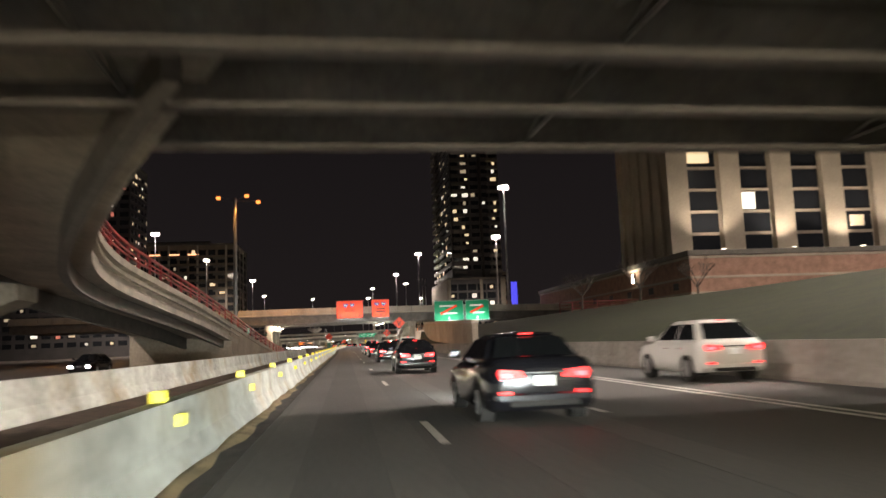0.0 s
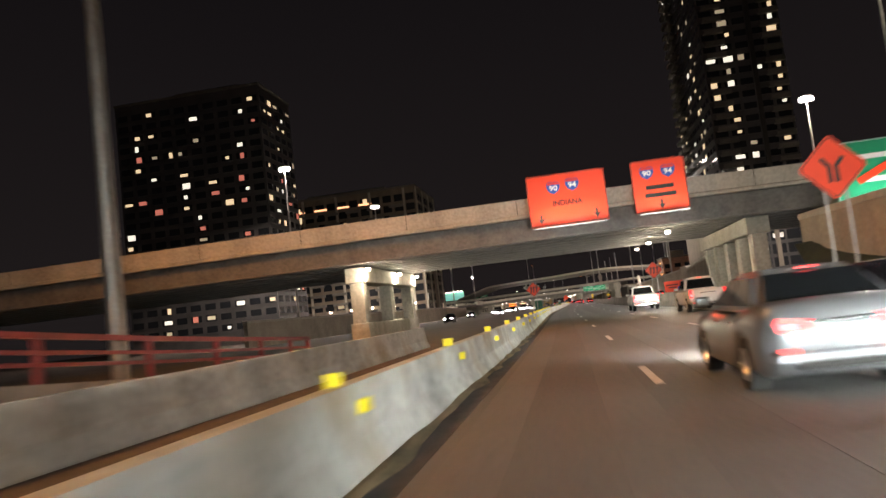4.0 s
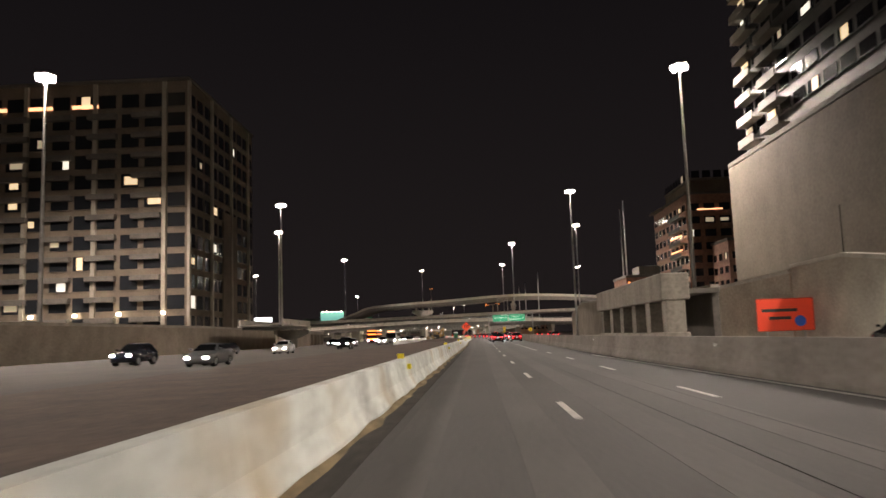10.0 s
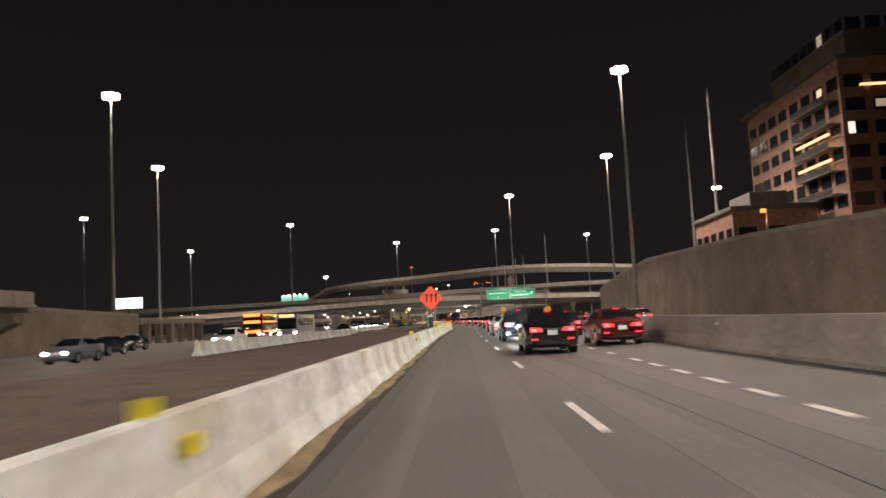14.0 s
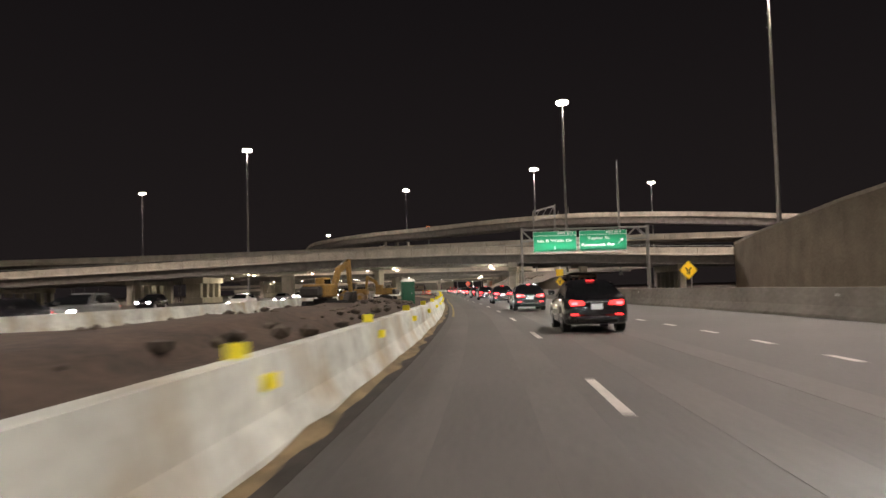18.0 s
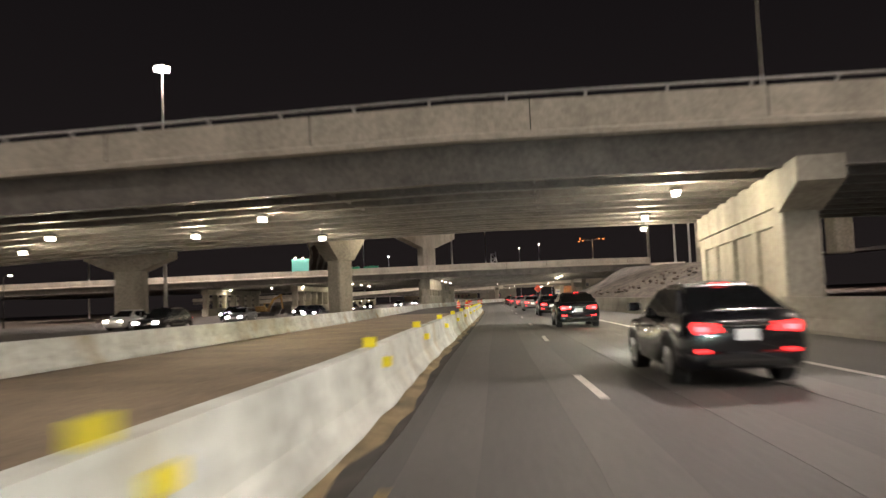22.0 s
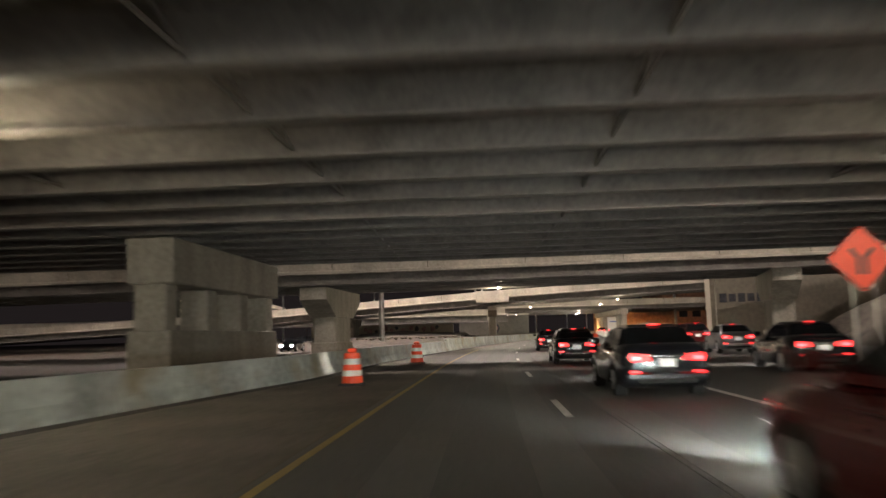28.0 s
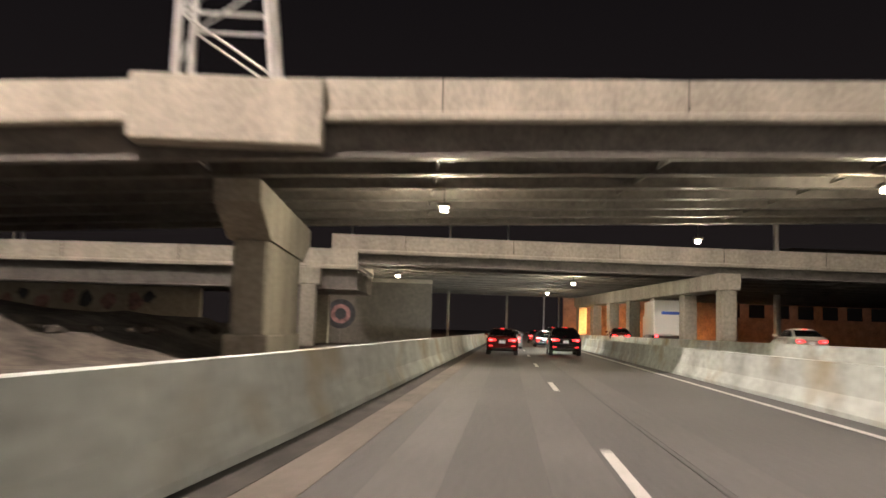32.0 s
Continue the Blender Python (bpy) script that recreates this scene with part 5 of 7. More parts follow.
for zz in (1.6, 3.6, 6.2):
    part("band_course", box_bm(-33.05, 0, zz, 0.14, 77, 0.3, 0.02), BEIGE, b, "pale stone band")
    part("band_course", box_bm(0, -38.55, zz, 66, 0.14, 0.3, 0.02), BEIGE, b, "pale stone band")
for k in range(9):
    part("vent", box_bm(-33.03, -34 + k * 8.5, 2.7, 0.12, 1.6, 0.9, 0.02), DARK_STEEL, b)
p = tagged(empty("wall_lamp", 44.0, 112, 9.6), "bright wall lamp on the podium", "wall lamp")
part("lamp_body", box_bm(-0.15, 0, 0, 0.3, 0.5, 1.6, 0.05), DARK_STEEL, p)
part("lamp_glass", box_bm(-0.34, 0, 0, 0.1, 0.4, 1.4, 0.03), LAMP_SMALL, p)
spot("wall_light", 43.2, 112, 9.6, 1200, (1, 0.85, 0.62), size=150, aim=(44.5, 112, 16))
# floodlights added to brighten the tower front, no such fittings known
for ux in (50, 60, 70, 80, 90):
    p = tagged(empty("floodlight", ux, 95.2, 11.7), "small floodlight added on the podium roof to brighten the tower", "floodlight", group="podium floodlights")
    part("lamp_body", box_bm(0, 0, 0.2, 0.5, 0.35, 0.3, 0.05), DARK_STEEL, p)
    part("lamp_glass", box_bm(0, 0.05, 0.37, 0.4, 0.25, 0.04), LAMP_SMALL, p)
    spot("podium_light", ux, 95.4, 12.3, 4200, (1, 0.84, 0.68), size=110, aim=(ux, 100.5, 34))
building("apartment_tower", "very tall dark apartment tower with lit balconies", 43, 63.5, 305, 356.4, 82, DARKWALL, floor=3.3, bay=4.0, lit=0.12, faces="fw", seed=5, win=(0.78, 0.5), columns=True, base=25.4, rates=(0.12, 0.72, 0.3, 0.05, 0.5))
b = scene.objects["apartment_tower"]
for j in range(24):
    zz = 2.6 + j * 3.3
    for u in (13.0, 21.8):
        slab = part("balcony", box_bm(-11.0, u, zz, 1.7, 6.4, 0.28), GREYWALL, b)
        part("balustrade", box_bm(-11.8, u, zz + 0.62, 0.06, 6.3, 0.95, 0.01), GREYWALL, slab)
    for u in (-6.8, 7.6):
        slab = part("balcony", box_bm(u, -26.4, zz, 5.0, 1.5, 0.28), GREYWALL, b)
        part("balustrade", box_bm(u, -27.1, zz + 0.62, 4.9, 0.06, 0.95, 0.01), GREYWALL, slab)
part("fin", box_bm(2.4, -25.9, 41, 1.2, 0.8, 81.5, 0.05), DARK_STEEL, b)
building("billboard_block", "dark glazed block with a blank pale side wall", 40.5, 64, 302, 357, 25.4, DARKWALL, faces="f", seed=6, lit=0.22, bay=3.4, win=(0.86, 0.74), plant=False)
b = scene.objects["billboard_block"]
part("blank_panel", box_bm(-11.9, 0, 16.2, 0.5, 54.6, 18.0, 0.05), BLANKWALL, b, "blank pale side wall")
part("wall_frame", box_bm(-12.2, 0, 6.7, 0.7, 54.0, 1.0), GREYWALL, b)
for u in (-11.2, 1.8):
    part("column", box_bm(u, -27.8, 12.7, 1.1, 0.9, 25.4, 0.05), BLANKWALL, b, "pale column")
part("column", box_bm(10.6, -27.8, 12.7, 2.0, 0.9, 25.4, 0.05), BLANKWALL, b, "pale column")
part("downpipe", tube_bm((-12.0, -6, 1), (-12.0, -6, 14), 0.2, 0.2, 8), DARK_STEEL, b)
building("brick_lofts", "stepped brick apartment block with lit balconies", 60, 81, 450, 486, 37.6, BRICK, floor=3.6, bay=4.2, lit=0.07, faces="fw", seed=7, win=(0.7, 0.55), plant=False)
building("lofts_penthouse", "pale penthouse storey on a brick block", 62, 80, 451, 478, 3.4, TANWALL, floor=3.3, bay=3.0, lit=0.1, faces="fw", seed=8, win=(0.75, 0.6), base=38.3, plant=False)
building("framed_lofts", "pale framed apartment block beside the brick one", 81.6, 98, 455, 486, 41, TANWALL, floor=4.1, bay=4.6, lit=0.12, faces="fw", seed=28, win=(0.76, 0.66), columns=True, plant=False)
building("brick_lofts_low", "lower brick block with dark windows", 66, 96, 436, 449, 23, BRICK, floor=3.5, bay=3.6, lit=0.08, faces="fw", seed=29, win=(0.55, 0.5), plant=False)
b = scene.objects["brick_lofts"]
for zz in (22.6, 26.6):
    part("light_string", box_bm(-11.6, -10.0, zz, 0.3, 11.0, 0.3), STRING, b, "string of warm balcony lights")
for j in range(8):
    slab = part("balcony", box_bm(-11.3, -10.0, 6.4 + 3.6 * j, 1.6, 12.0, 0.25), GREYWALL, b)
    part("balustrade", box_bm(-12.05, -10.0, 6.98 + 3.6 * j, 0.05, 12.0, 0.9, 0.01), DARK_STEEL, slab)
part("light_string", box_bm(-4.0, -18.2, 33.4, 7.0, 0.3, 0.3), STRING, b, "string of warm balcony lights")
part("eave", box_bm(-10.2, 12.0, 37.6, 3.4, 12.5, 0.5, 0.05), TANWALL, b)
building("brick_annex", "low brick building beside the ramp", 43, 56, 452, 470, 15.5, BRICK, faces="fw", seed=9, lit=0.05)
building("grid_apartments", "grey apartment block with a grid of dark windows", -125, -53, 381, 424, 52, TANWALL, floor=3.9, bay=4.3, lit=0.10, faces="fw", seed=11, win=(0.74, 0.68), pilaster=(3, 0.5, 0.8, PALEWALL))
b = scene.objects["grid_apartments"]
for k in range(5):
    part("light_string", box_bm(-20 + k * 9, -21.7, 47.5, 5.0, 0.3, 0.6), STRING, b, "warm terrace light")
    part("wall_lamp", box_bm(-2 + k * 8.4, -22.0, 7.4, 0.6, 0.4, 0.45, 0.05), LAMP_SMALL, b, "bright white wall lamp")
part("blank_panel", box_bm(36.1, 3.0, 15, 0.5, 9.0, 29), TANWALL, b)
for j in range(11):
    for k in range(8):
        part("balcony", box_bm(-32.0 + k * 8.6, -22.1, 6.3 + j * 3.9, 5.6, 1.3, 1.0, 0.03), GREYWALL, b)
building("left_tower", "tall dark apartment tower with scattered lit windows", -128, -82, 305, 330, 75, DARKWALL, floor=3.3, bay=4.2, lit=0.34, faces="fw", seed=12, win=(0.7, 0.55), litmats=(0, 0, 1, 2, 3))
part("light_string", box_bm(-6, -22.9, 36, 4.5, 0.3, 1.0), PURPLE, scene.objects["grid_apartments"], "purple balcony light")
building("right_low", "low dark building with a lit window row", 62, 110, 196, 230, 14, DARKWALL, floor=3.6, bay=3.2, lit=0.4, faces="fw", seed=16)
building("left_sign_block", "distant low building with green sign", -132, -94, 945, 963, 20, GREYWALL, faces="fw", seed=18, lit=0.3, plant=False)
part("roof_sign", box_bm(8, -9.4, 21.4, 18, 0.4, 1.5), GREENLED, scene.objects["left_sign_block"], "green lit roof sign")
building("right_far", "dim low block behind the last bridge", 40, 90, 900, 930, 12, BRICK, faces="f", seed=19, lit=0.1)

# lamps of the streets beyond the opposite carriageway
rng = random.Random(314)
for k in range(18):
    lx, ly, lz = -62 - 5.2 * k + rng.uniform(-2, 2), rng.uniform(595, 640) + 6.0 * (k % 5), rng.uniform(5.5, 8.5)
    p = tagged(empty("street_lamp", lx, ly, -0.3), "slim distant street lamp with a small bright head", "street lamp", group="distant street lamps")
    part("pole", tube_bm((0, 0, 0), (0, 0, lz), 0.09, 0.06, 6), DARK_STEEL, p)
    part("arm", tube_bm((0, 0, lz - 0.05), (0.9, 0, lz + 0.1), 0.04, 0.04, 6), DARK_STEEL, p)
    head = part("lamp_head", box_bm(1.0, 0, lz + 0.12, 0.6, 0.3, 0.12, 0.03), DARK_STEEL, p)
    part("lamp_glass", box_bm(1.0, -0.05, lz + 0.0, 0.5, 0.28, 0.16, 0.03), LAMP_SMALL if k % 3 else LAMP_SODIUM, head)
c = tagged(empty("light_column", 38, 170, 5), "slim column glowing blue", "light column")
part("column", tube_bm((0, 0, 0), (0, 0, 9), 0.7, 0.7, 10), BLUE, c)
c = tagged(empty("lit_board", -72.5, 505, 0), "white lit advertising board on a post", "billboard")
part("board", box_bm(0, 0, 8.6, 6.2, 0.4, 2.3, 0.1), SCREEN, c)
part("post", tube_bm((0, 0.3, 0), (0, 0.3, 8), 0.3, 0.3, 8), DARK_STEEL, c)
c = tagged(empty("billboard", -100.5, 906, 7.6), "large billboard whose lamp light is put in as its own glow", "billboard")
# the board itself glows in place of light from its lamps
part("board", box_bm(0, 0, 13, 20, 0.5, 8.6, 0.1), plain("teal_board_glow", (0.25, 0.6, 0.5), 0.6, emit=0.55, glow=(0.35, 0.9, 0.75)), c)
for k in range(5):
    part("lamp", tube_bm((-8 + 4 * k, -1.4, 17.4), (-8 + 4 * k, -1.0, 17.9), 0.3, 0.3, 8), LAMP_SMALL, c)
    part("lamp_arm", tube_bm((-8 + 4 * k, -1.0, 17.7), (-8 + 4 * k, -0.1, 17.2), 0.06, 0.06, 6), DARK_STEEL, c)
part("post", tube_bm((0, 0.6, -7.9), (0, 0.6, 12), 0.5, 0.5, 8), DARK_STEEL, c)

# ---- the left ramp with its red rail ----
RAMP = smooth([(-1.6, 12.0, 7.3), (-4.9, 18, 6.2), (-8.6, 28, 5.9), (-10.3, 37, 5.6), (-10.5, 47, 5.1), (-10.5, 60, 4.4), (-10.4, 73, 3.4), (-10.2, 92, 1.9), (-10.0, 112, 0.5), (-9.8, 124, -0.1)], 40)
rmp = tagged(empty("ramp", 0, 0), "curving concrete ramp with a red steel rail", "ramp", kind="structure")
part("deck", sweep_bm(RAMP[:28], [(0.0, -1.3), (0.0, -0.9), (-0.25, -0.75), (-0.25, 0.0), (-9, 0.0), (-9, -0.5)]), FASCIA, rmp)
part("girder", sweep_bm(RAMP[:28], [(-0.7, -1.9), (-0.7, -1.2), (-1.0, -1.2), (-1.0, -1.9)]), GIRDER, rmp)
part("girder", sweep_bm(RAMP[:28], [(-4.0, -1.9), (-4.0, -0.4), (-4.3, -0.4), (-4.3, -1.9)]), GIRDER, rmp)
part("kerb", sweep_bm(RAMP, [(0.12, -0.1), (0.12, 0.25), (-0.25, 0.25), (-0.25, -0.1)]), FASCIA, rmp)
part("moulding", sweep_bm(RAMP[:28], [(0.14, -0.55), (0.14, -0.42), (-0.1, -0.42), (-0.1, -0.55)]), FASCIA, rmp)
solid = bmesh.new()
for (xa, ya, za), (xb, yb, zb) in zip(RAMP[26:], RAMP[27:]):
    v = [solid.verts.new(c) for c in ((xa, ya, -0.2), (xa, ya, za), (xb, yb, zb), (xb, yb, -0.2), (xa - 9, ya, -0.2), (xa - 9, ya, za), (xb - 9, yb, zb), (xb - 9, yb, -0.2))]
    for f in ((0, 1, 2, 3), (4, 5, 6, 7), (1, 5, 6, 2), (0, 4, 5, 1)):
        solid.faces.new([v[i] for i in f])
bmesh.ops.remove_doubles(solid, verts=solid.verts[:], dist=0.001)
part("ramp_wall", solid, RETAIN, rmp)
for dz, r in ((0.95, 0.06), (0.62, 0.04), (0.38, 0.04)):
    part("rail", sweep_bm(RAMP, [(r, 0.25 + dz - r), (r, 0.25 + dz + r), (-r, 0.25 + dz + r), (-r, 0.25 + dz - r)]), RED_RAIL, rmp)
for i in range(0, len(RAMP)):
    x, y, z = RAMP[i]
    part("rail_post", box_bm(x, y, z + 0.7, 0.12, 0.12, 1.05), RED_RAIL, rmp)
hammerhead(-14.5, 30, 0, 4.0, 6, 0, col=1.6, depth=1.4)


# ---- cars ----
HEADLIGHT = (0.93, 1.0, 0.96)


def ring_loft(stations, prof):
    """A hull through stations of (y, half width, low, high); prof gives (side, height) fractions of the right half, bottom to top."""
    bm = bmesh.new()
    rings = []
    for y, w, lo, hi in stations:
        right = [(w * s, lo + (hi - lo) * h) for s, h in prof]
        pts = right + [(-x, z) for x, z in right[::-1]]
        rings.append([bm.verts.new((x, y, z)) for x, z in pts])
    k = len(rings[0])
    for a, b in zip(rings, rings[1:]):
        for j in range(k):
            bm.faces.new((a[j], a[(j + 1) % k], b[(j + 1) % k], b[j]))
    bm.faces.new(rings[0])
    bm.faces.new(rings[-1][::-1])
    return bm


SIDE = [(0.88, 0.0), (0.97, 0.10), (1.0, 0.38), (0.985, 0.62), (0.955, 0.80), (0.90, 0.93), (0.78, 1.0), (0.35, 1.02)]


def arch(wy, w, lo, hi0, hi1, r=0.40):
    return [(wy - r, w, lo, hi0), (wy - r * 0.86, w, lo + 0.24, hi0), (wy - r * 0.45, w, lo + 0.42, hi0 * 0.5 + hi1 * 0.5), (wy + r * 0.45, w, lo + 0.42, hi1 * 0.6 + hi0 * 0.4), (wy + r * 0.86, w, lo + 0.24, hi1), (wy + r, w, lo, hi1)]


# body stations and cabin corners per kind: (rear base y, rear roof y, front roof y, windscreen base y, belt z, roof z, belt half width, roof half width)
KINDS = {
    "sedan": (4.85, 1.84, 0.33, (1.00, 3.85), [(0.0, 0.70, 0.42, 0.86), (0.05, 0.80, 0.30, 0.98), (0.22, 0.88, 0.22, 1.06), (0.52, 0.91, 0.20, 1.07)], [(2.2, 0.92, 0.19, 0.97), (3.2, 0.92, 0.19, 0.96)], [(4.45, 0.88, 0.2, 0.82), (4.72, 0.80, 0.24, 0.72), (4.85, 0.66, 0.34, 0.60)], (0.42, 1.18, 2.55, 3.50, 1.00, 1.45, 0.83, 0.60)),
    "hatchback": (4.45, 1.82, 0.34, (0.88, 3.50), [(0.0, 0.72, 0.44, 0.90), (0.05, 0.82, 0.32, 1.02), (0.18, 0.89, 0.24, 1.08), (0.42, 0.91, 0.22, 1.06)], [(2.0, 0.91, 0.2, 1.0), (2.9, 0.91, 0.2, 0.98)], [(4.1, 0.87, 0.2, 0.86), (4.32, 0.80, 0.25, 0.76), (4.45, 0.66, 0.35, 0.62)], (0.16, 1.22, 2.3, 3.25, 1.02, 1.48, 0.83, 0.60)),
    "suv": (4.65, 1.90, 0.37, (0.95, 3.70), [(0.0, 0.76, 0.48, 0.98), (0.05, 0.86, 0.36, 1.08), (0.2, 0.93, 0.28, 1.12), (0.5, 0.95, 0.26, 1.12)], [(2.2, 0.95, 0.26, 1.10), (3.0, 0.95, 0.26, 1.08)], [(4.3, 0.91, 0.26, 1.0), (4.55, 0.84, 0.30, 0.92), (4.65, 0.72, 0.42, 0.80)], (0.10, 0.78, 2.45, 3.45, 1.08, 1.66, 0.87, 0.62)),
    "pickup": (5.85, 2.0, 0.40, (1.25, 4.75), [(0.0, 0.90, 0.52, 1.10), (0.06, 0.96, 0.50, 1.20), (0.3, 0.98, 0.45, 1.20), (0.75, 0.98, 0.42, 1.20)], [(2.2, 0.99, 0.38, 1.20), (3.9, 0.99, 0.38, 1.18)], [(5.4, 0.96, 0.4, 1.12), (5.72, 0.92, 0.44, 1.06), (5.85, 0.82, 0.5, 0.96)], (1.98, 2.16, 3.7, 4.45, 1.18, 1.88, 0.90, 0.74)),
}


def quad_slab(corners, lift, thick=0.02):
    """A thin pane over four corners, pushed out by lift along its normal."""
    a, b, c, d = [Vector(p) for p in corners]
    n = (b - a).cross(d - a).normalized()
    bm = bmesh.new()
    f = [bm.verts.new(p + n * lift) for p in (a, b, c, d)]
    r = [bm.verts.new(p + n * (lift - thick)) for p in (a, b, c, d)]
    bm.faces.new(f)
    bm.faces.new(r[::-1])
    for i in range(4):
        bm.faces.new((f[i], r[i], r[(i + 1) % 4], f[(i + 1) % 4]))
    return bm


def inset(c, u0, u1, v0, v1):
    """Corners inside a face a, b, c, d: u along a-b, v from a-b up to d-c."""
    a, b, cc, d = [Vector(p) for p in c]

    def at(u, v):
        return (a + (b - a) * u) * (1 - v) + (d + (cc - d) * u) * v
    return [at(u0, v0), at(u1, v0), at(u1, v1), at(u0, v1)]


def car(kind, paint, label, x, y, turn=0.0, z=0.0, brake=True, plate=True):
    """A car whose rear bumper stands at x, y, facing along turn (0 is up the road)."""
    L, W, R, axles, rear, mid, front, cab = KINDS[kind]
    c = tagged(empty({"suv": "suv", "pickup": "pickup_truck"}.get(kind, kind + "_car"), x, y, z, turn, start=5000.0), label, {"suv": "suv", "pickup": "pickup truck"}.get(kind, "car"), group="cars in traffic")
    w = W / 2
    hi_r, hi_f = rear[-1][3], mid[-1][3]
    st = rear + arch(axles[0], w, rear[-1][2], hi_r, mid[0][3], R + 0.08) + mid + arch(axles[1], w, mid[-1][2], hi_f, front[0][3], R + 0.08) + front
    st = sorted(st)
    part("body", ring_loft(st, SIDE), paint, c, smooth=True)
    y0, y1, y2, y3, zb, zt, wb, wt = cab
    zb -= 0.03
    P = {"rl": (-wb, y0, zb), "rr": (wb, y0, zb), "fl": (-wb, y3, zb), "fr": (wb, y3, zb), "trl": (-wt, y1, zt), "trr": (wt, y1, zt), "tfl": (-wt, y2, zt), "tfr": (wt, y2, zt)}
    bm = bmesh.new()
    v = {k: bm.verts.new(p) for k, p in P.items()}
    m1 = bm.verts.new((0, (y1 + y2) / 2, zt + 0.05))
    for f in (("rl", "rr", "trr", "trl"), ("fr", "fl", "tfl", "tfr"), ("rr", "fr", "tfr", "trr"), ("fl", "rl", "trl", "tfl")):
        bm.faces.new([v[k] for k in f])
    for a, b in (("trl", "trr"), ("trr", "tfr"), ("tfr", "tfl"), ("tfl", "trl")):
        bm.faces.new((v[a], v[b], m1))
    bmesh.ops.bevel(bm, geom=[e for e in bm.edges if min(q.co.z for q in e.verts) > zb - 0.01 and m1 not in e.verts and max(q.co.z for q in e.verts) > zt - 0.2], offset=0.10, segments=3, affect="EDGES")
    part("cabin", bm, paint, c, smooth=False)
    part("rear_window", quad_slab(inset([P["rl"], P["rr"], P["trr"], P["trl"]], 0.07, 0.93, 0.16, 0.86), 0.012), CAR_GLASS, c)
    part("windscreen", quad_slab(inset([P["fr"], P["fl"], P["tfl"], P["tfr"]], 0.06, 0.94, 0.08, 0.88), 0.012), CAR_GLASS, c)
    for u0, u1 in ((0.09, 0.48), (0.505, 0.89)):
        part("side_window", quad_slab(inset([P["rr"], P["fr"], P["tfr"], P["trr"]], u0, u1, 0.14, 0.84), 0.010), CAR_GLASS, c)
        part("side_window", quad_slab(inset([P["fl"], P["rl"], P["trl"], P["tfl"]], 1 - u1, 1 - u0, 0.14, 0.84), 0.010), CAR_GLASS, c)
    for ax in axles:
        for s in (-1, 1):
            xo = s * (w - 0.02)
            tyre = part("wheel", tube_bm((xo - s * 0.23, ax, R), (xo, ax, R), R, R, 20), RUBBER, c)
            rim = bmesh.new()
            add_tube(rim, (xo - s * 0.02, ax, R), (xo + s * 0.006, ax, R), R * 0.66, R * 0.62, 16)
            for q in range(5):
                a = q * 1.2566
                add_tube(rim, (xo + s * 0.012, ax, R), (xo + s * 0.012, ax + R * 0.6 * math.cos(a), R + R * 0.6 * math.sin(a)), 0.03, 0.02, 5)
            part("rim", rim, RIM, tyre)
    zl = rear[0][3] + (-0.06 if kind != "pickup" else -0.12)
    for s in (-1, 1):
        xe = rear[1][1]
        if kind == "pickup":
            lamp = box_bm(s * (w - 0.13), 0.02, zl, 0.16, 0.12, 0.42, 0.02)
            back = box_bm(s * (w - 0.13), -0.045, zl - 0.08, 0.12, 0.02, 0.12, 0.005)
        else:
            lamp = bmesh.new()
            out = [(0.0, -0.05), (0.40, -0.08), (0.44, 0.02), (0.40, 0.09), (0.05, 0.06)]
            add_prism(lamp, [(s * (xe - 0.50 + px), zl + pz) for px, pz in out], 0.18, Matrix.Translation((0, -0.035, 0)))
            back = box_bm(s * (xe - 0.20), -0.045, zl - 0.01, 0.17, 0.02, 0.07, 0.01)
        tl = part("tail_lamp", lamp, TAIL_DIM, c)
        part("lamp_glass", back, TAIL if brake else TAIL_DIM, tl)
        part("rear_reflector", box_bm(s * (w - 0.30), -0.012, 0.52, 0.22, 0.03, 0.045, 0.008), TAIL_DIM, c)
        fy, fw, flo, fhi = front[1]
        hl = part("head_lamp", box_bm(s * (fw - 0.20), (fy + front[2][0]) / 2 - 0.02, fhi - 0.13, 0.34, front[2][0] - fy + 0.1, 0.15, 0.03), CHROME, c)
        part("lamp_glass", box_bm(s * (fw - 0.21), front[2][0] + 0.035, fhi - 0.135, 0.30, 0.02, 0.15, 0.01), HEAD, hl)
        part("door_mirror", box_bm(s * (wb + 0.13), y3 - 0.35, zb + 0.14, 0.22, 0.12, 0.15, 0.03), paint, c)
        part("door_handle", box_bm(s * (w + 0.0), (y1 + y2) / 2 - 0.35, zb - 0.14, 0.03, 0.18, 0.03, 0.008), CHROME, c)
        part("door_handle", box_bm(s * (w + 0.0), (y1 + y2) / 2 + 0.55, zb - 0.14, 0.03, 0.18, 0.03, 0.008), CHROME, c)
    part("rear_bumper", box_bm(0, 0.10, 0.44, W * 0.88, 0.26, 0.22, 0.07), CHROME if kind == "pickup" else paint, c)
    part("bumper_trim", box_bm(0, -0.025, 0.35, W * 0.62, 0.05, 0.09, 0.02), RUBBER, c)
    part("trunk_trim", box_bm(0, -0.03, zl + 0.03, W * 0.42, 0.04, 0.035, 0.01), CHROME, c)
    part("high_brake_lamp", box_bm(0, y0 + (y1 - y0) * 0.90, zb + (zt - zb) * 0.93 + 0.03, 0.22, 0.05, 0.025, 0.006), TAIL_DIM, c)
    if plate:
        part("number_plate", box_bm(0, -0.05, zl - 0.10 if kind != "pickup" else 0.62, 0.32, 0.02, 0.16, 0.008), PLATE_GLOW, c)
    return c


PROTO = {}


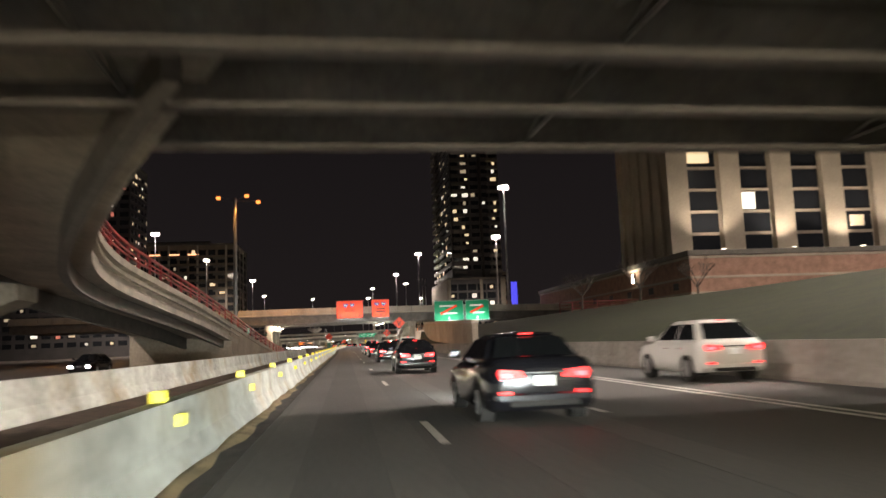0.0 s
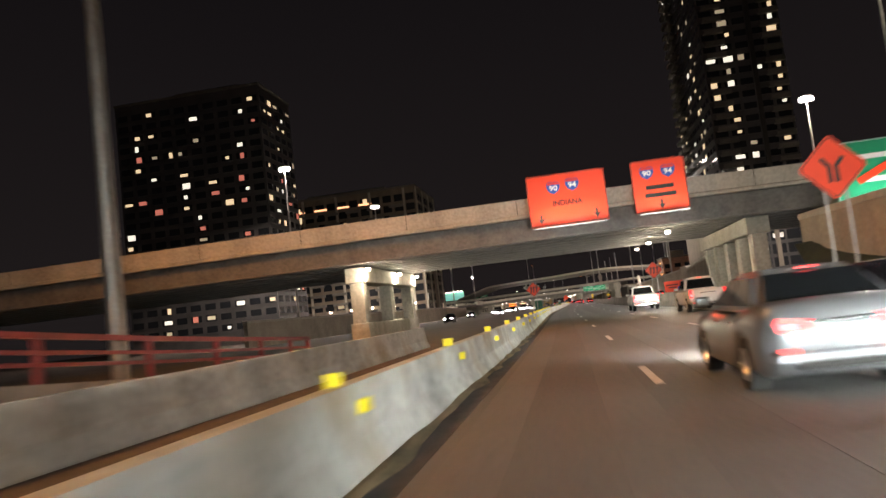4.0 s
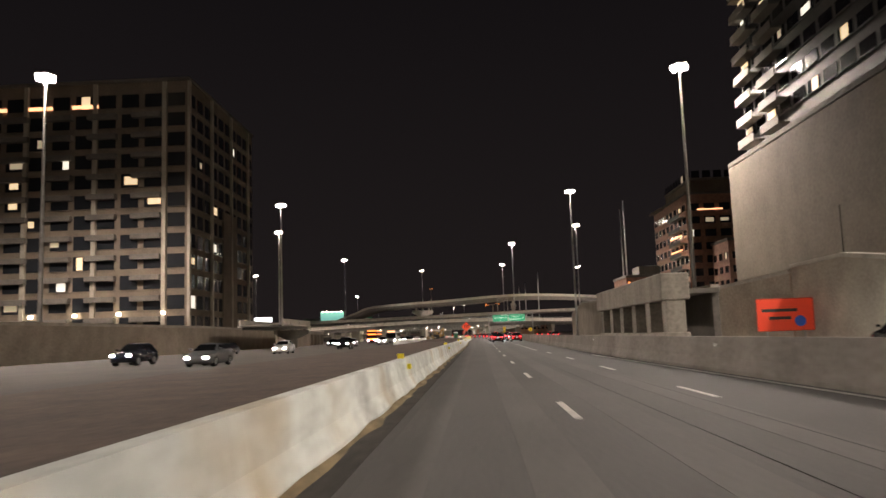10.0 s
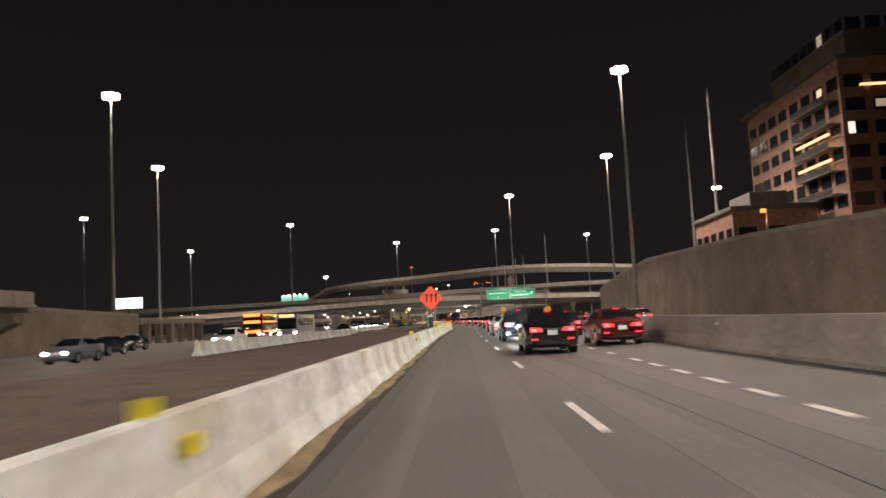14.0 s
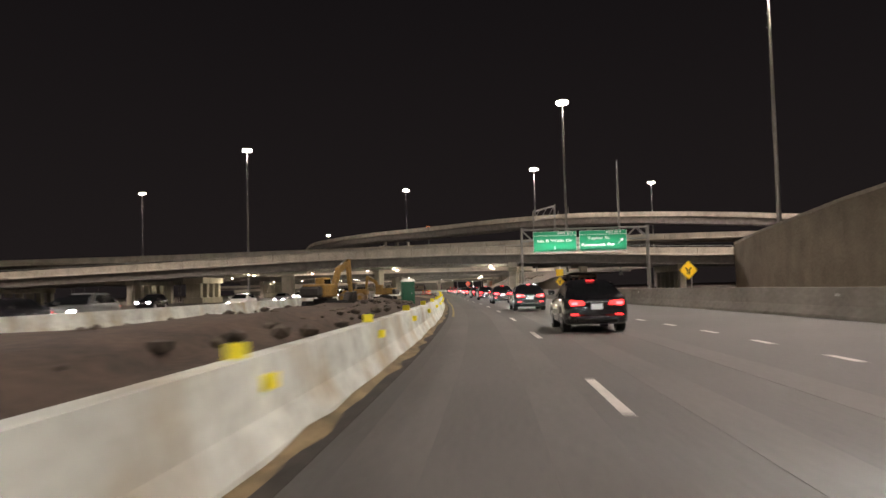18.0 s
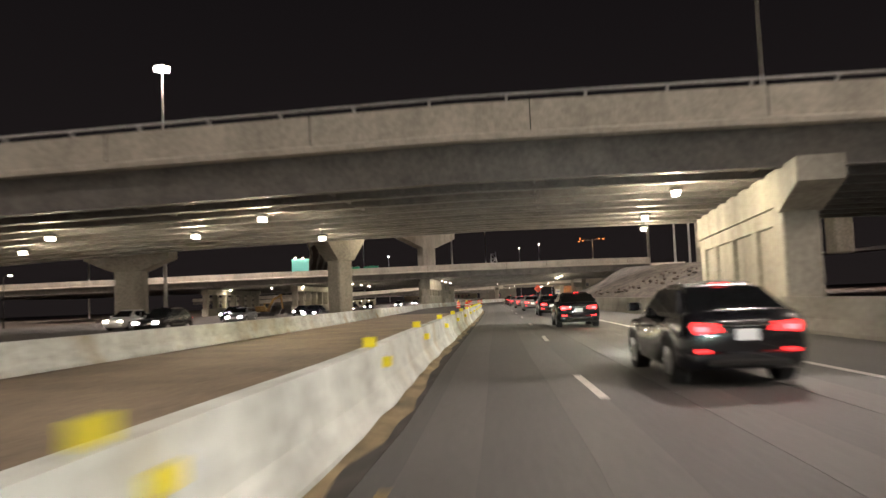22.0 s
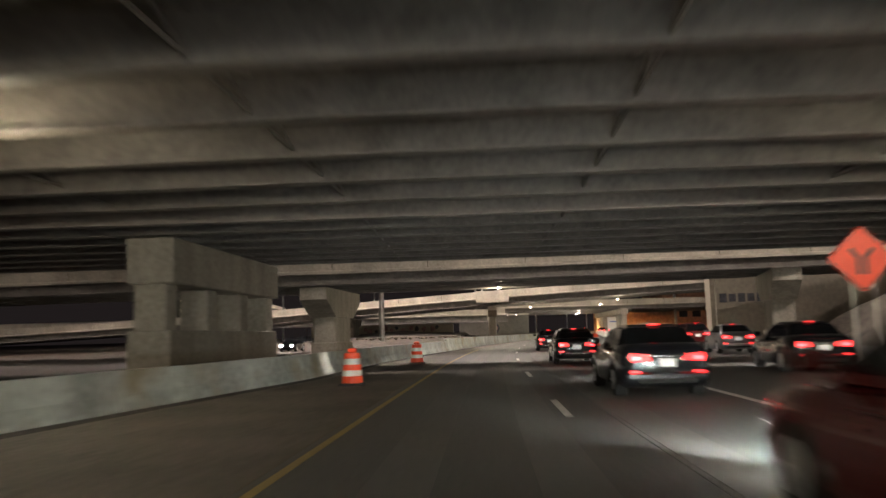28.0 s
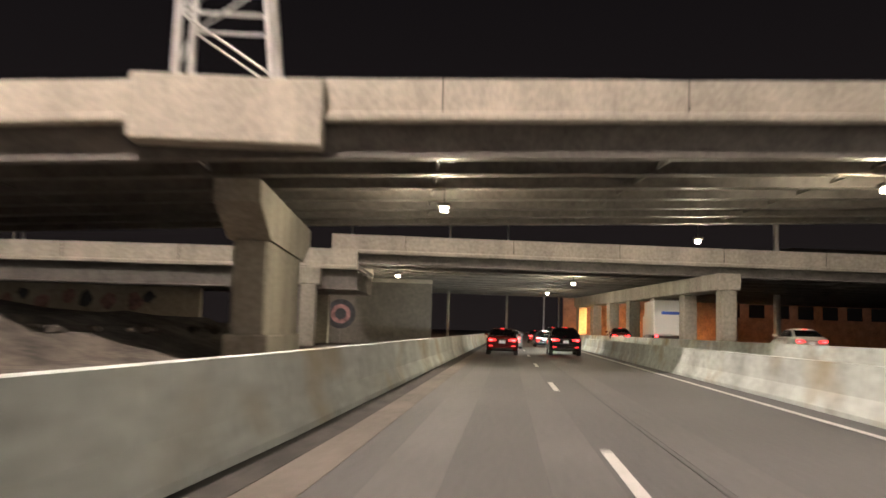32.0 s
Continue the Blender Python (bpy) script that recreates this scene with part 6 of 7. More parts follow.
def traffic(kind, paint, label, x, y, turn=0.0, z=0.0):
    key = (kind, paint.name)
    if y > 535.5:
        (x, y), turn = laid(x, y), turn + TURN
    if key not in PROTO:
        PROTO[key] = car(kind, paint, label, x, y, turn, z)
        return PROTO[key]
    c = copy_thing(PROTO[key], pose(x, y, z, 0, 0, turn))
    c["label"] = label
    return c


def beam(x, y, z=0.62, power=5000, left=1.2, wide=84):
    """Spot added at a car's nose, also standing in for the own car's headlights."""
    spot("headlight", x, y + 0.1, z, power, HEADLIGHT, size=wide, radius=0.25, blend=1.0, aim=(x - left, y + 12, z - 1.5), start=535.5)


def way_turn(y):
    return -math.degrees(math.atan2(cx(y + 3) - cx(y - 3), 6))


LANE2, LANE3 = 3.1, 6.3
# two unseen cars and spots added behind the start to light barrier and road
traffic("sedan", CAR_GREY, "unseen grey sedan added behind the start to carry a fill spot", cx(-11) + LANE2, -11)
traffic("suv", CAR_BLUE, "unseen dark suv added behind the start to carry a fill spot", cx(-14), -14)
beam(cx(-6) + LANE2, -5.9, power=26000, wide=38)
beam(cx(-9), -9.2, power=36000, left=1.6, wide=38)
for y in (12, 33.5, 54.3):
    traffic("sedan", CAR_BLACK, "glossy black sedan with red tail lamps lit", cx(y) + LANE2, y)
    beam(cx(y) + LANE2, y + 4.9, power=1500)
for y, p, k, lab in ((76, CAR_BLACK, "sedan", "black sedan braking in the queue"), (91, CAR_BLUE, "suv", "dark blue suv braking in the queue"), (105, CAR_GREY, "sedan", "grey sedan braking in the queue"), (362, CAR_BLACK, "hatchback", "black hatchback with red tail lamps lit"), (376, CAR_BLUE, "suv", "dark blue suv braking in the queue"), (390, CAR_GREY, "sedan", "grey sedan with red tail lamps lit"), (405, CAR_RED, "hatchback", "dark red hatchback braking in the queue"), (661, CAR_BLACK, "sedan", "black sedan braking in the queue"), (675, CAR_BLUE, "suv", "dark blue suv braking in the queue"), (687, CAR_RED, "hatchback", "dark red hatchback braking in the queue")):
    traffic(k, p, lab, cx(y) + LANE2, y, way_turn(y))
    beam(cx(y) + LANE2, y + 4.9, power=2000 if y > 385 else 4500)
for y in (428.3, 451.3, 472.5, 493, 515, 537.5, 559):
    traffic("hatchback", CAR_BLACK, "black hatchback with red tail lamps lit", cx(y) + LANE2, y, way_turn(y))
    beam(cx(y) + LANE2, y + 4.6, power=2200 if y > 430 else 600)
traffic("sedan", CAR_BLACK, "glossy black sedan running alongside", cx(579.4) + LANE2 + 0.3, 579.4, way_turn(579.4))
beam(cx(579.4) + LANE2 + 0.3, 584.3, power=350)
for y in (599.5, 621.5, 645):
    traffic("sedan", CAR_GREY, "silver-grey sedan with red tail lamps lit", cx(y) + LANE2, y, way_turn(y))
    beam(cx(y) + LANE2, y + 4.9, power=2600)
for y in (700, 716.3, 738.6):
    traffic("sedan", CAR_BLACK, "glossy black sedan braking in the queue", cx(y) + LANE2 + 0.4, y, way_turn(y))
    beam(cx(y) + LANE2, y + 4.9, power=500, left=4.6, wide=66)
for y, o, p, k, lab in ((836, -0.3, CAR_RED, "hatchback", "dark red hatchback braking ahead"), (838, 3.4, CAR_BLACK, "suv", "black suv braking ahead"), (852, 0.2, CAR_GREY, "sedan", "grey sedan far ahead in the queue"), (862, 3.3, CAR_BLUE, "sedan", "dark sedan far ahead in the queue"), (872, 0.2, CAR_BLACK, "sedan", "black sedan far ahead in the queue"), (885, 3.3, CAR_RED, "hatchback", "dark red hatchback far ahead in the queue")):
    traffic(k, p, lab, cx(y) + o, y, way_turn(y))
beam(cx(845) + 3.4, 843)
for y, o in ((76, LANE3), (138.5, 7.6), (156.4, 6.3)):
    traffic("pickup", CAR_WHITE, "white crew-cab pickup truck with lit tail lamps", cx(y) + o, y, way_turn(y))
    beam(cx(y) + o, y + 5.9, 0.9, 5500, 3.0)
for y, p, k, lab in ((96, CAR_RED, "suv", "dark red suv braking in the queue"), (110, CAR_BLACK, "sedan", "black sedan braking in the queue"), (366, CAR_RED, "sedan", "dark red sedan braking in the queue"), (381, CAR_BLACK, "sedan", "black sedan braking in the queue"), (396, CAR_BLUE, "suv", "dark blue suv braking in the queue"), (668, CAR_RED, "sedan", "dark red sedan braking towards the exit"), (681, CAR_BLACK, "suv", "black suv braking towards the exit")):
    traffic(k, p, lab, cx(y) + LANE3, y, way_turn(y))
    if y < 400:
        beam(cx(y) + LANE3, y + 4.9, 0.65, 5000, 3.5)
traffic("suv", CAR_WHITE, "white suv with red tail lamps lit", 10.3, 19.3)
# the ramp on the right near the end
for x, y, z, p, k, lab in ((16.7, 779, 0, CAR_BLACK, "suv", "black suv braking on the side ramp"), (14.6, 800, 0.45, CAR_GREY, "sedan", "grey sedan braking on the side ramp"), (21.5, 801, 0.45, CAR_RED, "hatchback", "dark red hatchback on the side ramp"), (25.5, 806, 0.45, CAR_GREY, "suv", "grey suv on the side ramp"), (19.9, 832, 0.45, CAR_WHITE, "hatchback", "white hatchback on the side ramp"), (28.8, 822, 0.45, CAR_BLACK, "suv", "black suv on the side ramp"), (17.5, 858, 0.45, CAR_RED, "sedan", "red-lit sedan on the side ramp"), (16, 880, 0.45, CAR_BLACK, "sedan", "dark sedan far along the side ramp")):
    traffic(k, p, lab, x, y, -10, z)
for y, o, k, p, lab in ((692, 8.2, "suv", CAR_RED, "dark red suv braking towards the exit"), (707, 9.4, "sedan", CAR_BLACK, "black sedan braking towards the exit"), (724, 12.2, "hatchback", CAR_GREY, "grey hatchback braking towards the exit"), (738, 13.5, "suv", CAR_RED, "dark red suv braking towards the exit")):
    traffic(k, p, lab, cx(y) + o, y, -4)
for x, y in ((18.0, 408), (18.8, 426), (17.6, 442)):
    traffic("sedan", CAR_RED, "dark red sedan with tail lamps lit", x, y, -3)
# car and spot added to brighten the orange roadside sign
traffic("sedan", CAR_BLACK, "black sedan added on the side road to light the orange sign", 20.5, 276, -8)
beam(21.2, 280.9, power=9000, left=-4.2, wide=60)
# oncoming traffic across the median
def bus(x, y, turn):
    b = tagged(empty("bus", x, y, 0, turn), "dark red coach outlined with orange light bars", "bus")
    amber = plain("amber_light", (0.8, 0.25, 0.05), 0.5, emit=3.0, glow=(1.0, 0.2, 0.03))
    part("body", box_bm(0, 0, 1.85, 2.5, 10.5, 2.9, 0.18), CAR_RED, b)
    part("windscreen", box_bm(0, 5.27, 2.2, 2.1, 0.05, 1.3, 0.02), CAR_GLASS, b)
    for zz in (3.15, 2.3, 1.1):
        part("light_bar", box_bm(1.28, 0, zz, 0.05, 9.6, 0.16), amber, b)
        part("light_bar", box_bm(-1.28, 0, zz, 0.05, 9.6, 0.16), amber, b)
        part("light_bar", box_bm(0, 5.32, zz, 2.1, 0.05, 0.34), amber, b)
    for q in (-1, 1):
        part("headlamp", box_bm(q * 0.9, 5.3, 0.8, 0.34, 0.08, 0.24, 0.03), HEAD, b)
        part("window_band", box_bm(q * 1.26, -0.4, 2.35, 0.03, 8.6, 0.9), CAR_GLASS, b)
        for wy in (-3.4, 3.4):
            wheel = part("wheel", tube_bm((q * 0.95, wy, 0.5), (q * 1.24, wy, 0.5), 0.5, 0.5, 18), RUBBER, b)
            part("rim", tube_bm((q * 1.2, wy, 0.5), (q * 1.26, wy, 0.5), 0.28, 0.28, 14), STEEL, wheel)


bus(-25.2, 437, 180)
rng = random.Random(41)
paints = [CAR_BLACK, CAR_GREY, CAR_BLUE, CAR_WHITE, CAR_BLACK]
for i, (x, y) in enumerate(((-18.5, 62), (-20, 108), (-23.5, 205), (-30, 214), (-22, 238), (-32, 250), (-17.5, 292), (-26, 300), (-22, 330), (-31, 338), (-18.5, 352), (-22.5, 384), (-27, 398), (-19, 404), (-31, 412), (-18, 462), (-19, 470), (-29, 486), (-22, 505), (-34, 512), (-18.5, 528), (-27, 540), (-36, 620), (-42, 636), (-30, 662), (-24, 575), (-28, 600), (-24.5, 614), (-34, 590), (-33, 640), (-47, 655), (-27, 700), (-36, 712), (-31, 798), (-36, 806), (-28, 770))):
    k = ("sedan", "suv", "hatchback")[i % 3]
    traffic(k, paints[i % 5], "oncoming car with bright headlamps", x, y, 180 + rng.uniform(-2, 2), -0.06)


def bus(x, y, turn):
    b = tagged(empty("bus", x, y, -0.06, turn), "oncoming city bus edged with orange lamps", "bus")
    part("body", box_bm(0, 5.5, 1.75, 2.5, 11, 2.7, 0.12), CAR_GREY, b)
    part("windscreen", box_bm(0, 11.01, 1.9, 2.2, 0.06, 1.3, 0.02), CAR_GLASS, b)
    for s in (-1, 1):
        for k in range(6):
            part("side_window", box_bm(s * 1.25, 1.4 + k * 1.6, 2.1, 0.04, 1.4, 0.9, 0.01), CAR_GLASS, b)
        for wy in (2.4, 8.8):
            wh = part("wheel", tube_bm((s * 0.95, wy, 0.48), (s * 1.24, wy, 0.48), 0.48, 0.48, 16), RUBBER, b)
            part("rim", tube_bm((s * 1.2, wy, 0.48), (s * 1.26, wy, 0.48), 0.28, 0.26, 12), RIM, wh)
        part("head_lamp", box_bm(s * 0.95, 11.03, 0.8, 0.34, 0.05, 0.2, 0.02), HEAD, b)
    part("destination_sign", box_bm(0, 11.02, 2.85, 1.8, 0.06, 0.3, 0.01), STRING, b, "glowing orange destination sign")
    for k in range(8):
        part("marker_lamp", box_bm(1.28, 1.0 + k * 1.35, 3.0, 0.04, 0.5, 0.12, 0.01), STRING, b, "orange marker lamp")


bus(-20, 428 + 11, 180)


def box_truck(x, y, z, turn):
    b = tagged(empty("box_truck", x, y, z, turn), "white box truck on the side ramp", "truck")
    part("cargo_box", box_bm(0, 2.6, 2.25, 2.4, 5.2, 2.6, 0.05), CAR_WHITE, b)
    part("rear_door", box_bm(0, -0.02, 2.15, 2.1, 0.05, 2.2, 0.01), CAR_WHITE, b)
    part("cab", box_bm(0, 6.2, 1.6, 2.2, 1.8, 2.1, 0.2), CAR_WHITE, b)
    part("windscreen", box_bm(0, 7.08, 2.0, 1.9, 0.1, 0.8, 0.03), CAR_GLASS, b)
    part("chassis", box_bm(0, 3.4, 0.75, 0.9, 6.8, 0.3, 0.03), DARK_STEEL, b)
    part("door_bar", box_bm(0, -0.06, 2.6, 1.3, 0.02, 0.22), SIGN_BLUE, b)
    for s in (-1, 1):
        part("tail_lamp", box_bm(s * 1.0, -0.03, 0.85, 0.22, 0.06, 0.14, 0.02), TAIL, b)
        for wy in (1.4, 6.0):
            wh = part("wheel", tube_bm((s * 0.75, wy, 0.46), (s * 1.1, wy, 0.46), 0.46, 0.46, 16), RUBBER, b)
            part("rim", tube_bm((s * 1.08, wy, 0.46), (s * 1.12, wy, 0.46), 0.26, 0.25, 12), RIM, wh)


box_truck(18.9, 850, 0.45, -10)


# ---- traffic barrels ----
def barrel(x, y, lamp=False, tilt=0.0):
    b = tagged(empty("traffic_barrel", x, y), "orange and white striped traffic barrel on a black rubber base", "traffic barrel", group="traffic barrels")
    part("rubber_base", tube_bm((0, 0, 0), (0, 0, 0.09), 0.42, 0.36, 14), RUBBER, b)
    zs = [0.09, 0.28, 0.44, 0.60, 0.76, 0.92]
    for i, (z0, z1) in enumerate(zip(zs, zs[1:])):
        r0, r1 = 0.30 - 0.016 * i, 0.30 - 0.016 * (i + 1) + 0.006
        part("band", tube_bm((0, 0, z0), (0, 0, z1 - 0.006), r0, r1, 16), BARREL_WHITE if i % 2 else BARREL_ORANGE, b)
    part("handle", box_bm(0, 0, 0.98, 0.26, 0.07, 0.12, 0.03), BARREL_ORANGE, b)
    if lamp:
        part("warning_lamp", tube_bm((0, -0.05, 1.12), (0, 0.05, 1.12), 0.10, 0.10, 14), REFLECT, b, "yellow warning lamp")


for i, (x, y) in enumerate(((-7.7, 622), (-8.2, 630.8), (-9.8, 638.4), (-8.8, 649.8), (-9.6, 663.5), (-10.0, 677), (-10.2, 688), (-9.4, 706), (-9.2, 721), (2.7, 749.2), (3.7, 759.0), (9.1, 755.8), (10.8, 768.7), (13.3, 783.7))):
    barrel(x, y, lamp=i < 3)

# right ramp beside the last bridges
tagged(ribbon("road_ramp", [(786, 11.0), (900, 8.2)], [(786, 30), (900, 40)], 786, 960, 0.45, ASPHALT, thick=0.6), "slightly raised side ramp of worn asphalt", "road", kind="structure")
barrier("barrier_ramp_edge", [(786, 10.7), (900, 7.9)], 786, 900, "yellow-lit concrete barrier edging the side ramp", z=0.4, height=0.8)
b = tagged(empty("barricade", 15.2, 812, 0.45), "striped wooden barricade on the side ramp", "barricade")
for k in range(3):
    part("board", box_bm(0, 0, 0.35 + 0.32 * k, 2.4, 0.04, 0.22, 0.01), BARREL_WHITE, b)
    for q in range(5):
        part("stripe", add_box(bmesh.new(), 0, 0, 0, 0.14, 0.012, 0.26, m=pose(-0.95 + 0.48 * q, -0.022, 0.35 + 0.32 * k, 0, 25, 0)), BARREL_ORANGE, b)
for s in (-1, 1):
    part("leg", box_bm(s * 1.0, 0.05, 0.6, 0.06, 0.05, 1.2), STEEL, b)
    part("foot", box_bm(s * 1.0, 0.05, 0.03, 0.07, 0.9, 0.06), STEEL, b)
b = tagged(empty("chevron_marker", 17.0, 813, 0.45), "yellow and black chevron marker plate", "road marker")
part("plate", box_bm(0, 0, 0.75, 0.7, 0.03, 0.9, 0.01), SIGN_YELLOW, b)
for k in range(4):
    part("stripe", add_box(bmesh.new(), 0, 0, 0, 0.8, 0.012, 0.10, m=pose(0, -0.022, 0.45 + 0.2 * k, 0, 30, 0)), SIGN_BLACK, b)
part("post", box_bm(0, 0.04, 0.6, 0.07, 0.05, 1.2), STEEL, b)
c = tagged(empty("lit_sign", 20.6, 905, 0), "small white lit sign board on posts", "sign board")
part("board", box_bm(0, 0, 8.4, 2.7, 0.3, 2.3, 0.05), SCREEN, c)
for s in (-1.1, 1.1):
    part("post", box_bm(s, 0.2, 3.75, 0.16, 0.16, 7.5), STEEL, c)
wall("wall_brick_end", "sodium-lit brick wall beyond the ramp", [(20.5, 896, 0, 8.5), (40, 886, 0, 8.5)], 0.8, BRICK)
sodium_lamp(24.5, 880, 6.6, ((-0.4, 0, 0),), base=0.45, r=0.08)
# painted shapes on the walls near the end
mur = scene.objects["wall_mural"]
part("mural_disc", tube_bm((8.0, -0.43, 2.4), (8.0, -0.40, 2.4), 1.3, 1.3, 24), MURAL, mur, "round dark mural")
part("mural_ring", tube_bm((8.0, -0.46, 2.4), (8.0, -0.43, 2.4), 0.85, 0.85, 24), GRAFFITI, mur)
part("mural_core", tube_bm((8.0, -0.49, 2.4), (8.0, -0.46, 2.4), 0.5, 0.5, 24), MURAL, mur)
wall("wall_graffiti", "dim abutment wall sprayed with pink graffiti", [(-46, 849, -0.2, 3.7), (-15, 847.6, -0.2, 3.7)], 0.6, RETAIN, joints=8, cap=0)
gra = scene.objects["wall_graffiti"]
rng = random.Random(77)
for k in range(16):
    gx, gz, gs = 6 + k * 1.45 + rng.uniform(-0.3, 0.3), rng.uniform(2.2, 3.0), rng.uniform(0.35, 0.6)
    out = [(gs * (1 + 0.35 * rng.uniform(-1, 1)) * math.cos(a * 0.785), 1.1 * gs * (1 + 0.35 * rng.uniform(-1, 1)) * math.sin(a * 0.785)) for a in range(8)]
    part("sprayed_shape", prism_bm(out, 0.02, Matrix.Translation((gx, -0.326 - 0.0452 * gx, gz))), PINK if k % 3 else MURAL, gra, "sprayed graffiti shape")
wend = scene.objects["wall_end"]
for k in range(5):
    part("text_bar", box_bm(-27.3 + 0.95 * k, 1.43 - 0.068 * k, 4.4, 0.72, 0.03, 0.95 - 0.12 * (k % 2)), MURAL, wend, "faded painted bar")



# ---- building site ----
def add_ngon_tube(name, x, y, z, r, w, parent, material):
    return part(name, tube_bm((x - w / 2, y, z), (x + w / 2, y, z), r, r, 18), material, parent)


def excavator(x, y, turn, label, size=1.0, base=0.0):
    e = tagged(empty("excavator", x, y, base, turn), label, "excavator", group="site machines")
    e.scale = (size, size, size)
    for s in (-1, 1):
        out = [(-1.9, 0.35), (-1.6, 0.05), (1.6, 0.05), (1.9, 0.35), (1.75, 0.8), (-1.75, 0.8)]
        tr = part("track", prism_bm(out, 0.55, Matrix.Translation((0, s * 0.95 - 0.275, 0))), RUBBER, e)
        for k in range(5):
            part("roller", tube_bm((-1.4 + 0.7 * k, s * 1.24, 0.35), (-1.4 + 0.7 * k, s * 0.66, 0.35), 0.2, 0.2, 10), DARK_STEEL, tr)
    part("undercarriage", box_bm(0, 0, 0.75, 1.6, 1.5, 0.5, 0.06), DARK_STEEL, e)
    part("slew_ring", tube_bm((0, 0, 0.9), (0, 0, 1.12), 0.7, 0.7, 16), DARK_STEEL, e)
    part("engine_house", box_bm(-0.75, 0, 1.7, 2.2, 2.4, 1.15, 0.12), MACHINE, e)
    part("counterweight", box_bm(-2.05, 0, 1.6, 0.7, 2.3, 0.95, 0.2), DARK_STEEL, e)
    cab = part("cab", box_bm(0.75, 0.75, 2.0, 1.3, 0.9, 1.75, 0.1), MACHINE, e)
    part("cab_window", box_bm(0.8, 0.29, 2.25, 0.95, 0.03, 0.9), CAR_GLASS, cab)
    part("cab_window", box_bm(1.41, 0.75, 2.25, 0.03, 0.7, 0.95), CAR_GLASS, cab)
    boom = bmesh.new()
    add_prism(boom, [(0.6, 1.3), (1.0, 1.3), (2.1, 3.3), (3.6, 4.1), (3.5, 4.5), (1.75, 3.75)], 0.4, Matrix.Translation((0, -0.35, 0)))
    part("boom", boom, MACHINE, e)
    part("boom_cylinder", tube_bm((1.2, -0.15, 1.3), (2.2, -0.15, 3.2), 0.09, 0.07, 8), STEEL, e)
    stick = bmesh.new()
    add_prism(stick, [(3.2, 4.55), (3.7, 4.6), (4.0, 1.5), (3.75, 1.45)], 0.3, Matrix.Translation((0, -0.3, 0)))
    part("stick", stick, MACHINE, e)
    part("stick_cylinder", tube_bm((2.2, -0.15, 4.05), (3.4, -0.15, 4.65), 0.08, 0.06, 8), STEEL, e)
    part("bucket", prism_bm([(3.6, 1.5), (4.1, 1.6), (4.2, 0.9), (3.7, 0.35), (3.0, 0.5), (3.2, 0.75)], 1.0, Matrix.Translation((0, -0.65, 0))), DARK_STEEL, e)


excavator(-10.8, 488, 66, "yellow tracked excavator with a raised boom on churned earth", 0.86)
excavator(-11.8, 531.5, 165, "small yellow tracked excavator beside the bridge", 0.74)


excavator(-39.8, 641, 25, "small yellow excavator parked beneath the far bridges", 0.75, -0.15)


def loader(x, y, turn):
    e = tagged(empty("wheel_loader", x, y, 0, turn), "yellow wheel loader with big dusty tyres", "wheel loader", group="site machines")
    e.scale = (0.72, 0.72, 0.72)
    part("engine_hood", box_bm(-1.7, 0, 1.75, 2.4, 1.7, 1.0, 0.15), MACHINE, e)
    part("frame", box_bm(0.2, 0, 1.0, 4.6, 1.1, 0.5, 0.08), MACHINE, e)
    cab = part("cab", box_bm(-0.1, 0, 2.45, 1.3, 1.4, 1.7, 0.1), DARK_STEEL, e)
    part("cab_window", box_bm(-0.1, -0.71, 2.6, 1.0, 0.03, 1.1), CAR_GLASS, cab)
    part("cab_roof", box_bm(-0.1, 0, 3.35, 1.6, 1.6, 0.14, 0.04), MACHINE, cab)
    for wx in (-1.8, 1.5):
        for s in (-1, 1):
            w = part("wheel", tube_bm((wx, s * 0.75, 0.78), (wx, s * 1.3, 0.78), 0.78, 0.78, 20), SHOULDER, e, "dusty tyre")
            part("rim", tube_bm((wx, s * 1.28, 0.78), (wx, s * 1.33, 0.78), 0.4, 0.38, 14), MACHINE, w)
    for s in (-0.5, 0.5):
        part("lift_arm", prism_bm([(0.9, 1.9), (1.2, 2.1), (2.9, 0.9), (2.8, 0.6)], 0.18, Matrix.Translation((0, s - 0.09, 0))), MACHINE, e)
    part("bucket", prism_bm([(2.7, 1.1), (2.9, 0.2), (3.8, 0.1), (3.85, 0.2), (3.1, 0.5), (2.95, 1.15)], 2.6, Matrix.Translation((0, -1.3, 0))), DARK_STEEL, e)


loader(-15.4, 526.6, 172)


def toilet(x, y, turn, label, w=1.15, h=2.1):
    t = tagged(empty("portable_toilet", x, y, 0, turn), label, "portable toilet")
    part("cabin_shell", box_bm(0, 0, h / 2, w, w, h, 0.05), TOILET_GREEN, t)
    part("door", box_bm(0, -w / 2 - 0.012, h / 2 - 0.03, w * 0.66, 0.04, h * 0.86, 0.012), TOILET_GREEN, t)
    part("door_latch", box_bm(w * 0.25, -w / 2 - 0.045, h / 2, 0.06, 0.03, 0.12, 0.008), GREY_PLASTIC, t)
    out = [(-w / 2 - 0.05, 0), (w / 2 + 0.05, 0), (w / 2 - 0.02, 0.16), (w * 0.25, 0.27), (-w * 0.25, 0.27), (-w / 2 + 0.02, 0.16)]
    part("roof", prism_bm(out, w + 0.1, Matrix.Translation((0, -w / 2 - 0.05, h))), SIGN_WHITE, t, "pale domed roof")
    part("vent_pipe", tube_bm((w * 0.36, w * 0.36, h), (w * 0.36, w * 0.36, h + 0.4), 0.05, 0.05, 8), GREY_PLASTIC, t)


toilet(-5.5, 499, 12, "green portable toilet with a pale roof on the site")
toilet(-4.9, 221.5, 0, "green portable toilet behind the median barrier")
fab = bmesh.new()
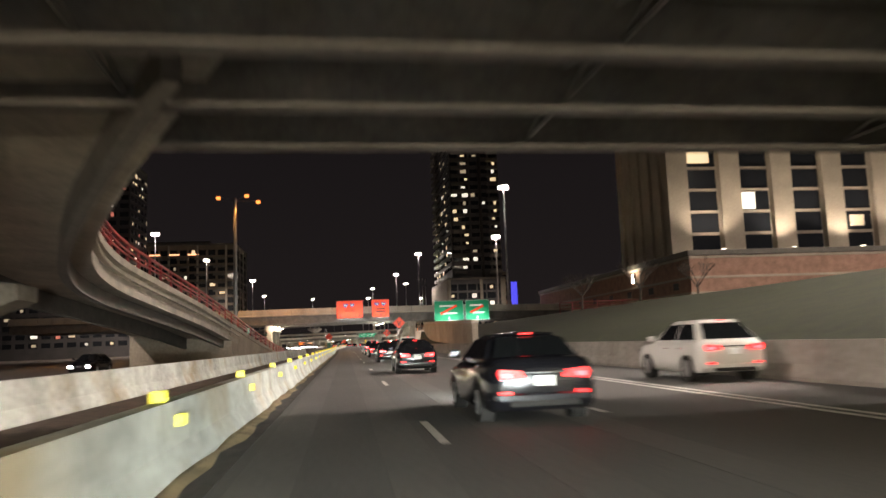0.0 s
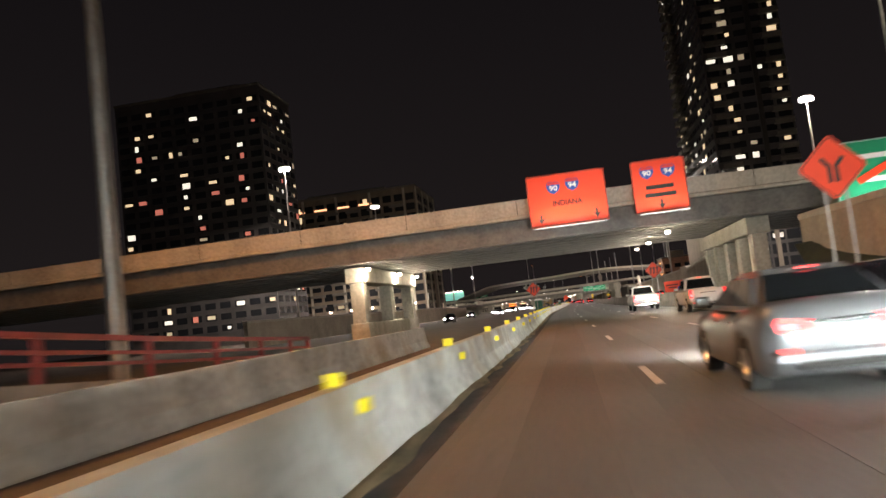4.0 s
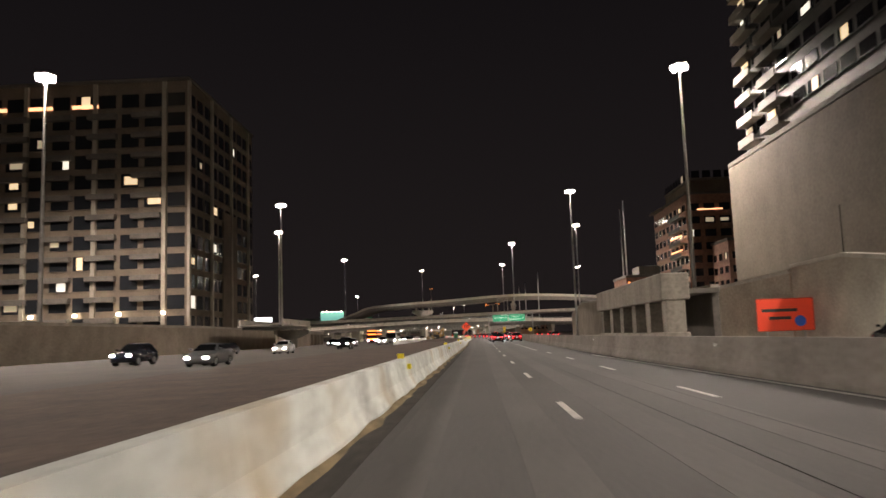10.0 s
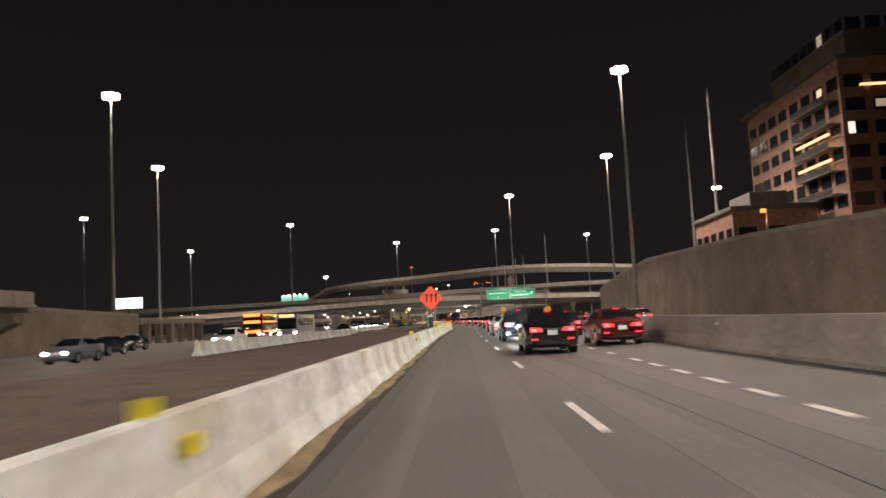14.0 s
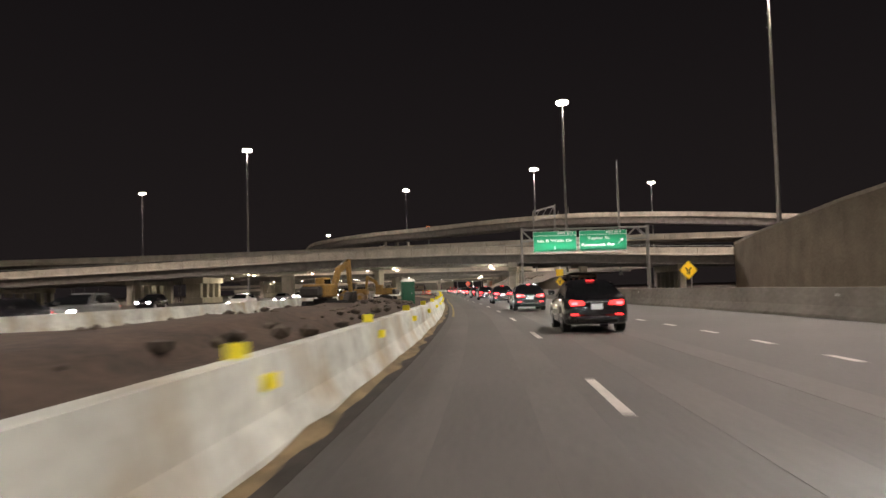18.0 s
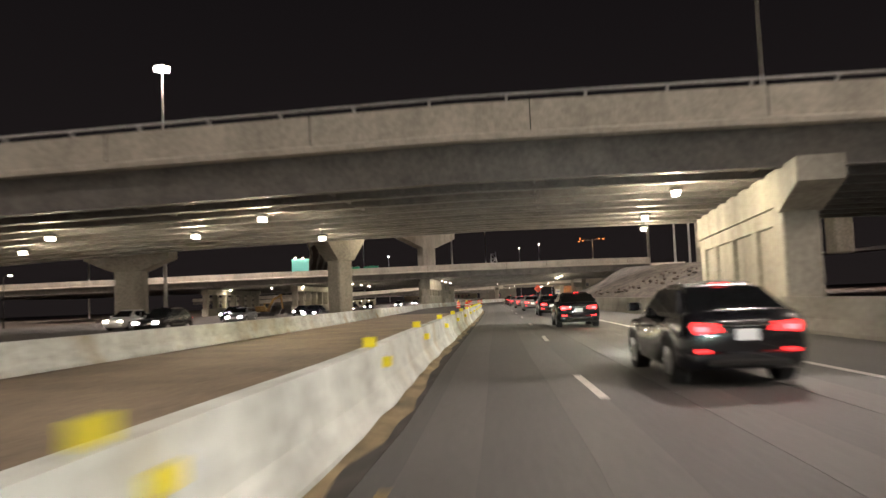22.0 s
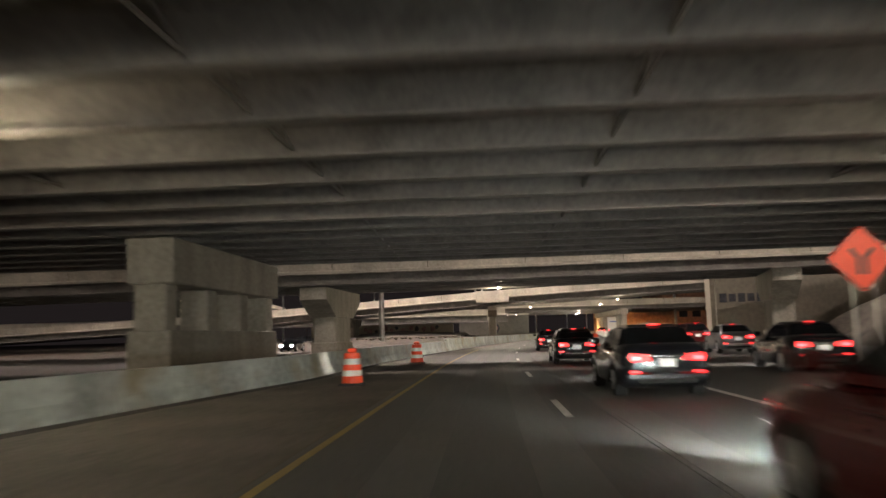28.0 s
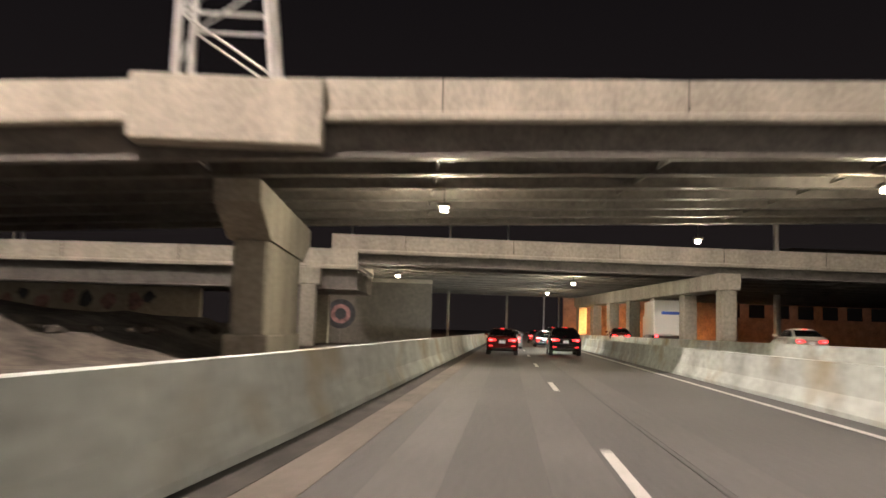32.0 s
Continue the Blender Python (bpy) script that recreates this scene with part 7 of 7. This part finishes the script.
rng = random.Random(8)
rows = []
for i in range(40):
    y = 451 + i * 0.55
    xb = cx(y) - 2.5
    rows.append([fab.verts.new((xb - 0.45 * j + rng.uniform(-0.08, 0.08), y + rng.uniform(-0.1, 0.1), max(0.02, 0.62 - 0.17 * j + rng.uniform(-0.07, 0.09)))) for j in range(5)])
for a, b in zip(rows, rows[1:]):
    for j in range(4):
        fab.faces.new((a[j], a[j + 1], b[j + 1], b[j]))
geo = bmesh.ops.extrude_face_region(fab, geom=fab.faces[:])
bmesh.ops.translate(fab, vec=(0, 0, -0.02), verts=[q for q in geo["geom"] if isinstance(q, bmesh.types.BMVert)])
tagged(finish("fabric_sheet", fab, TARP, smooth=True), "crumpled dark green fabric sheet on the earth", "fabric sheet")
rub = bmesh.new()
for i in range(420):
    zone = i % 3
    if zone == 0:
        y = rng.uniform(440, 512)
        x, z = cx(y) - rng.uniform(4.0, 13), 0.35
    elif zone == 1:
        y = rng.uniform(770, 836)
        x, z = rng.uniform(-26, -13) + (y - 770) * 0.08, 1.0
    else:
        y = rng.uniform(600, 668)
        x = rng.uniform(11, 20) - (y - 600) * 0.05
        z = 1.7 + (x - 11) * 0.3
    s = rng.uniform(0.08, 0.34)
    vs = bmesh.ops.create_icosphere(rub, subdivisions=1, radius=s)["verts"]
    for q in vs:
        q.co = Vector((q.co.x * rng.uniform(0.7, 1.2), q.co.y * rng.uniform(0.7, 1.2), q.co.z * rng.uniform(0.4, 0.8))) + Vector((*laid(x, y, FAR), z))
tagged(finish("rubble", rub, SNOWY), "scattered lumps of broken concrete and earth", "rubble", kind="stuff")


# ---- bare trees and a red fence on the grassy bank ----
def bare_tree(x, y, z, height, seed, label):
    rng = random.Random(seed)
    t = tagged(empty("bare_tree", x, y, z), label, "tree", group="bare trees")
    part("trunk", tube_bm((0, 0, -0.3), (0.1, 0, height * 0.42), 0.16, 0.10, 8), RETAIN_BARK, t)

    def grow(a, way, length, r, depth, bm):
        b = a + way * length
        add_tube(bm, a, b, r, r * 0.62, 5)
        if depth:
            for _ in range(3):
                turn = Vector((rng.uniform(-1, 1), rng.uniform(-1, 1), rng.uniform(0.0, 0.7)))
                grow(b, (way + turn * 0.75).normalized(), length * rng.uniform(0.6, 0.8), r * 0.6, depth - 1, bm)

    for k in range(5):
        bm = bmesh.new()
        a = k * 1.2566 + rng.uniform(-0.3, 0.3)
        grow(Vector((0.08, 0, height * rng.uniform(0.28, 0.42))), Vector((math.cos(a), math.sin(a), 1.1)).normalized(), height * 0.24, 0.07, 3, bm)
        part("limb", bm, RETAIN_BARK, t)


RETAIN_BARK = mat("grey_bark", (0.10, 0.085, 0.07), 0.9, var=0.4, scale=20, fine=80, bump=0.4)
bare_tree(33.5, 84, 4.3, 6.2, 1, "leafless street tree on the grassy bank")
bare_tree(39.5, 82, 4.4, 5.6, 2, "leafless street tree on the grassy bank")
bare_tree(28.5, 90, 4.2, 5.2, 3, "small leafless tree on the grassy bank")
fen = tagged(empty("fence", 26, 91, 4.3), "red-painted steel fence along the bank top", "fence")
for zz in (0.35, 0.75, 1.15):
    part("rail", tube_bm((0, 0, zz), (30, -5, zz), 0.035, 0.035, 6), RED_RAIL, fen)
for k in range(21):
    part("post", box_bm(k * 1.5, -0.25 * k, 0.5, 0.07, 0.07, 1.4), RED_RAIL, fen)
